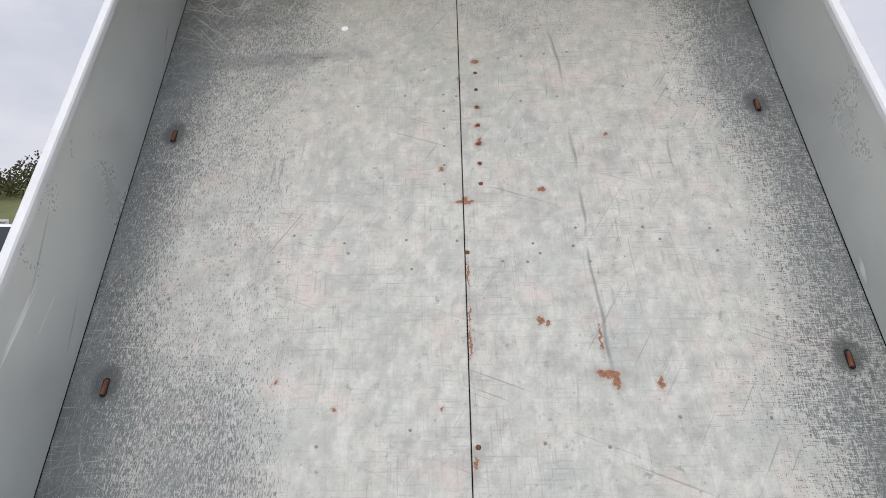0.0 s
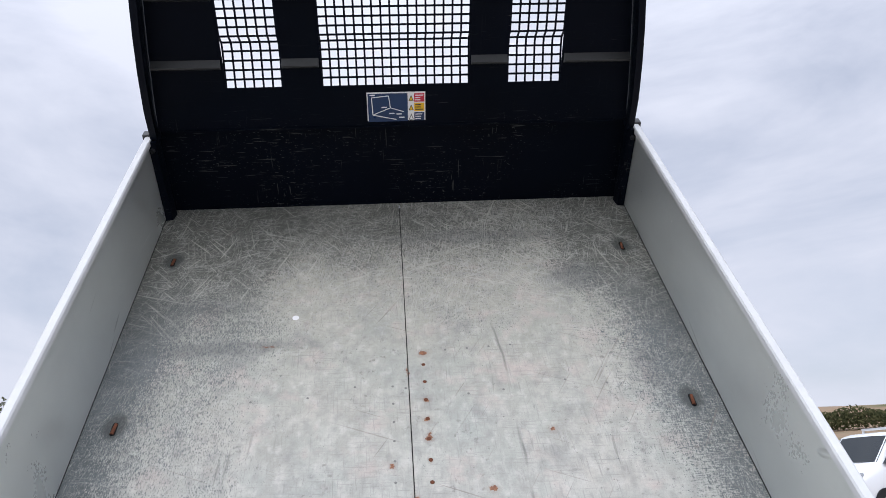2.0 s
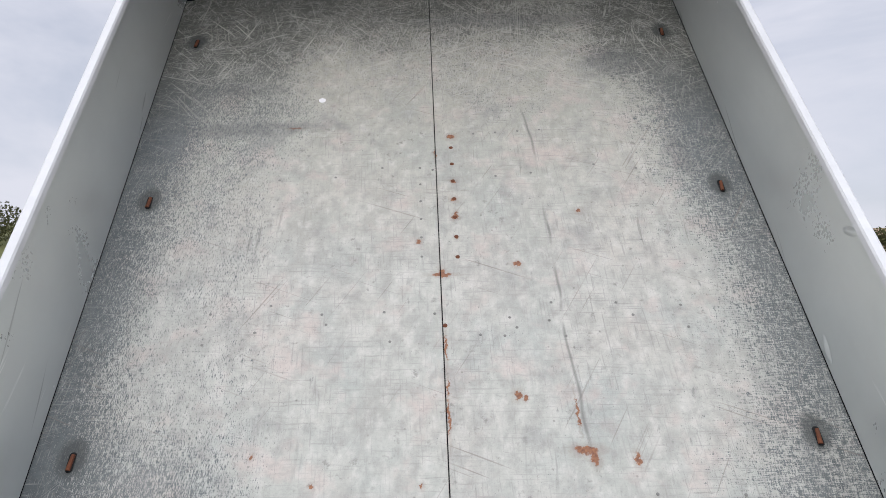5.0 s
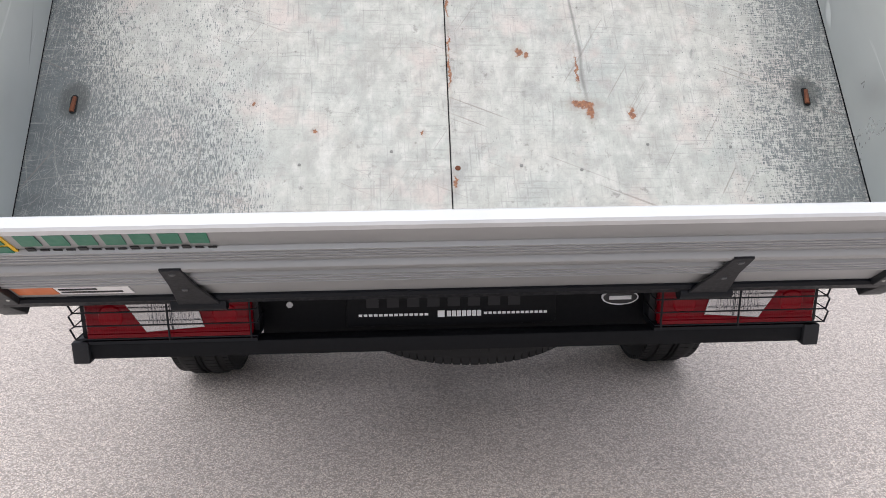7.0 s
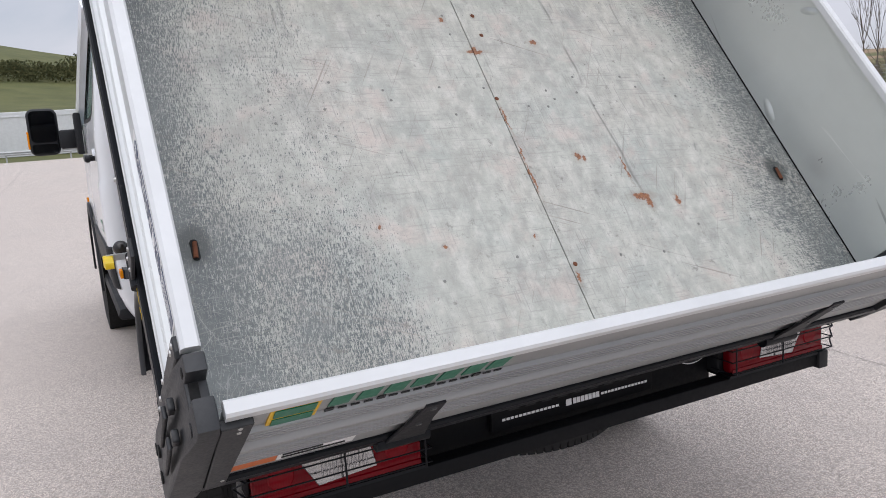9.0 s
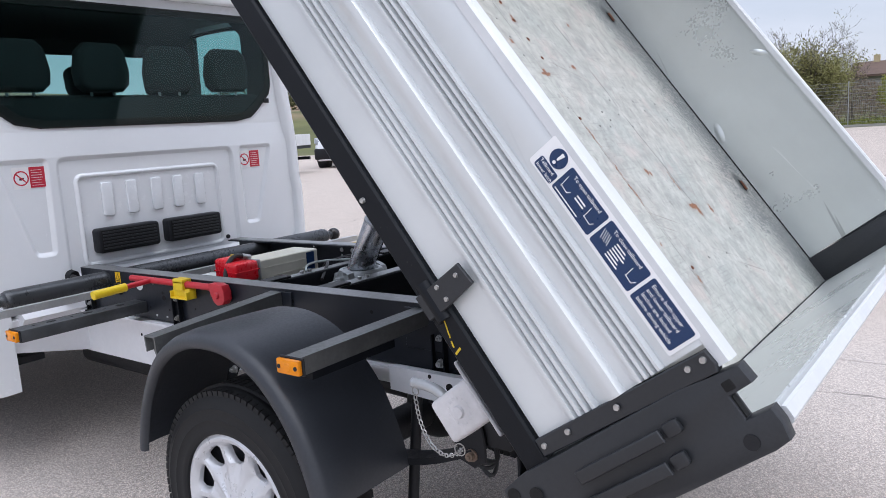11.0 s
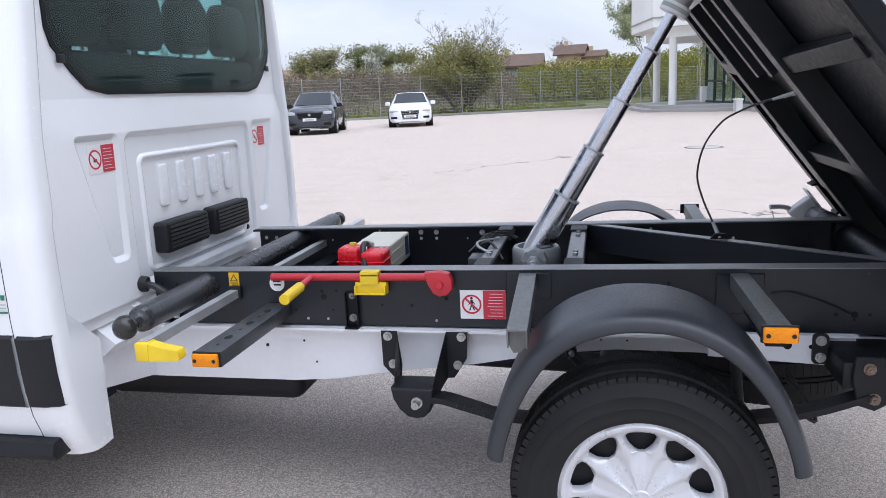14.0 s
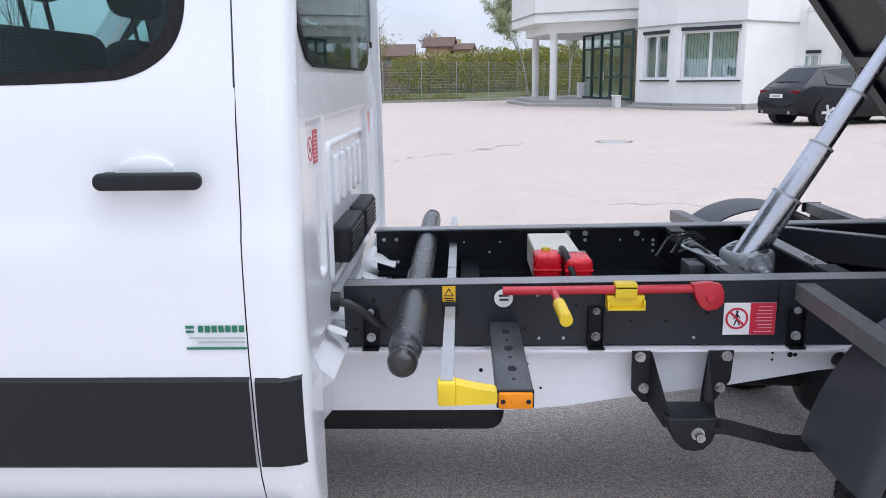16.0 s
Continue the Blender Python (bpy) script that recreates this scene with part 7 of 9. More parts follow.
def inset(loop, d):
    """The loop moved inwards by d."""
    out = []
    for i, p in enumerate(loop):
        e = (Vector(loop[(i + 1) % len(loop)]) - Vector(loop[i - 1])).normalized()
        out.append((p[0] - e.y * d, p[1] + e.x * d))
    return out


recesses = [rounded([(-0.470, 0.770), (0.462, 0.770), (0.462, 1.300), (-0.470, 1.300)], 0.05)]
recesses.append(rounded([(0.505, 0.880), (0.600, 0.880), (0.722, 1.300), (0.495, 1.300)], 0.03))
recesses.append(rounded([(-0.600, 0.880), (-0.505, 0.880), (-0.495, 1.300), (-0.722, 1.300)], 0.03))
zs = [0.742, 0.95, 1.12, 1.25, 1.33, 1.37, 1.41]
border = [(-(side_x(z) - 0.0985), z) for z in zs] + [(side_x(z) - 0.0985, z) for z in zs[::-1]]
part("pressed_surround", sheet(bmesh.new(), border, recesses, lambda u, w: (u, proud(w), w), (0, 0.002, 0)), "white", wall, smooth=30)
for loop in recesses:
    lower = inset(loop, 0.020)
    mid = inset(loop, 0.010)
    half_deep = inset(loop, 0.004)
    rows = [[(p[0], y0 if y0 else proud(p[1]), p[1]) for p in ring_pts + ring_pts[:1]] for ring_pts, y0 in ((loop, 0.0), (half_deep, 1.6452), (mid, 1.6505), (lower, 1.6568))]
    part("recess_edge", grid_surface(bmesh.new(), rows), "white", wall, smooth=60)
frame_press(-0.395, 0.368, 0.800, 1.222, 0.040, 0.024, 0.012)
for x in (-0.250, -0.128, 0.0, 0.118, 0.243):
    press(x - 0.027, x + 0.027, 1.020, 1.175, 0.014, 0.013, "pressed_rib")
for side in (-1, 1):
    bm = B(*sorted((side * 0.70, side * 0.735)), 1.643, 1.650, 1.515, 1.540, 0.003)
    part("window_clip", bm, "plastic", wall)
for x0, x1 in ((-0.342, -0.036), (0.012, 0.317)):
    vent = part("air_vent", prism(bmesh.new(), rr(x0, x1, 0.861, 0.972, 0.016, 5), "y", 1.606, 1.660, 0.008, 3), "plastic", truck, "black plastic cab air vent")
    bm = bmesh.new()
    for i in range(6):
        box(bm, x0 + 0.02, x1 - 0.02, 1.599, 1.609, 0.876 + i * 0.0145, 0.884 + i * 0.0145, 0.0)
    part("vent_slat", bm, "corner", vent)
    part("vent_dark", B(x0 + 0.016, x1 - 0.016, 1.6035, 1.6065, 0.871, 0.962), "hollow", vent)
for x0 in (-0.645, 0.505):
    plate = part("no_step_sign", prism(bmesh.new(), rr(x0, x0 + 0.133, 1.178, 1.268, 0.003, 2), "y", 1.6555, 1.6568), "signwhite", truck, "red and white prohibition sticker")
    part("panel", B(x0 + 0.068, x0 + 0.132, 1.6546, 1.6554, 1.180, 1.266), "signred", plate)
    part("print", bars(bmesh.new(), x0 + 0.075, x0 + 0.127, [1.190 + i * 0.0105 for i in range(7)], 0.0016, 1.6538, 1.6545, "y", 0.3), "signwhite", plate)
    bm = sheet(bmesh.new(), ring(x0 + 0.034, 1.222, 0.031, 28), [ring(x0 + 0.034, 1.222, 0.0255, 28)], lambda u, w: (u, 1.6554, w), (0, -0.0008, 0))
    beam(bm, (x0 + 0.013, 1.655, 1.242), (x0 + 0.055, 1.655, 1.202), 0.0008, 0.005, (0, 0, 1))
    part("symbol_ring", bm, "signred", plate)
    part("symbol", B(x0 + 0.026, x0 + 0.044, 1.6548, 1.6554, 1.214, 1.224), "ink", plate)
part("body_plug", rod(bmesh.new(), (0.385, 1.660, 0.83), (0.385, 1.650, 0.83), 0.012, 0.010, 14), "plastic", truck, "black rubber plug")
# floor lip, torn sealer and hoses below the rear wall
part("floor_lip", prism(bmesh.new(), [(1.605, 0.645), (1.68, 0.705), (1.70, 0.705), (1.70, 0.61), (1.66, 0.60)], "x", -0.70, 0.70), "whiteframe", truck, "white floor lip of the cab")
part("cab_outrigger", prism(bmesh.new(), [(-0.745, 0.505), (-0.40, 0.432), (-0.40, 0.640), (-0.745, 0.640)], "y", 1.662, 1.76, 0.003, 1), "whiteframe", truck, "white cab outrigger")
part("cab_outrigger", prism(bmesh.new(), [(0.40, 0.432), (0.745, 0.505), (0.745, 0.640), (0.40, 0.640)], "y", 1.662, 1.76, 0.003, 1), "whiteframe", truck, "white cab outrigger")
rnd = random.Random(9)
for x, y, z, s in ((-0.50, 1.640, 0.700, 0.04), (-0.62, 1.650, 0.630, 0.025), (-0.38, 1.612, 0.690, 0.06), (0.30, 1.57, 0.70, 0.12), (0.20, 1.60, 0.66, 0.10)):
    rows = []
    for i in range(4):
        rows.append([(x + s * (i / 3 - 0.5) + rnd.uniform(-0.01, 0.01), y + 0.045 - 0.085 * j / 3, z + 0.028 * (1 - j / 3) + rnd.uniform(-0.008, 0.008)) for j in range(4)])
    bm = grid_surface(bmesh.new(), rows)
    ext = bmesh.ops.extrude_face_region(bm, geom=list(bm.faces))["geom"]
    bmesh.ops.translate(bm, vec=(0, 0, 0.003), verts=[g for g in ext if isinstance(g, bmesh.types.BMVert)])
    part("sealer_flap", bm, "whitewrinkle", truck, "loose white flap under the cab", smooth=20)
part("cable_grommet", rod(bmesh.new(), (-0.47, 1.665, 0.785), (-0.46, 1.625, 0.78), 0.030, 0.026, 16), "plastic", truck, "black cable grommet")
part("cable_loom", pipe(bmesh.new(), curve_points([(-0.47, 1.64, 0.782), (-0.475, 1.595, 0.778), (-0.468, 1.555, 0.750), (-0.455, 1.525, 0.715), (-0.425, 1.500, 0.69)], 6), 0.012, 10), "cable", truck, "black corrugated cable loom")

# doors
for side in (-1, 1):
    zs = [z for z in ZS if z <= 1.36] + [1.376]
    def at(y, z):
        t = 0.0
        return (side * (edge(side, z) - 0.012 * max(0.0, (y - 2.2) / 0.8) ** 2 - t), y, z)
    ys = [DOOR_Y + 0.0015, 1.755, 1.80, 1.95, 2.15, 2.40, 2.65, 2.86]
    bend = lambda z: 0.004 * math.sin((z - 0.45) * 4.0)
    door = part("door", grid_surface(bmesh.new(), [[at(y + (bend(z) if i == 0 else 0), z) for i, y in enumerate(ys)] for z in zs]), "white", truck, "white cab door", smooth=60)
    glassy = [(1.822, 1.56), (1.835, 1.49), (1.865, 1.445), (1.92, 1.410), (2.00, 1.392), (2.80, 1.388), (2.84, 1.42), (2.42, 1.93), (2.36, 1.955), (1.93, 1.955), (1.85, 1.92), (1.820, 1.84)]
    glassy = [(1.276 + (y - 1.276) * 1.024, 1.389 + (z - 1.389) * 1.024) for y, z in glassy]
    for _ in range(2):  # cut the corners round
        glassy = [q for a, b in zip(glassy, glassy[1:] + glassy[:1]) for q in ((a[0] * 0.75 + b[0] * 0.25, a[1] * 0.75 + b[1] * 0.25), (a[0] * 0.25 + b[0] * 0.75, a[1] * 0.25 + b[1] * 0.75))]
    outer = [(DOOR_Y + 0.003, 1.376), (2.90, 1.376), (2.42, 2.06), (DOOR_Y + 0.003, 2.06)]
    def up(y, z):
        return (side * (edge(side, 1.38) + (edge(side, 2.06) - edge(side, 1.38)) * (z - 1.38) / 0.68 + 0.0), y, z)
    part("window_frame", sheet(bmesh.new(), outer, [glassy], up, (side * -0.02, 0, 0)), "white", door)
    part("window_rubber", sheet(bmesh.new(), [(y * 1.0 + (0.004 if y > 2.2 else -0.004), z + (0.005 if z > 1.6 else -0.005)) for y, z in glassy], [[(y + (-0.022 if y > 2.2 else 0.022), z + (-0.018 if z > 1.6 else 0.018)) for y, z in glassy]], lambda y, z: Vector(up(y, z)) + Vector((side * 0.001, 0, 0)), (side * -0.006, 0, 0)), "hollow", door)
    dg = part("door_window", sheet(bmesh.new(), glassy, [], lambda y, z: Vector(up(y, z)) - Vector((side * 0.006, 0, 0)), (side * -0.003, 0, 0)), "glass", door, "tinted door window")
    dg.visible_shadow = False
    part("rubbing_strip", grid_surface(bmesh.new(), [[(side * (edge(side, z) + d), y, z) for y in (DOOR_Y + 0.006, 1.76, 2.2, 2.84)] for z, d in ((0.525, -0.004), (0.537, 0.010), (0.64, 0.012), (0.747, 0.010), (0.759, -0.004))]), "plastic", door, "black rubbing strip")
    bm = prism(bmesh.new(), rr(1.806, 2.028, 1.174, 1.210, 0.016, 5), "x", *sorted((side * 0.972, side * 0.998)), 0.008, 3)
    handle = part("door_handle", bm, "plastic", door, "black door handle")
    bm = B(*sorted((side * 0.945, side * 0.974)), 1.840, 1.870, 1.18, 1.205, 0.003)
    box(bm, *sorted((side * 0.945, side * 0.974)), 1.995, 2.02, 1.18, 1.208, 0.003)
    part("handle_foot", bm, "plastic", door)
    bm = prism(bmesh.new(), [(1.87, 1.205), (1.985, 1.205), (1.985, 1.222), (1.965, 1.236), (1.93, 1.241), (1.895, 1.236), (1.872, 1.222)], "x", *sorted((side * 0.945, side * 0.9575)), 0.003, 2)
    part("handle_scoop", bm, "white", door)
    if side < 0:
        stk = part("firm_sticker", B(-0.9628, -0.9612, 1.744, 1.876, 0.822, 0.827), "signgreen", door, "green and white firm sticker")
        bm = bmesh.new()
        for i in range(7):
            box(bm, -0.9628, -0.9612, 1.748 + i * 0.0148, 1.759 + i * 0.0148, 0.861, 0.876)
        box(bm, -0.9628, -0.9612, 1.857, 1.875, 0.870, 0.876)
        box(bm, -0.9628, -0.9612, 1.857, 1.875, 0.860, 0.865)
        part("block_marks", bm, "signgreen", door, "green block marks")
        part("print", bars(bmesh.new(), 1.747, 1.872, (0.848, 0.838), 0.003, -0.9626, -0.9612, "x", 0.2), "blind", door)
    # jamb behind the shut line, near-black to put shade into the gap
    part("door_jamb", B(*sorted((side * 0.80, side * 0.906)), 1.71, 1.77, 0.46, 1.36), "hollow", truck)
    # front wing and arch
    arch = [(3.30 + 0.43 * math.cos(a), 0.36 + 0.43 * math.sin(a)) for a in [radians(8 + 164 * i / 16) for i in range(17)]]
    wing = [(2.865, 0.46)] + arch[::-1] + [(3.95, 0.42), (4.18, 0.46), (NOSE - 0.02, 0.62), (NOSE - 0.04, 0.85), (4.12, 1.08), (3.70, 1.22), (3.30, 1.36), (2.905, 1.385)]
    wing_ob = part("front_wing", sheet(bmesh.new(), wing, [], lambda y, z: (side * (edge(side, min(z, 1.06)) - 0.16 * max(0.0, (y - 3.55) / 0.75) ** 2 - 0.012 * (z > 1.2)), y, z), (side * -0.05, 0, 0)), "white", truck, "white front wing")
    bm = grid_surface(bmesh.new(), [[(side * (0.960), 3.30 + r * math.cos(a), 0.36 + r * math.sin(a)) for r in (0.425, 0.45, 0.505)] for a in [radians(-4 + 188 * i / 24) for i in range(25)]])
    ext = bmesh.ops.extrude_face_region(bm, geom=list(bm.faces))["geom"]
    bmesh.ops.translate(bm, vec=(side * 0.014, 0, 0), verts=[g for g in ext if isinstance(g, bmesh.types.BMVert)])
    part("arch_trim", bm, "plastic", wing_ob, "black arch trim")
    part("wheel_housing", turned(bmesh.new(), [(0.42, side * 0.95), (0.42, side * 0.60), (0.0, side * 0.60)], 32, "x"), "hollow", truck, "", pose(0, 3.30, 0.36))
    # pillar by the windscreen
    part("screen_pillar", beam(bmesh.new(), (side * 0.862, 2.44, 2.05), (side * 0.955, 3.02, 1.375), 0.05, 0.07), "white", truck, "white screen pillar")
    # mirror
    mir = part("door_mirror", prism(bmesh.new(), rr(min(side * 1.085, side * 1.262), max(side * 1.085, side * 1.262), 1.205, 1.500, 0.045, 6), "y", 3.00, 3.10, 0.03, 4), "plastic", truck, "black door mirror housing")
    x0, x1 = sorted((side * 1.10, side * 1.247))
    aim = pose(side * 1.17, 2.995, 1.38, 0, 0, -side * 3.0) @ Matrix.Translation((-side * 1.17, -2.995, -1.38))
    part("mirror_glass", prism(bmesh.new(), rr(x0, x1, 1.288, 1.485, 0.03, 5), "y", 2.993, 2.998), "mirror", mir, "main mirror glass", aim)
    part("mirror_glass", prism(bmesh.new(), rr(x0, x1, 1.222, 1.278, 0.012, 4), "y", 2.993, 2.998), "mirror", mir, "wide-angle mirror glass", aim)
    part("mirror_arm", B(*sorted((side * 0.97, side * 1.09)), 2.97, 3.06, 1.24, 1.36, 0.015, 2), "plastic", mir)
    part("mirror_base", B(*sorted((side * 0.955, side * 0.995)), 2.86, 3.04, 1.20, 1.46, 0.01, 2), "plastic", mir)
    part("turn_lamp", B(*sorted((side * 1.258, side * 1.270)), 3.01, 3.07, 1.25, 1.36, 0.004), "orange", mir)
    part("side_repeater", B(*sorted((side * 0.935, side * 0.962)), 3.66, 3.72, 0.84, 0.87, 0.003), "orange", truck)
    part("cab_floor_side", B(*sorted((side * 0.60, side * 0.88)), 1.70, 2.95, 0.44, 0.47), "plastic", truck)

# roof, screen, bonnet, nose
roof = []
for y, zt in ((1.612, 2.03), (1.63, 2.09), (1.70, 2.145), (1.85, 2.175), (2.10, 2.19), (2.30, 2.17), (2.42, 2.12), (2.47, 2.06)):
    w = side_x(2.06)
    roof.append([(-w, y if y > 1.65 else y, min(zt, 2.06)), (-w + 0.03, y, min(zt, 2.12)), (-w + 0.12, y, zt - 0.012), (-0.3, y, zt), (0.3, y, zt), (w - 0.12, y, zt - 0.012), (w - 0.03, y, min(zt, 2.12)), (w, y, min(zt, 2.06))])
part("cab_roof", grid_surface(bmesh.new(), roof), "white", truck, "white cab roof", smooth=60)
part("roof_back", B(-0.76, 0.76, 1.612, 1.66, 2.0, 2.075, 0.02, 3), "white", truck, "white roof edge over the rear window")
ws = part("windscreen", grid_surface(bmesh.new(), [[(s * (0.84 + 0.10 * k), 2.46 + 0.58 * k + 0.10 * (1 - s * s), 2.06 - 0.69 * k) for s in (-1, -0.6, 0, 0.6, 1)] for k in (0, 0.5, 1)]), "glass", truck, "windscreen", smooth=80)
ws.visible_shadow = False
part("bonnet", grid_surface(bmesh.new(), [[(s * w, y, z - 0.05 * s * s) for s in (-1, -0.6, 0, 0.6, 1)] for y, z, w in ((3.00, 1.40, 0.96), (3.35, 1.36, 0.95), (3.75, 1.24, 0.92), (4.08, 1.10, 0.84), (4.26, 0.92, 0.78), (4.30, 0.60, 0.78), (4.26, 0.42, 0.78))]), "white", truck, "white bonnet and nose", smooth=70)
part("cab_floor", B(-0.90, 0.90, 1.71, 3.05, 0.47, 0.52), "cabin", truck, "dark cab floor")
part("cab_lining", prism(bmesh.new(), [(1.69, 1.93), (1.76, 1.99), (2.30, 1.99), (2.44, 1.90), (2.50, 1.93), (2.46, 2.05), (1.69, 2.05)], "x", -0.80, 0.80, 0.005, 1), "cabin", truck, "grey headlining")
for s in (-1, 1):
    part("pillar_lining", prism(bmesh.new(), [(1.70, 1.0), (1.86, 1.0), (1.845, 1.45), (1.87, 1.90), (1.98, 2.0), (1.70, 2.0)], "x", *sorted((s * 0.76, s * 0.83))), "cabin", truck, "dark pillar lining")
    part("door_lining", B(*sorted((s * 0.84, s * 0.87)), 1.80, 2.80, 0.55, 1.36), "cabin", truck, "dark door lining")
part("rear_lining", B(-0.78, 0.78, 1.690, 1.70, 0.72, 1.40), "cabin", truck, "grey rear lining")
part("dashboard", prism(bmesh.new(), [(2.72, 1.05), (2.70, 1.30), (2.80, 1.36), (3.06, 1.36), (3.06, 1.0)], "x", -0.88, 0.88, 0.02, 2), "cabin", truck, "dark dashboard")
sw = part("steering_wheel", turned(bmesh.new(), [(0.175, -0.012), (0.195, -0.012), (0.195, 0.012), (0.175, 0.012), (0.175, -0.012)], 32, "z"), "plastic", truck, "black steering wheel", pose(-0.48, 2.66, 1.16, 60, 0, 0))
part("steering_hub", turned(bmesh.new(), [(0.0, -0.02), (0.07, -0.015), (0.18, -0.004), (0.18, 0.004), (0.06, 0.02), (0.0, 0.02)], 6, "z"), "plastic", sw)
bench = part("bench_back", B(-0.77, 0.77, 1.735, 1.835, 0.86, 1.568, 0.03, 3), "fabric", truck, "dark fabric rear bench back")
part("bench_cushion", B(-0.77, 0.77, 1.83, 2.12, 0.74, 0.90, 0.04, 3), "fabric", truck, "dark fabric rear bench cushion")
for x in (-0.52, -0.15, 0.20, 0.55):
    rest = part("headrest", prism(bmesh.new(), [(x - 0.085, 1.580), (x + 0.085, 1.580), (x + 0.118, 1.61), (x + 0.126, 1.67), (x + 0.108, 1.765), (x + 0.070, 1.800), (x - 0.070, 1.800), (x - 0.108, 1.765), (x - 0.126, 1.67), (x - 0.118, 1.61)], "y", 1.705, 1.795, 0.025, 3), "fabric", bench, "dark headrest")
    for s in (-0.055, 0.055):
        part("headrest_post", rod(bmesh.new(), (x + s, 1.755, 1.54), (x + s, 1.755, 1.60), 0.007, None, 10), "dull", rest)
for x, w in ((-0.52, 0.50), (0.14, 0.42), (0.60, 0.42)):
    seat = part("seat_back", B(-w / 2, w / 2, -0.06, 0.07, -0.38, 0.35, 0.045, 4), "fabric", truck, "dark fabric seat back", pose(x, 2.30, 1.175, -8, 0, 0))
    rest = part("headrest", B(-0.135, 0.135, -0.05, 0.055, 0.43, 0.59, 0.045, 4), "fabric", seat, "dark headrest")
    for s in (-0.06, 0.06):
        part("headrest_post", rod(bmesh.new(), (s, 0.0, 0.34), (s, 0.0, 0.45), 0.007, None, 10), "plastic", rest)
    part("seat_cushion", B(x - w / 2, x + w / 2, 2.16, 2.58, 0.74, 0.90, 0.05, 3), "fabric", truck, "dark fabric seat cushion")
for s in (-1, 1):
    part("post_lining", prism(bmesh.new(), [(2.400, 1.36), (2.60, 1.36), (2.60, 2.0), (2.385, 2.0), (2.385, 1.93)], "x", *sorted((s * 0.815, s * 0.85))), "cabin", truck, "dark door post lining")
part("sun_visors", B(-0.74, 0.74, 2.47, 2.50, 1.83, 1.97, 0.01), "cabin", truck, "dark header and sun visors")


# ---- the yard: fence, building, trees ----
def ground_at(x, y):
    return lie(x, y)


FENCE = curve_points([(33.0, 33.0, 0), (35.2, 26.0, 0), (36.4, 21.0, 0), (38.2, 17.0, 0), (41.8, 13.6, 0), (43.6, 9.4, 0), (45.2, 4.8, 0), (47.6, 0.6, 0), (50.5, -3.2, 0), (54.0, -7.5, 0), (58.0, -12.0, 0)], 12)


def spaced(points, step):
    out, carry = [points[0]], 0.0
    for a, b in zip(points, points[1:]):
        d = (b - a).length
        while carry + d >= step:
            a = a + (b - a) * ((step - carry) / d)
            out.append(a)
            d = (b - a).length
            carry = 0.0
        carry += d
    return out


fence = thing("mesh_fence", "galvanised wire mesh fence with steel posts", "fence")
stops = spaced(FENCE, 2.5)
post_mesh = finish("post", B(-0.03, 0.03, -0.02, 0.02, 0.0, 2.46, 0.004, 1), "zinc")
for p in stops:
    ob = new("post", post_mesh)
    ob.parent, ob.matrix_basis = fence, pose(p.x, p.y, 0)
for a, b in zip(stops, stops[1:]):
    bm = bmesh.new()
    d = b - a
    for k in range(13):
        z = 0.08 + k * 0.19
        beam(bm, (a.x, a.y, z), (b.x, b.y, z), 0.010, 0.012)
    for k in range(1, 25):
        q = a + d * (k / 25)
        beam(bm, (q.x, q.y, 0.05), (q.x, q.y, 2.40), 0.005, 0.005, (1, 0, 0))
    part("mesh_panel", bm, "zinc", fence, smooth=0)
kerb = bmesh.new()
for a, b in zip(FENCE, FENCE[1:]):
    n = Vector((-(b - a).y, (b - a).x, 0)).normalized() * -0.5
    beam(kerb, (a.x + n.x * -0.4 - 0.35, a.y, 0.05), (b.x + n.x * -0.4 - 0.35, b.y, 0.05), 0.16, 0.14)
tagged(part("kerb", kerb, "concrete", None, "grey concrete kerb along the fence"), category="kerb", kind="structure")

# guard rail and pale wall ahead
rail = thing("guard_rail", "galvanised guard rail at the far edge of the yard", "guard rail")
for i in range(22):
    x = -64 + i * 4.0
    part("post", B(x - 0.05, x + 0.05, 57.9, 58.0, 0.0, 0.80), "zinc", rail)
bm = prism(bmesh.new(), [(57.84, 0.48), (57.78, 0.55), (57.84, 0.62), (57.78, 0.70), (57.84, 0.78), (57.90, 0.78), (57.90, 0.48)], "x", -66, 24)
part("rail", bm, "zinc", rail)
for x0, x1 in ((-18.0, -8.05), (-7.2, 1.6)):
    box_c = thing("container", "white steel container beyond the guard rail", "container")
    part("body", B(x0, x1, 66.0, 68.4, 0.25, 3.7, 0.03, 1), "cap", box_c)
    for i in range(2):
        part("rib", B(x0 + 0.05, x1 - 0.05, 65.95, 65.999, 0.55 + i * 2.75, 0.61 + i * 2.75), "cap", box_c)
lw = thing("low_wall", "pale concrete boundary wall", "wall")
for i in range(12):
    part("wall_panel", B(-60 + i * 4.0, -56.03 + i * 4.0, 70.0, 70.2, 0.2, 2.5, 0.02, 1), "concrete", lw)
    part("coping", B(-60 + i * 4.0, -56.03 + i * 4.0, 69.96, 70.24, 2.5, 2.58), "concrete", lw)


def tree(name, label, x, y, top, wide, leaf=None, leaves=0, size=0.12, seed=1, bark_mat="bark", stems=1, droop=0.0, depth=4, thick=0.09, low=0.25, sweep=1.0, lean=(0.0, 0.0), clump=0.16):
    """A tapered trunk with limbs, and a crown of many small leaves that sit on its twigs; top is its height above the yard."""
    rnd = random.Random(seed)
    z0 = ground_at(x, y)
    high = top - z0
    root = thing(name, label, "tree", m=pose(x, y, z0))
    bm = bmesh.new()
    tips = []

    def limb(p, d, length, r, level):
        pts = [p]
        for _ in range(4):
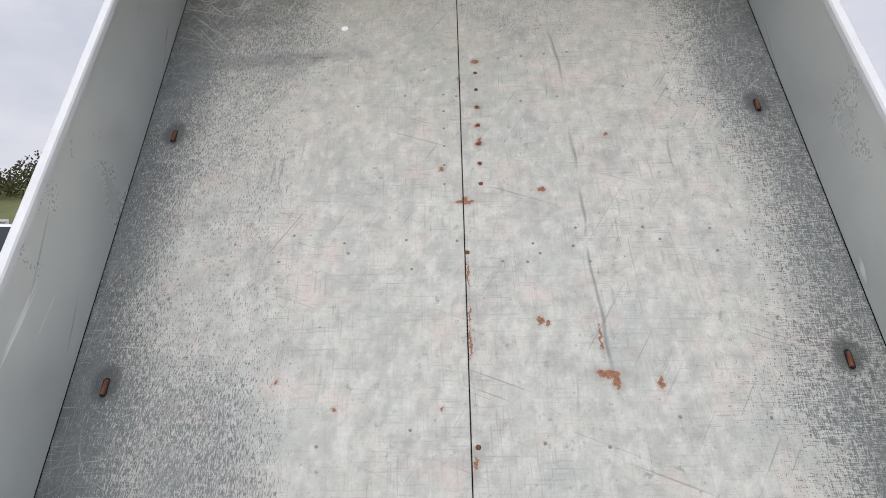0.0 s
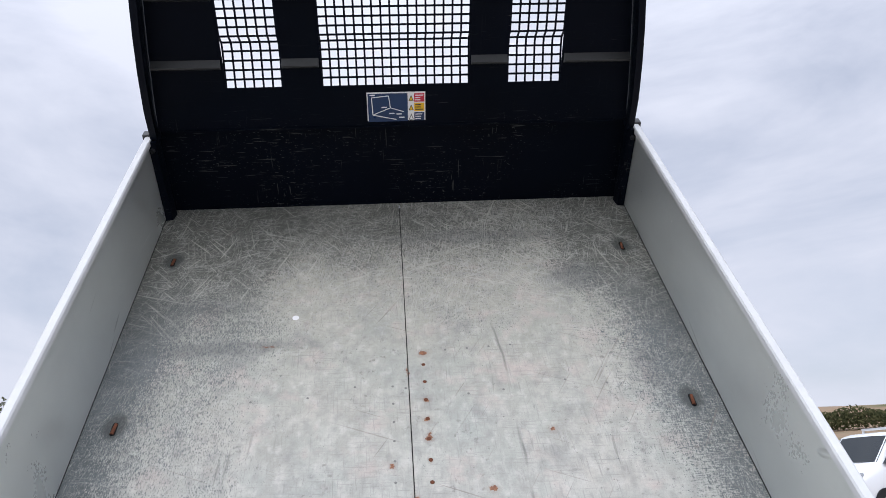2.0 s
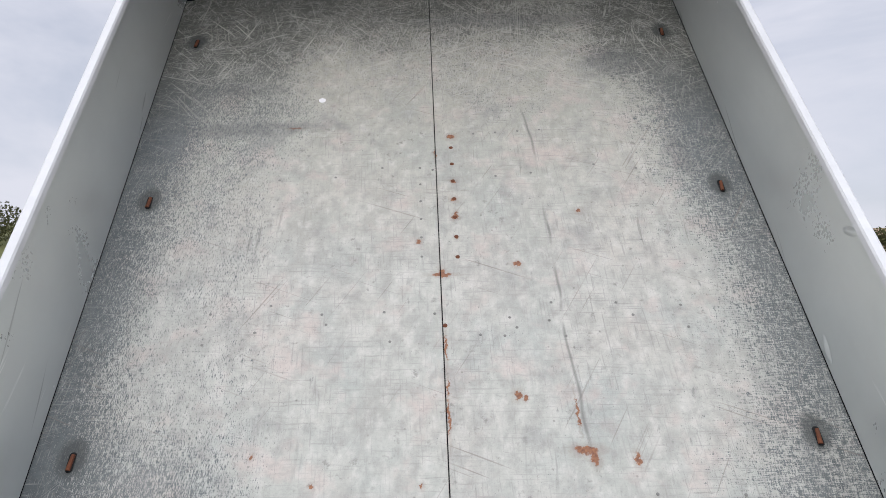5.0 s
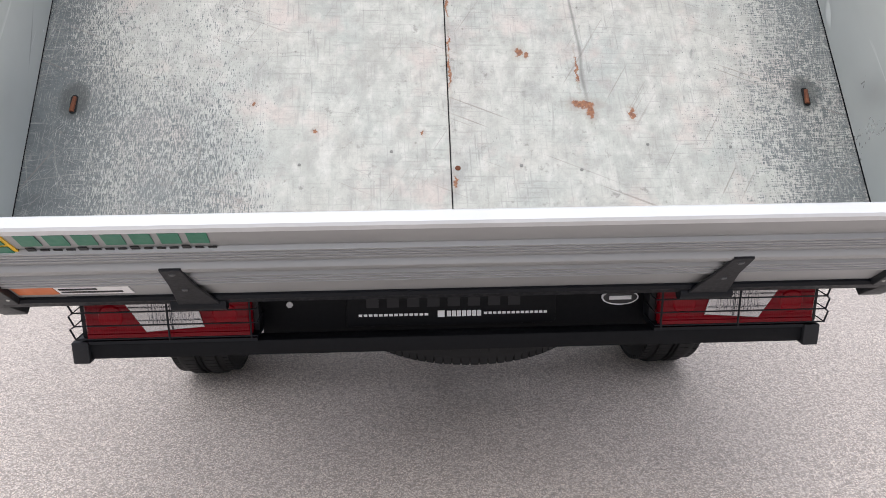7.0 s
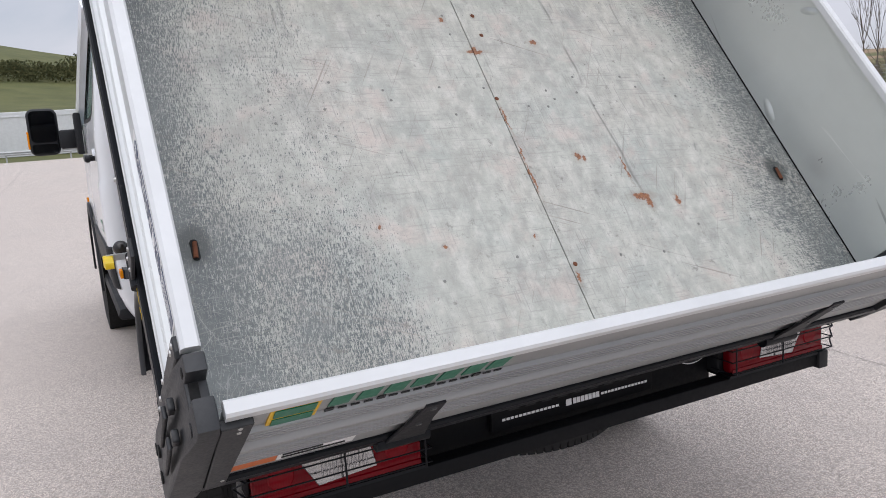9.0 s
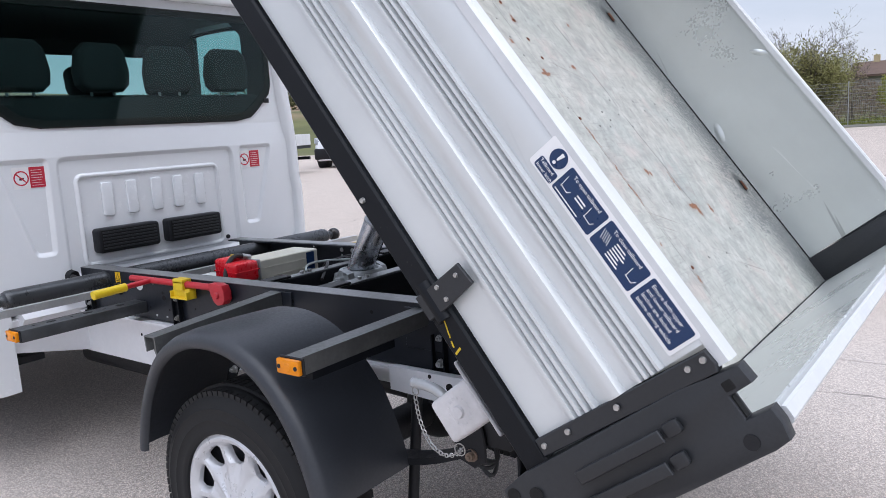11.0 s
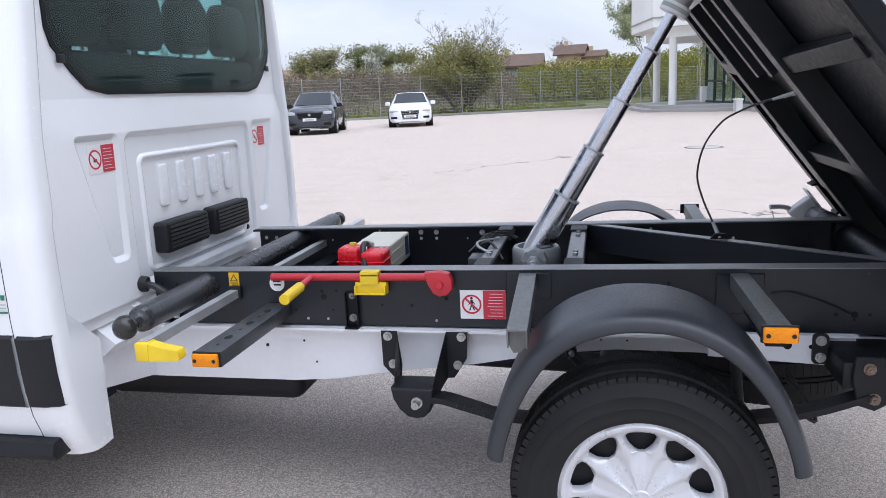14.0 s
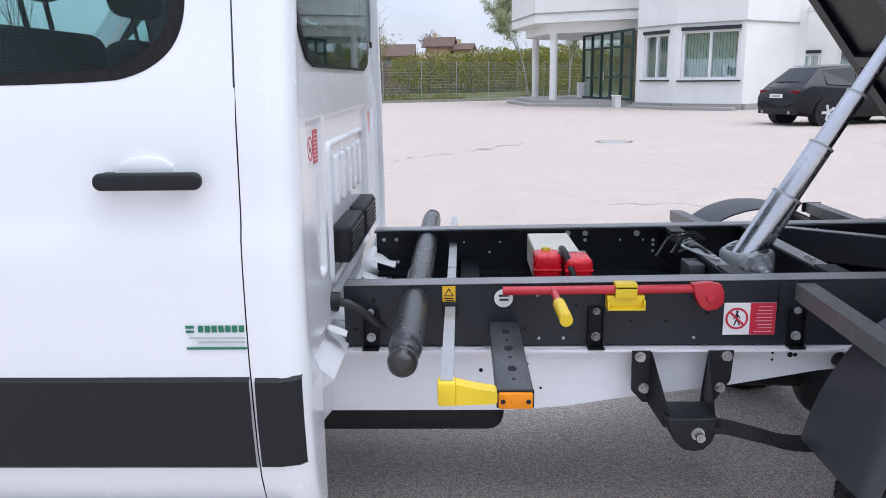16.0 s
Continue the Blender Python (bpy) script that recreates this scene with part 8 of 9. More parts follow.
            d = (d + Vector((rnd.uniform(-1, 1), rnd.uniform(-1, 1), rnd.uniform(-0.6, 0.8) - droop * level * 0.5)) * 0.16).normalized()
            pts.append(pts[-1] + d * (length / 4))
        pipe(bm, pts, r, 6 if level < 2 else 4, max(0.006, r * 0.45))
        if level >= 2:
            tips.extend(pts[1:])
        if level >= depth:
            return
        for _ in range(rnd.randint(3, 4) if level else rnd.randint(6, 9)):
            t = rnd.uniform(low if level == 0 else 0.25, 1.0)
            i = min(3, int(t * 4))
            q = pts[i] + (pts[i + 1] - pts[i]) * (t * 4 - i)
            side = Vector((rnd.uniform(-1, 1), rnd.uniform(-1, 1), rnd.uniform(0.0, 0.5))).normalized()
            nd = (d * 0.75 + side * 0.85 * sweep).normalized()
            limb(q, nd, length * rnd.uniform(0.42, 0.62), max(0.008, r * 0.5), level + 1)
    for _ in range(stems):
        tilt = Vector((rnd.uniform(-0.12, 0.12) * stems, rnd.uniform(-0.12, 0.12) * stems, 1)).normalized()
        limb(Vector((rnd.uniform(-0.06, 0.06) * stems, rnd.uniform(-0.06, 0.06) * stems, -0.05)), tilt, high * rnd.uniform(0.72, 0.85), thick, 0)
    # bring the crown to its full height and breadth
    kz = high / max(p.z for p in tips)
    kx = wide / max(0.5, 2 * sorted(math.hypot(p.x, p.y) for p in tips)[int(len(tips) * 0.93)])

    def fit(p):
        f = max(0.0, p.z * kz / high)
        return Vector((p.x * (1 + (kx - 1) * min(1.0, f * 2)) + lean[0] * f, p.y * (1 + (kx - 1) * min(1.0, f * 2)) + lean[1] * f, p.z * kz))
    for v in bm.verts:
        v.co = fit(v.co)
    part("trunk", bm, bark_mat, root, smooth=60)
    if leaves:
        part("crown", leaf_cloud([fit(rnd.choice(tips)) + Vector((rnd.gauss(0, clump), rnd.gauss(0, clump), rnd.gauss(0, clump * 0.8))) for _ in range(leaves)], size, rnd), leaf, root, smooth=0)
    return root


def leaf_cloud(points, size, rnd):
    vs, fs = [], []
    for p in points:
        a = Vector((rnd.uniform(-1, 1), rnd.uniform(-1, 1), rnd.uniform(-1, 1))).normalized()
        b = a.orthogonal().normalized()
        s = size * rnd.uniform(0.5, 1.2)
        i = len(vs)
        vs += [p + a * s, p + b * s * 0.6, p - a * s, p - b * s * 0.6]
        fs.append((i, i + 1, i + 2, i + 3))
    bm = bmesh.new()
    me = bpy.data.meshes.new("leaves")
    me.from_pydata(vs, [], fs)
    bm.from_mesh(me)
    bpy.data.meshes.remove(me)
    return bm


def thicket(name, label, way, deep, top, count, size, material, seed, twigs=0, rough=0.3, grain=0.25):
    """A strip of scrub, too dense to count; top is its height above the yard at each point of the way."""
    rnd = random.Random(seed)
    way = [Vector(p) for p in way]
    runs = [(b - a).length for a, b in zip(way, way[1:])]

    def spot():
        i = rnd.choices(range(len(runs)), runs)[0]
        a, b = way[i], way[i + 1]
        f, d = rnd.random(), rnd.uniform(-1, 1)
        n = Vector((-(b - a).y, (b - a).x, 0)).normalized()
        c = a + (b - a) * f + n * (d * deep / 2)
        lump = noise.noise(Vector((c.x * grain + seed, c.y * grain, 0.0))) * 0.7 + noise.noise(Vector((c.x * grain * 3.1, c.y * grain * 3.1, seed))) * 0.45
        z0 = ground_at(c.x, c.y)
        h = max(0.15, (top + (a.z + (b.z - a.z) * f) - z0) * math.sqrt(max(0.03, 1 - 0.85 * d * d)) * (1 + rough * lump - rough * 0.3))
        return c.x, c.y, z0, h
    pts = []
    for _ in range(count):
        x, y, z0, h = spot()
        pts.append(Vector((x, y, z0 + h * rnd.random() ** 0.55)))
    ob = part(name, leaf_cloud(pts, size, rnd), material, None, label, smooth=0)
    tagged(ob, category="shrubs", kind="stuff")
    if twigs:
        bm = bmesh.new()
        for _ in range(twigs):
            x, y, z0, h = spot()
            p = Vector((x, y, z0))
            q = p + Vector((rnd.uniform(-0.25, 0.25) * h, rnd.uniform(-0.25, 0.25) * h, h * rnd.uniform(0.95, 1.3)))
            mid = (p + q) / 2 + Vector((rnd.uniform(-0.15, 0.15), rnd.uniform(-0.15, 0.15), 0))
            pipe(bm, curve_points([p, mid, q], 2), 0.03, 4, 0.006)
            for _ in range(3):
                u = mid.lerp(q, rnd.random() * 0.8)
                pipe(bm, [u, u + Vector((rnd.uniform(-0.2, 0.2) * h, rnd.uniform(-0.2, 0.2) * h, rnd.uniform(0.1, 0.3) * h))], 0.014, 3, 0.005)
        tagged(part("bare_stems", bm, "bark", None, "bare brown stems standing in the scrub"), category="shrubs", kind="stuff")
    return ob


# by the fence
tree("poplar", "tall bare young tree with two stems by the fence", 37.25, 23.6, 8.6, 2.6, None, 0, seed=5, stems=2, depth=3, thick=0.075, low=0.35, sweep=0.55)
for x, y, top, wide, s in ((43.3, 29.4, 4.1, 2.2, 11), (45.2, 28.8, 3.6, 2.0, 12), (47.4, 29.2, 3.9, 2.2, 13), (49.5, 28.2, 3.4, 2.0, 14), (56.5, 25.2, 4.2, 1.6, 15), (58.0, 22.8, 4.6, 1.8, 16)):
    tree("bare_tree", "slender bare brown tree behind the fence", x, y, top, wide, "bush", 300, 0.05, seed=s, stems=2, thick=0.05, depth=3, sweep=0.7)
tree("oak", "small round tree with dry brown leaves", 51.4, 25.4, 3.9, 3.2, "bush", 2600, 0.055, seed=8, thick=0.10)
tree("bushy_tree", "dense bushy tree with young olive leaves", 46.0, 9.1, 4.85, 5.8, "olive", 26000, 0.08, seed=21, stems=7, thick=0.045, low=0.1, depth=3, clump=0.28)
tree("bushy_tree", "bare twiggy crown rising over young leaves", 47.4, 8.3, 6.6, 5.6, "olive", 1500, 0.05, seed=22, stems=5, thick=0.05, low=0.2, sweep=0.8)
tree("birch", "drooping birch in pale young leaf with a white trunk", 53.5, -3.5, 8.2, 3.4, "birchleaf", 9000, 0.065, seed=31, bark_mat="birch", droop=0.5, thick=0.09, low=0.4, lean=(0.0, 2.3))
tree("birch", "drooping birch in pale young leaf with a white trunk", 59.0, -7.2, 7.4, 3.0, "birchleaf", 5000, 0.06, seed=32, bark_mat="birch", droop=0.5, thick=0.09, low=0.4, lean=(0.0, 0.8))
for i, (x, y, top, wide) in enumerate(((85.6, 35.2, 6.7, 3.4), (86.4, 32.6, 7.2, 4.2), (87.8, 29.6, 7.3, 4.6), (88.4, 26.9, 7.6, 4.4), (89.2, 24.2, 6.8, 4.0))):
    tree("field_tree", "round field tree in young leaf on the rise", x, y, top, wide, "olive" if i < 2 else "field", 3600, 0.13, seed=40 + i, stems=3, thick=0.10, depth=3, clump=0.35)
for i, (x, y, top, wide) in enumerate(((81.6, 27.6, 5.7, 1.8), (81.6, 25.2, 6.2, 2.4), (79.5, 21.6, 4.7, 2.4))):
    tree("blossom_tree", "small tree in pale white blossom", x, y, top, wide, "blossom", 1700, 0.085, seed=60 + i, stems=3, thick=0.07, depth=3, clump=0.25)
tree("bare_tree", "round bare tree behind the house", 133, 7.0, 9.6, 4.2, "bush", 700, 0.07, seed=70, stems=3, thick=0.08)
tree("bare_tree", "bare tree with pale twigs by the hedge", 57.5, 7.9, 5.6, 2.6, "olive", 500, 0.05, seed=73, stems=3, thick=0.05)
tree("field_tree", "lone tree standing on the ridge", 165, 88, 11.6, 3.4, "field", 900, 0.2, seed=71, thick=0.14, depth=3, clump=0.4)
for x, y, top, s in ((62.0, 5.6, 3.6, 81), (62.5, 3.8, 3.9, 82), (63.0, 2.2, 3.5, 83), (63.4, 0.4, 4.0, 84), (64.0, -1.6, 3.7, 85), (64.6, -4.4, 3.9, 86)):
    tree("sapling", "slender bare sapling before the green bank", x, y, top, 1.3, "olive", 160, 0.045, seed=s, thick=0.04, depth=3, sweep=0.6)
thicket("scrub", "brown and olive scrub behind the fence", [(44, 27, 0), (47, 20, 0), (53, 16, 0), (58, 10, 0), (60, 6, 0)], 3.0, 1.5, 9000, 0.07, "bush", 3, 160, 0.9)
thicket("scrub", "tall brown thicket behind the fence", [(64, 34, -0.9), (70, 28, 0), (71, 20, 0.2), (71, 14, 0.0), (71, 8, -0.3)], 6.0, 4.0, 22000, 0.12, "bush", 4, 200, 0.5, 0.4)
thicket("scrub", "olive bushes in front of the field trees", [(82, 33, 0), (84, 26, 0.3), (82, 19, -0.4), (80, 12, -0.2)], 5.0, 4.7, 9000, 0.16, "olive", 14, 60, 0.5)
thicket("scrub", "green undergrowth at the fence foot", [(38.5, 20.8, 0), (42.6, 15.5, 0), (45.0, 10.5, 0), (46.6, 5.5, 0), (49, 1.2, 0)], 1.2, 0.5, 7000, 0.06, "leaf", 5, 0, 1.2, 0.8)
thicket("hedge", "bright green spring hedge on the bank", [(68, 7.5, -0.5), (68, 2, -0.1), (69, -4, 0.3), (73, -12, 0.6), (80, -24, 0.9)], 6.0, 4.0, 46000, 0.11, "hedge", 6, 70, 0.22, 0.3)
thicket("hedge", "green shrubs by the building", [(58, -4.0, 0), (62, -8, 0), (68, -16, 0)], 3.0, 2.6, 12000, 0.09, "hedge", 7, 20, 0.5, 0.4)
thicket("woods", "dark green wood on the far slope", [(-100, 142, 5), (-62, 150, 5.5), (-30, 156, 4), (-6, 168, 2), (40, 186, -1)], 14.0, 16.0, 26000, 0.34, "wood", 8, 0, 0.8, 0.09)
thicket("woods", "brown scrub on the far slope", [(70, 130, 0), (95, 125, 0), (120, 112, 0)], 10.0, 10.6, 9000, 0.4, "wood", 10, 0, 0.5, 0.08)
thicket("woods", "bare hedge at the yard's edge", [(-75, 95, 0), (-58, 100, 0), (-45, 104, 0)], 5.0, 5.6, 3000, 0.3, "bush", 12, 60, 0.5, 0.15)


def house(name, label, x, y, turn, wide, deep, eave, roof_h, wall_mat="ochre", windows=3):
    z0 = ground_at(x, y) - 0.6
    wall_h = eave - z0
    h = thing(name, label, "house", m=pose(x, y, z0, 0, 0, turn))
    part("wall", B(-wide / 2, wide / 2, -deep / 2, deep / 2, 0, wall_h), wall_mat, h)
    o = 0.6
    part("gable", prism(bmesh.new(), [(-deep / 2, wall_h), (deep / 2, wall_h), (0, wall_h + roof_h * 0.96)], "x", -wide / 2 + 0.01, wide / 2 - 0.01), wall_mat, h)
    bm = bmesh.new()
    for s in (-1, 1):
        k = roof_h / (deep / 2)
        prism(bm, [(0, wall_h + roof_h), (s * (deep / 2 + o), wall_h - o * k), (s * (deep / 2 + o), wall_h - o * k + 0.22), (0, wall_h + roof_h + 0.25)], "x", -wide / 2 - o, wide / 2 + o)
    roof_ob = part("roof", bm, "rooftile", h, "brown tiled roof")
    part("chimney", B(wide * 0.15, wide * 0.15 + 0.6, -0.3, 0.3, wall_h + roof_h * 0.7, wall_h + roof_h + 0.9), "ochre", roof_ob)
    for i in range(windows):
        u = -wide / 2 + wide * (i + 0.5) / windows
        w = part("window", B(u - 0.55, u + 0.55, -deep / 2 - 0.04, -deep / 2 + 0.02, wall_h - 1.9, wall_h - 0.6), "whiteframe2", h)
        part("pane", B(u - 0.45, u + 0.45, -deep / 2 - 0.06, -deep / 2 - 0.041, wall_h - 1.8, wall_h - 0.7), "hollow", w)
    return h


house("house", "ochre house with a brown tiled roof on the bank", 128, 4.7, 82, 4.0, 5, 6.6, 1.25)
house("house", "small ochre annexe with a brown roof", 126.8, 0.9, 82, 2.6, 4, 6.0, 0.75, windows=2)
house("barn", "low barn with a weathered brown roof", 93.5, 10.2, 92, 5.6, 6, 4.1, 1.2, "concrete", 2)
house("barn", "pale barn with a low grey gable", 90, 17.4, 20, 5.0, 4.6, 4.0, 0.9, "render", 1)

# office building
office = thing("office_building", "white rendered office building with a canopy on columns", "building")
PA, PB, PC, PD, PE, PF = (33.2, -6.65), (30.85, -7.74), (29.0, -10.0), (31.1, -12.9), (34.0, -13.6), (27.5, -27.0)


def wall_panel(p, q, z0, z1, openings, name="wall", material="render"):
    p, q = Vector((*p, 0)), Vector((*q, 0))
    length = (q - p).length
    d = (q - p) / length
    n = Vector((-d.y, d.x, 0))
    n = -n if n.dot(Vector((-2.5, 1.3, 0)) - p) < 0 else n
    bm = sheet(bmesh.new(), [(0, z0), (length, z0), (length, z1), (0, z1)], [[(a, c), (b, c), (b, e), (a, e)] for a, b, c, e in openings], lambda s, z: p + d * s + Vector((0, 0, z)), -n * 0.35)
    ob = part(name, bm, material, office)
    for a, b, c, e in openings:
        win_ob = new("window")
        win_ob.parent = office
        bm = bmesh.new()
        o = p - n * 0.10
        cuts = [a + 0.06, (a + b) / 2, b - 0.06]
        for s in cuts:
            beam(bm, o + d * s + Vector((0, 0, c)), o + d * s + Vector((0, 0, e)), 0.13, 0.10, tuple(d))
        for z in (c + 0.055, e - 0.055):
            beam(bm, o + d * a + Vector((0, 0, z)), o + d * b + Vector((0, 0, z)), 0.11, 0.11)
        f = new("frame", finish("frame", bm, "whiteframe2"))
        f.parent = win_ob
        for s0, s1 in zip(cuts, cuts[1:]):
            bm = bmesh.new()
            corners = [o - n * 0.02 + d * s + Vector((0, 0, z)) for s, z in ((s0, c), (s1, c), (s1, e), (s0, e))]
            bm.faces.new([bm.verts.new(v) for v in corners])
            ext = bmesh.ops.extrude_face_region(bm, geom=list(bm.faces))["geom"]
            bmesh.ops.translate(bm, vec=-n * 0.01, verts=[g for g in ext if isinstance(g, bmesh.types.BMVert)])
            pane_ob = new("pane", finish("pane", bm, "roomglass"))
            pane_ob.parent, pane_ob.visible_shadow = win_ob, False
        bm = bmesh.new()
        count = max(4, int((b - a) / 0.13))
        for i in range(count):
            s = a + (b - a) * (i + 0.5) / count
            beam(bm, o - n * 0.22 + d * s + Vector((0, 0, c)), o - n * 0.22 + d * s + Vector((0, 0, e)), 0.012, 0.128, tuple(d + n * 0.22))
        bl = new("blind", finish("blind", bm, "whiteframe2", 0))
        bl.parent = win_ob
        sill = beam(bmesh.new(), p + n * 0.04 + d * (a - 0.1) + Vector((0, 0, c - 0.04)), p + n * 0.04 + d * (b + 0.1) + Vector((0, 0, c - 0.04)), 0.14, 0.06)
        sl = new("sill", finish("sill", sill, "corner"))
        sl.parent = win_ob
        sh = beam(bmesh.new(), p + n * 0.02 + d * a + Vector((0, 0, e + 0.06)), p + n * 0.02 + d * b + Vector((0, 0, e + 0.06)), 0.16, 0.14)
        so = new("shutter_box", finish("shutter_box", sh, "corner"))
        so.parent = win_ob
        # dark sheet behind the panes stands in for the unlit room
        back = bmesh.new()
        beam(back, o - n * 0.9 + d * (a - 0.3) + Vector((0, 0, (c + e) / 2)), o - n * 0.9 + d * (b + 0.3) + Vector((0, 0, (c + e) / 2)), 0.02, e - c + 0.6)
        bo = new("room_dark_sheet", finish("room_dark_sheet", back, "cabin"))
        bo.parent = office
    return ob


ab = math.dist(PA, PB)
bc = math.dist(PB, PC)
wall_panel(PA, PB, 0.0, 8.0, [(ab * 0.20, ab * 0.84, 1.22, 3.15)])
wall_panel(PB, PC, 0.0, 8.0, [(bc * 0.09, bc * 0.93, 1.20, 3.20)])
wall_panel(PC, PD, 0.0, 8.0, [])
wall_panel(PD, PE, 0.0, 8.0, [])
ef = math.dist(PE, PF)
wall_panel(PE, PF, 0.0, 8.0, [(0.6, 1.5, 0.2, 2.3), (2.2, 4.0, 1.3, 2.7), (5.5, 7.5, 1.3, 2.7), (9.0, 11.0, 1.3, 2.7)])
bm = bmesh.new()
for p, q in ((PA, PB), (PB, PC), (PC, PD)):
    beam(bm, (*p, 3.48), (*q, 3.48), 0.12, 0.05)
part("ledge", bm, "concrete", office)
bm = bmesh.new()
for p, q in ((PA, PB), (PB, PC), (PC, PD)):
    beam(bm, (*p, 0.12), (*q, 0.12), 0.30, 0.24)
part("plinth", bm, "concrete", office)
part("roof", prism(bmesh.new(), [PA, PB, PC, PD, PE, PF, (45, -27), (45, -8)], "z", 7.9, 8.1), "concrete", office)
# glazed entrance
e0, e1 = Vector((39.2, -5.2, 0)), Vector((33.4, -6.5, 0))
d = (e1 - e0)
bm = bmesh.new()
for i in range(6):
    q = e0 + d * (i / 5)
    beam(bm, (q.x, q.y, 0.3), (q.x, q.y, 3.5), 0.12, 0.14, (1, 0, 0))
for z in (0.34, 1.35, 2.75, 3.45):
    beam(bm, e0 + Vector((0, 0, z)), e1 + Vector((0, 0, z)), 0.10, 0.10)
entrance = part("entrance_frame", bm, "greenframe", office, "dark green entrance glazing")
for i in range(5):
    p, q = e0 + d * (i / 5), e0 + d * ((i + 1) / 5)
    bm = bmesh.new()
    bm.faces.new([bm.verts.new(v) for v in (p + Vector((0, 0, 0.3)), q + Vector((0, 0, 0.3)), q + Vector((0, 0, 3.5)), p + Vector((0, 0, 3.5)))])
    ext = bmesh.ops.extrude_face_region(bm, geom=list(bm.faces))["geom"]
    bmesh.ops.translate(bm, vec=(0.0, -0.012, 0), verts=[g for g in ext if isinstance(g, bmesh.types.BMVert)])
    g = part("pane", bm, "roomglass", entrance)
    g.visible_shadow = False
part("door_handle", B(36.2, 36.24, -5.75, -5.70, 1.2, 1.6), "bolt", entrance)
part("hall_wall", prism(bmesh.new(), [(40.5, -7.5), (34.5, -9.5), (34.5, -9.7), (40.5, -7.7)], "z", 0.2, 3.6), "ochre", office, "pale hall wall behind the glass")
part("entrance_plinth", B(39.1, 40.0, -5.5, -5.0, 0.3, 1.1), "render", office)
# canopy
canopy = [(34.3, -7.3), (36.5, -2.35), (41.6, -1.55), (44.5, -3.2), (45.0, -8.5), (36, -9)]
part("canopy", prism(bmesh.new(), canopy, "z", 3.98, 6.1), "render", office, "white canopy with a banded fascia")
part("soffit", prism(bmesh.new(), [(34.9, -7.2), (36.9, -3.0), (41.3, -2.3), (43.8, -3.6), (44.5, -8.2), (36.2, -8.6)], "z", 3.50, 3.979), "render", office)
bm = bmesh.new()
for p, q in zip(canopy[:4], canopy[1:4]):
    beam(bm, (*p, 4.42), (*q, 4.42), 0.10, 0.07)
    beam(bm, (*p, 6.12), (*q, 6.12), 0.16, 0.09)
part("fascia_band", bm, "concrete", office)
for x, y in ((36.9, -3.35), (42.2, -2.95)):
    part("column", prism(bmesh.new(), ring(x, y, 0.19, 20), "z", 0.28, 3.52), "render", office, "white round column")
part("fascia_lamp", B(35.0, 35.25, -6.4, -6.15, 4.75, 5.0, 0.02), "plastic", office)
part("sign_ledge", B(28.6, 31.0, -14.6, -13.2, 3.9, 4.1), "render", office)
bm = bmesh.new()
for i in range(5):
    beam(bm, (30.1 - i * 0.28, -13.15 - i * 0.42, 4.25), (30.0 - i * 0.28, -13.3 - i * 0.42, 4.25), 0.06, 0.32)
part("sign_bars", bm, "blind", office, "grey block marks of the firm's sign")
steps = thing("entrance_steps", "grey stone entrance steps", "steps", kind="structure")
part("step", prism(bmesh.new(), [(43.5, -1.4), (41.0, -1.3), (36.0, -1.9), (34.0, -4.6), (33.3, -6.6), (36, -9), (45, -8)], "z", 0.0, 0.14), "concrete", steps)
part("step", prism(bmesh.new(), [(43.3, -1.9), (41.0, -1.8), (36.3, -2.4), (34.5, -4.8), (33.8, -6.6), (36, -9), (45, -8)], "z", 0.14, 0.29), "concrete", steps)
mat_ob = thing("kerb_island", "low grey stone edging along the wall", "kerb", kind="structure")
part("edging", prism(bmesh.new(), [(32.6, -6.6), (30.2, -7.6), (28.5, -9.6), (28.2, -9.3), (29.9, -7.2), (32.3, -6.2)], "z", 0.0, 0.13), "concrete", mat_ob)
bench = thing("bench", "small pale metal bench by the entrance", "bench")
part("seat", B(32.6, 33.5, -5.95, -5.6, 0.50, 0.55, 0.01, 1), "whiteframe2", bench)
for x in (32.65, 33.4):
    part("leg", B(x, x + 0.06, -5.9, -5.65, 0.0, 0.50), "whiteframe2", bench)
bin_ob = thing("skip", "green steel skip beside the building", "skip")
part("body", prism(bmesh.new(), [(-11.0, 0.15), (-14.0, 0.15), (-14.3, 1.35), (-10.7, 1.35)], "x", 19.5, 21.2), "binsteel", bin_ob)
part("rim", B(19.45, 21.25, -14.35, -10.65, 1.352, 1.43, 0.01, 1), "binsteel", bin_ob)
for y in (-11.4, -12.5, -13.6):
    part("rib", B(19.44, 19.50, y - 0.05, y + 0.05, 0.16, 1.345), "binsteel", bin_ob)
cover = part("manhole_cover", turned(bmesh.new(), [(0.35, 0.0), (0.35, 0.003), (0.34, 0.004), (0.33, 0.002), (0.0, 0.003)], 32, "z"), "concrete", None, "grey round manhole cover set in asphalt", pose(14.3, -2.04, 0.0))
tagged(cover, category="manhole cover", kind="structure")
part("cover_frame", turned(bmesh.new(), [(0.40, 0.001), (0.40, 0.003), (0.385, 0.003), (0.385, 0.001)], 32, "z"), "galv", cover)


# ---- parked vehicles ----
def car_wheel(parent, x, y, r, w, side):
    wh = new("wheel", finish("wheel", turned(bmesh.new(), [(r * 0.62, -w / 2 + 0.02), (r * 0.66, -w / 2), (r * 0.90, -w / 2), (r * 0.97, -w / 2 + 0.02), (r, -w / 2 + 0.05), (r, w / 2 - 0.05), (r * 0.9, w / 2), (r * 0.6, w / 2)], 28, "x"), "rubber"))
    wh.parent, wh.matrix_basis = parent, pose(x, y, r, 0, 0, 0 if side < 0 else 180)
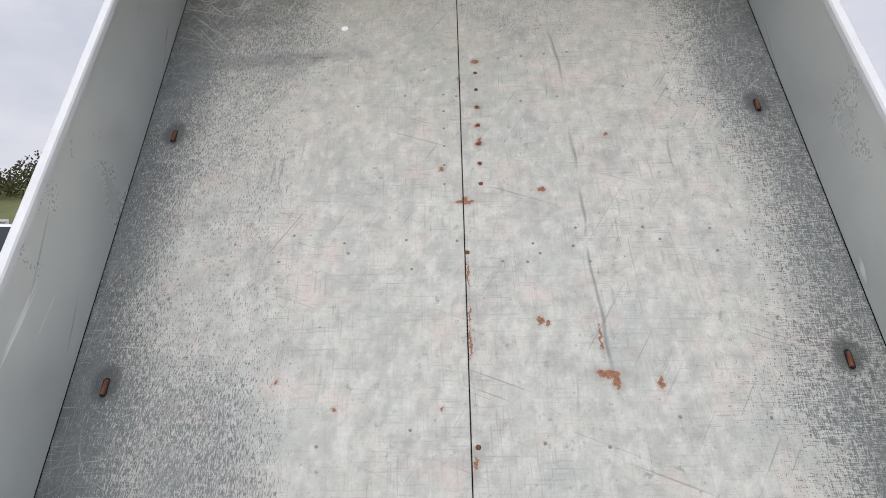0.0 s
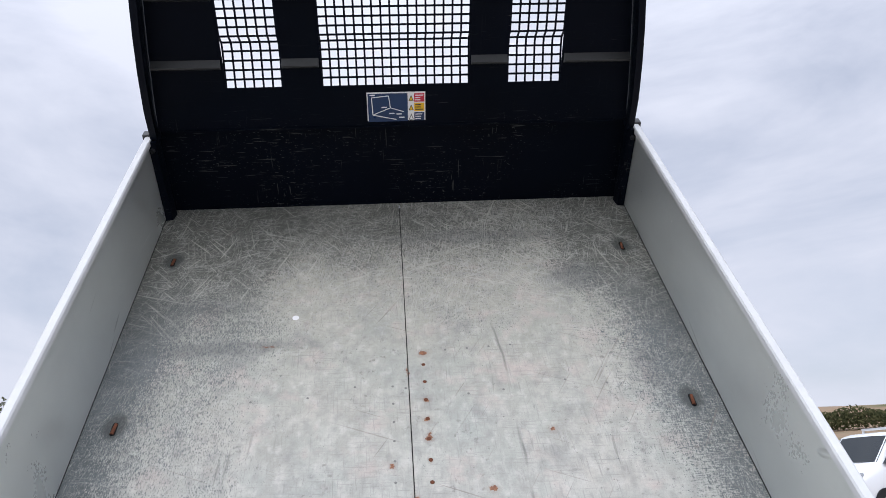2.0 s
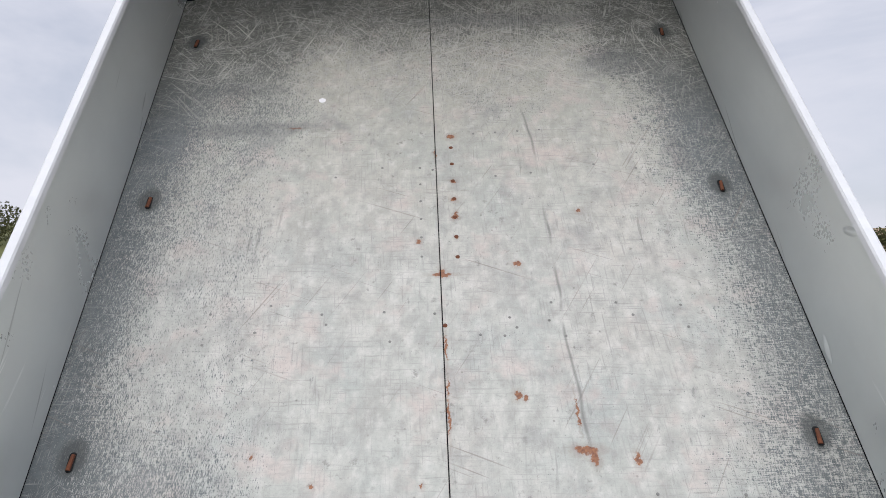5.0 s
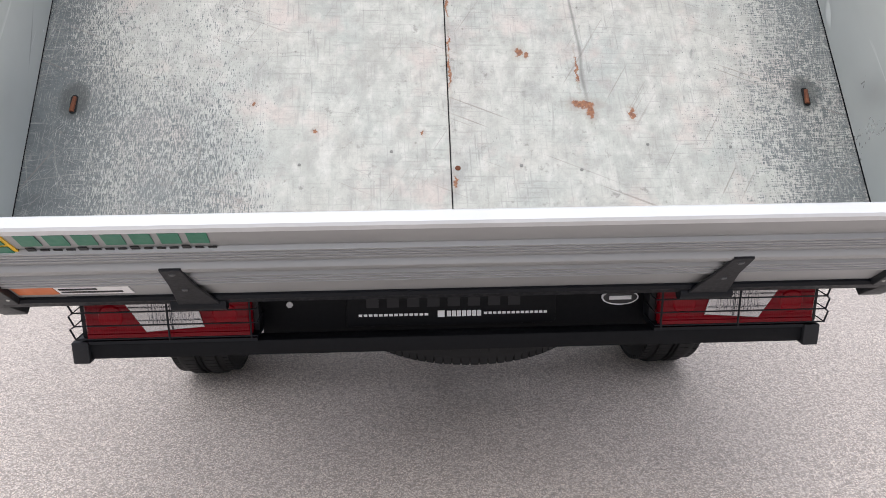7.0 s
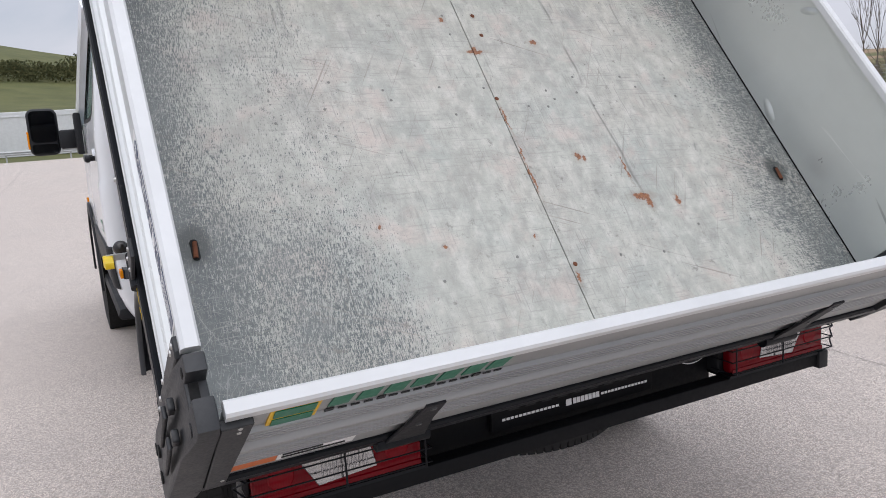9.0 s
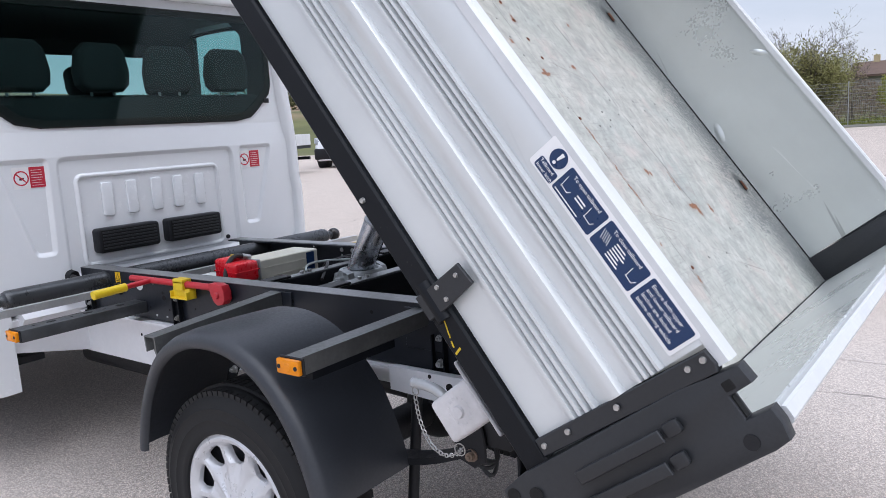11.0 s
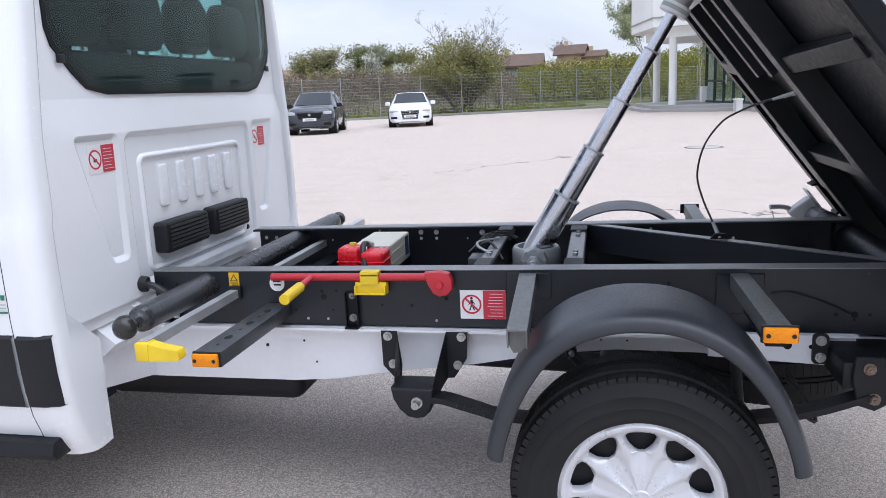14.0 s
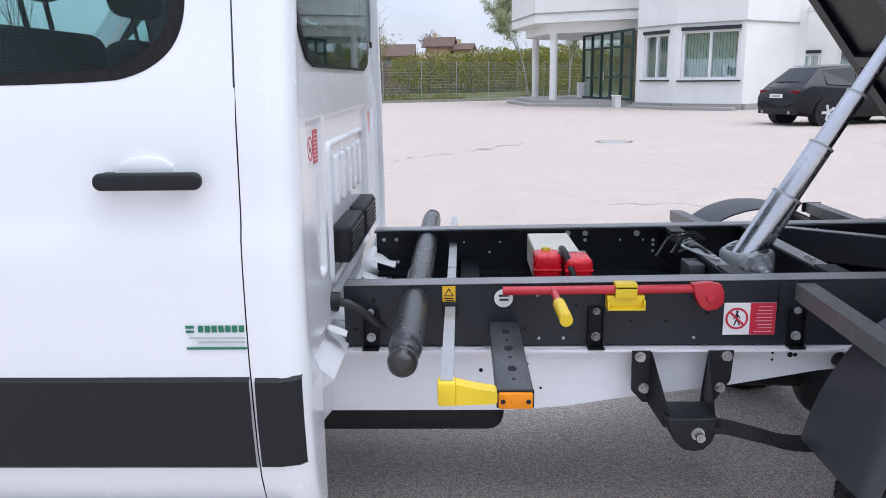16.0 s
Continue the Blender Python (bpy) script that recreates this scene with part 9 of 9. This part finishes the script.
    bm = turned(bmesh.new(), [(r * 0.63, -w / 2 + 0.03), (r * 0.60, -w / 2 + 0.015), (r * 0.56, -w / 2 + 0.05), (r * 0.10, -w / 2 + 0.06)], 28, "x")
    rim = new("rim", finish("rim", bm, "plastic"))
    rim.parent = wh
    bm = bmesh.new()
    for i in range(5):
        a = 2 * math.pi * i / 5
        beam(bm, (-w / 2 + 0.02, 0, 0), (-w / 2 + 0.012, r * 0.6 * math.cos(a), r * 0.6 * math.sin(a)), 0.07, 0.03, (1, 0, 0))
    rod(bm, (-w / 2 + 0.05, 0, 0), (-w / 2 + 0.0, 0, 0), r * 0.16, None, 14)
    sp = new("spokes", finish("spokes", bm, "hubcap"))
    sp.parent = wh


def section(w, zb, zk, wr, zr):
    half_s = [(0.0, zb), (w * 0.86, zb), (w * 0.97, zb + 0.10), (w, zb + (zk - zb) * 0.45), (w * 0.985, zk - 0.06), (w * 0.955, zk), (wr + (w * 0.95 - wr) * 0.08, zr - 0.05), (wr * 0.90, zr - 0.008), (0.0, zr)]
    return half_s


def loft(stations):
    rows = []
    for y, w, zb, zk, wr, zr in stations:
        h = section(w, zb, zk, wr, zr)
        rows.append([(-x, y, z) for x, z in h[::-1]][:-1] + [(x, y, z) for x, z in h])
    bm = grid_surface(bmesh.new(), rows)
    for row in (rows[0], rows[-1]):
        bm.faces.new([bm.verts.new(p) for p in row])
    bmesh.ops.remove_doubles(bm, verts=bm.verts, dist=1e-4)
    return bm


def side_glass(stations, i, j, s, inset=0.10):
    """A side window between two stations."""
    out = []
    for k, (y, w, zb, zk, wr, zr) in enumerate((stations[i], stations[j])):
        a = Vector((s * (w * 0.955 + 0.004), y, zk + 0.03))
        b = Vector((s * (wr + (w * 0.95 - wr) * 0.08 + 0.006), y, zr - 0.075))
        out.append((a, b))
    (a, b), (c, d) = out
    c, d = a + (c - a) * 0.97, b + (d - b) * 0.97
    a, b = a + (c - a) * 0.03, b + (d - b) * 0.03
    bm = bmesh.new()
    bm.faces.new([bm.verts.new(v) for v in (a, c, d, b)])
    ext = bmesh.ops.extrude_face_region(bm, geom=list(bm.faces))["geom"]
    bmesh.ops.translate(bm, vec=(s * 0.006, 0, 0), verts=[g for g in ext if isinstance(g, bmesh.types.BMVert)])
    return bm


def screen(lo, hi, k0=0.04, k1=0.96, out=0.012):
    """A front or rear screen between the cowl and the roof stations."""
    y0, w0, _, zk0, wr0, zr0 = lo
    y1, w1, _, zk1, wr1, zr1 = hi
    bm = bmesh.new()
    rows = []
    for k in (k0, 0.5, k1):
        y, z = y0 + (y1 - y0) * k, zr0 + (zr1 - zr0) * k
        w = wr0 * 0.96 + (wr1 * 0.97 - wr0 * 0.96) * k
        f = 1 if y0 > y1 else -1
        rows.append([(s * w, y + f * (out - 0.02 * s * s), z + out - 0.02 * abs(s) ** 3) for s in (-0.97, -0.5, 0, 0.5, 0.97)])
    return grid_surface(bm, rows)


DARK = "carglass"
M["carglass"] = plain("dark_car_glass", (0.016, 0.022, 0.026), 0.08, 0.0, 0.1, 1.0, 20.0, 0.0, 0.03, Specular_IOR_Level=0.35)
M["lampglass"] = plain("car_headlamp", (0.55, 0.58, 0.62), 0.10, 0.4, 0.2, 8.0, 40.0, 0.0, 0.04)


def car(name, label, x, y, turn, paint, st, wheels, r, grille, lights, tall_grille, tail=False, black_low=True):
    """st: stations from the nose to the tail, forward is +y."""
    c = thing(name, label, "car", m=pose(x, y, 0, 0, 0, turn))
    body = part("body", loft(st), paint, c, smooth=50)
    n = len(st)
    # cowl, roof front, roof rear, tail: stations 3, 4, 6, 7
    part("windscreen", screen(st[3], st[4]), DARK, c, "windscreen", smooth=80)
    part("rear_window", screen(st[7], st[6]), DARK, c, "rear window", smooth=80)
    for s in (-1, 1):
        part("side_window", side_glass(st, 4, 5, s), DARK, c)
        part("side_window", side_glass(st, 5, 6, s), DARK, c)
        for wy in wheels:
            arch = turned(bmesh.new(), [(r * 1.16, s * (st[4][1] - 0.30)), (r * 1.16, s * (st[4][1] + 0.012)), (r * 0.4, s * (st[4][1] + 0.002))], 26, "x")
            part("wheel_arch", arch, "plastic", c, "", pose(0, wy, r + 0.01))
            car_wheel(c, s * (st[4][1] - 0.10), wy, r, 0.23, s)
        part("door_mirror", B(*sorted((s * (st[4][1] * 0.95), s * (st[4][1] + 0.17))), st[3][0] - 0.38, st[3][0] - 0.24, st[4][3] + 0.0, st[4][3] + 0.16, 0.03, 2), paint if paint == "white" else "plastic", c)
        lx, lz, lw, lh = lights
        part("headlamp", B(*sorted((s * (lx - lw / 2), s * (lx + lw / 2))), st[0][0] - 0.30, st[0][0] + 0.010, lz - lh / 2, lz + lh / 2, 0.03, 2), "lampglass", c, "clear headlamp")
        part("low_intake", B(*sorted((s * (lx - 0.14), s * (lx + 0.13))), st[0][0] - 0.20, st[0][0] + 0.008, 0.36, 0.46, 0.02, 2), "hollow", c)
        part("tail_lamp", B(*sorted((s * (lx - 0.20), s * (lx + 0.10))), st[-1][0] + 0.02, st[-1][0] + 0.30, 0.86, 0.96, 0.02, 2), "redlens", c, "red tail lamp")
    gw, g0, g1 = grille
    part("grille", prism(bmesh.new(), [(-gw, g1), (gw, g1), (gw * 0.82, g0), (-gw * 0.82, g0)], "y", st[0][0] - 0.10, st[0][0] + 0.008, 0.012, 1), "hollow", c, "black grille")
    bm = bmesh.new()
    for i in range(5):
        z = g0 + (g1 - g0) * (i + 0.5) / 5
        box(bm, -gw * 0.85, gw * 0.85, st[0][0] + 0.006, st[0][0] + 0.014, z - 0.008, z + 0.008)
    part("grille_bars", bm, "bolt" if tall_grille else "plastic", c)
    part("badge", rod(bmesh.new(), (0, st[0][0] + 0.01, g1 - 0.08), (0, st[0][0] + 0.022, g1 - 0.08), 0.05, None, 16), "bolt", c)
    for yy, zz, o in ((st[0][0] + 0.010, g0 - 0.02 if not tall_grille else g0 + 0.13, 1), (st[-1][0] - 0.012, 0.80, -1)):
        pl = part("number_plate", B(-0.26, 0.26, min(yy, yy + o * 0.02), max(yy, yy + o * 0.02), zz - 0.055, zz + 0.055, 0.004, 1), "signwhite", c, "white number plate with plain bars")
        part("plate_bars", B(-0.17, 0.17, min(yy + o * 0.02, yy + o * 0.024), max(yy + o * 0.02, yy + o * 0.024), zz - 0.025, zz + 0.025), "blind", pl)
    w = st[1][1]
    part("front_bumper", B(-w * 0.80, w * 0.80, st[0][0] - 0.14, st[0][0] + 0.012, 0.22, 0.33, 0.03, 2), "plastic" if black_low else paint, c)
    part("skid_plate", B(-w * 0.45, w * 0.45, st[0][0] - 0.10, st[0][0] + 0.018, 0.235, 0.262, 0.008, 1), "bolt", c)
    part("rear_bumper", B(-w * 0.85, w * 0.85, st[-1][0] - 0.015, st[-1][0] + 0.12, 0.30, 0.46, 0.03, 2), "plastic" if black_low else paint, c)
    for s in (-1, 1):
        part("exhaust", rod(bmesh.new(), (s * w * 0.62, st[-1][0] + 0.05, 0.36), (s * w * 0.62, st[-1][0] - 0.03, 0.36), 0.045, None, 12), "bolt", c)
        if black_low:
            part("sill_trim", B(*sorted((s * (w - 0.02), s * (w + 0.018))), wheels[1] + r * 1.1, wheels[0] - r * 1.1, 0.24, 0.40, 0.01, 1), "plastic", c)
            part("roof_bar", beam(bmesh.new(), (s * st[4][4] * 0.9, st[4][0] - 0.2, st[4][5] + 0.05), (s * st[6][4] * 0.9, st[6][0] + 0.1, st[6][5] + 0.04), 0.03, 0.03), "bolt", c)
    return c


def suv(L=4.45, W=0.92, H=1.62):
    f = L / 2
    return [(f, W * 0.78, 0.26, 0.66, W * 0.70, 0.90), (f - 0.12, W * 0.92, 0.23, 0.80, W * 0.80, 0.99), (f - 0.50, W * 0.985, 0.21, 0.90, W * 0.86, 1.05), (f - 1.18, W, 0.21, 0.97, W * 0.86, 1.10), (f - 1.95, W, 0.21, 1.00, W * 0.69, H - 0.03), (f - 2.75, W, 0.21, 1.03, W * 0.70, H), (f - 3.75, W * 0.99, 0.22, 1.08, W * 0.64, H - 0.06), (f - 4.20, W * 0.96, 0.26, 1.10, W * 0.70, 1.16), (f - 4.40, W * 0.90, 0.34, 0.98, W * 0.72, 1.06), (-f, W * 0.84, 0.40, 0.80, W * 0.70, 0.90)]


def saloon(L=4.92, W=0.935, H=1.45):
    f = L / 2
    return [(f, W * 0.76, 0.24, 0.56, W * 0.68, 0.74), (f - 0.14, W * 0.92, 0.20, 0.68, W * 0.80, 0.84), (f - 0.60, W * 0.985, 0.18, 0.80, W * 0.86, 0.93), (f - 1.35, W, 0.18, 0.86, W * 0.85, 0.98), (f - 2.20, W, 0.18, 0.90, W * 0.655, H - 0.02), (f - 2.95, W, 0.18, 0.92, W * 0.665, H), (f - 3.65, W * 0.99, 0.19, 0.95, W * 0.64, H - 0.08), (f - 4.35, W * 0.96, 0.22, 0.96, W * 0.74, 1.08), (f - 4.80, W * 0.90, 0.30, 0.88, W * 0.76, 1.04), (-f, W * 0.84, 0.36, 0.72, W * 0.70, 0.86)]


def facing(dx, dy):
    return math.degrees(math.atan2(-dx, dy))


car("suv", "slate grey sport utility car with a chrome-barred grille", 27.2, 11.4, facing(-0.975, -0.21), "carslate", suv(), (1.35, -1.35), 0.345, (0.50, 0.60, 0.84), (0.68, 0.82, 0.30, 0.13), False)
car("saloon_car", "white saloon car with a tall black grille", 31.3, 8.5, facing(-0.975, -0.222), "white", saloon(), (1.50, -1.42), 0.335, (0.39, 0.33, 0.70), (0.68, 0.68, 0.34, 0.085), True, black_low=False)
car("suv", "black sport utility car with chrome window line", 19.95, -9.66, facing(0.293, -0.955), "carblack", suv(4.57, 0.95, 1.62), (1.36, -1.37), 0.36, (0.46, 0.62, 0.86), (0.66, 0.85, 0.30, 0.12), True)


def van(label, x, y, turn, double=False, drop=True):
    """A white tipper or dropside van with its cab, chassis and load bed."""
    v = thing("tipper_van", label, "van", "parked tipper vans", m=pose(x, y, 0, 0, 0, turn))
    back = -0.2 if not double else -1.25
    st = [(2.75, 0.76, 0.32, 0.74, 0.66, 1.00), (2.66, 0.88, 0.28, 0.90, 0.74, 1.13), (2.35, 0.96, 0.28, 1.05, 0.82, 1.22), (1.75, 0.99, 0.30, 1.26, 0.86, 1.38), (0.92, 1.0, 0.32, 1.34, 0.78, 2.12), (0.55, 1.0, 0.32, 1.34, 0.80, 2.19), (back + 0.15, 1.0, 0.34, 1.34, 0.80, 2.17), (back, 0.96, 0.40, 1.32, 0.76, 2.10)]
    part("cab", loft(st), "white", v, smooth=50)
    part("windscreen", screen(st[3], st[4], 0.06, 0.95), DARK, v, "windscreen", smooth=80)
    for s in (-1, 1):
        part("side_window", side_glass([(1.45, *st[3][1:3], 1.30, 0.83, 1.66)] + [st[4], (back + 0.75 if double else back + 0.25, *st[6][1:])], 1, 2, s), DARK, v)
        q = prism(bmesh.new(), [(0.90, 1.37), (1.62, 1.37), (0.94, 1.98)], "x", *sorted((s * 0.90, s * 0.985)))
        part("side_window", q, DARK, v)
        if double:
            part("side_window", side_glass([(back + 0.68, *st[6][1:]), (back + 0.12, *st[6][1:])], 0, 1, s), DARK, v)
        part("rubbing_strip", B(*sorted((s * 0.985, s * 1.012)), back, 1.35, 0.56, 0.74, 0.008, 1), "plastic", v)
        part("door_mirror", B(*sorted((s * 1.03, s * 1.25)), 1.38, 1.48, 1.30, 1.62, 0.03, 2), "plastic", v)
        part("turn_lamp", B(*sorted((s * 1.248, s * 1.262)), 1.40, 1.46, 1.36, 1.44), "orange", v)
        part("door_handle", B(*sorted((s * 0.99, s * 1.02)), 0.0, 0.22, 1.10, 1.14, 0.008, 1), "plastic", v)
        part("headlamp", prism(bmesh.new(), [(s * 0.56, 0.98), (s * 0.86, 1.18), (s * 0.88, 0.98), (s * 0.78, 0.90), (s * 0.58, 0.90)], "y", 2.36, 2.70), "lampglass", v)
        for wy in (1.85, -2.0):
            part("wheel_arch", turned(bmesh.new(), [(0.41, s * 0.66), (0.41, s * 1.004), (0.1, s * 0.995)], 24, "x"), "plastic", v, "", pose(0, wy, 0.37))
            car_wheel(v, s * 0.88, wy, 0.355, 0.23, s)
        part("mudguard", grid_surface(bmesh.new(), [[(s * x, -2.0 + 0.44 * math.cos(a), 0.36 + 0.44 * math.sin(a)) for x in (0.70, 1.0)] for a in [radians(10 + 160 * i / 12) for i in range(13)]]), "plastic", v)
    part("grille", prism(bmesh.new(), rr(-0.50, 0.50, 0.84, 1.10, 0.08, 4), "y", 2.60, 2.765, 0.01, 1), "hollow", v, "black grille")
    bm = bmesh.new()
    for z in (0.90, 0.97, 1.04):
        box(bm, -0.45, 0.45, 2.764, 2.775, z - 0.012, z + 0.012)
    part("grille_bars", bm, "corner", v)
    part("badge", prism(bmesh.new(), ring(0, 0.97, 0.09, 20, 0.04), "y", 2.775, 2.785), "bolt", v)
    part("front_bumper", B(-0.90, 0.90, 2.45, 2.78, 0.33, 0.78, 0.08, 3), "plastic", v, "dark grey bumper")
    pl = part("number_plate", B(-0.26, 0.26, 2.78, 2.79, 0.52, 0.63), "signwhite", v, "white number plate with plain bars")
    part("plate_bars", B(-0.17, 0.17, 2.79, 2.794, 0.55, 0.60), "blind", pl)
    part("chassis_rail", B(-0.45, 0.45, -3.4, back, 0.50, 0.78), "black", v)
    bed0 = back - 0.15
    part("load_bed", B(-1.02, 1.02, -3.55, bed0, 0.86, 0.96), "corner", v)
    for s in (-1, 1):
        part("side_board", B(*sorted((s * 0.99, s * 1.04)), -3.53, bed0 - 0.02, 0.97, 1.36, 0.008, 1), "cap", v, "white side board")
        part("head_post", B(*sorted((s * 0.96, s * 1.02)), bed0 - 0.06, bed0, 0.965, 2.28), "cap", v)
    part("tail_board", B(-0.98, 0.98, -3.58, -3.535, 0.97, 1.36, 0.008, 1), "cap", v)
    part("head_board", B(-0.955, 0.955, bed0 - 0.05, bed0 - 0.01, 0.965, 1.75), "cap", v)
    part("head_rail", B(-1.02, 1.02, bed0 - 0.06, bed0, 2.285, 2.35), "cap", v)
    part("underrun_bar", B(-0.95, 0.95, -3.60, -3.50, 0.45, 0.56), "black", v)
    return v


v1 = van("white double-cab tipper van with a dark grey bumper", 21.7, 16.6, facing(-0.914, -0.405), True)
v2 = van("white dropside van parked in the row", 21.6, 20.6, facing(-0.914, -0.405), False)
copy_thing(v2, pose(13.6, 18.6, 0, 0, 0, facing(-0.93, -0.36)))
copy_thing(v2, pose(-12.6, 16.2, 0, 0, 0, facing(0.9, -0.42)))
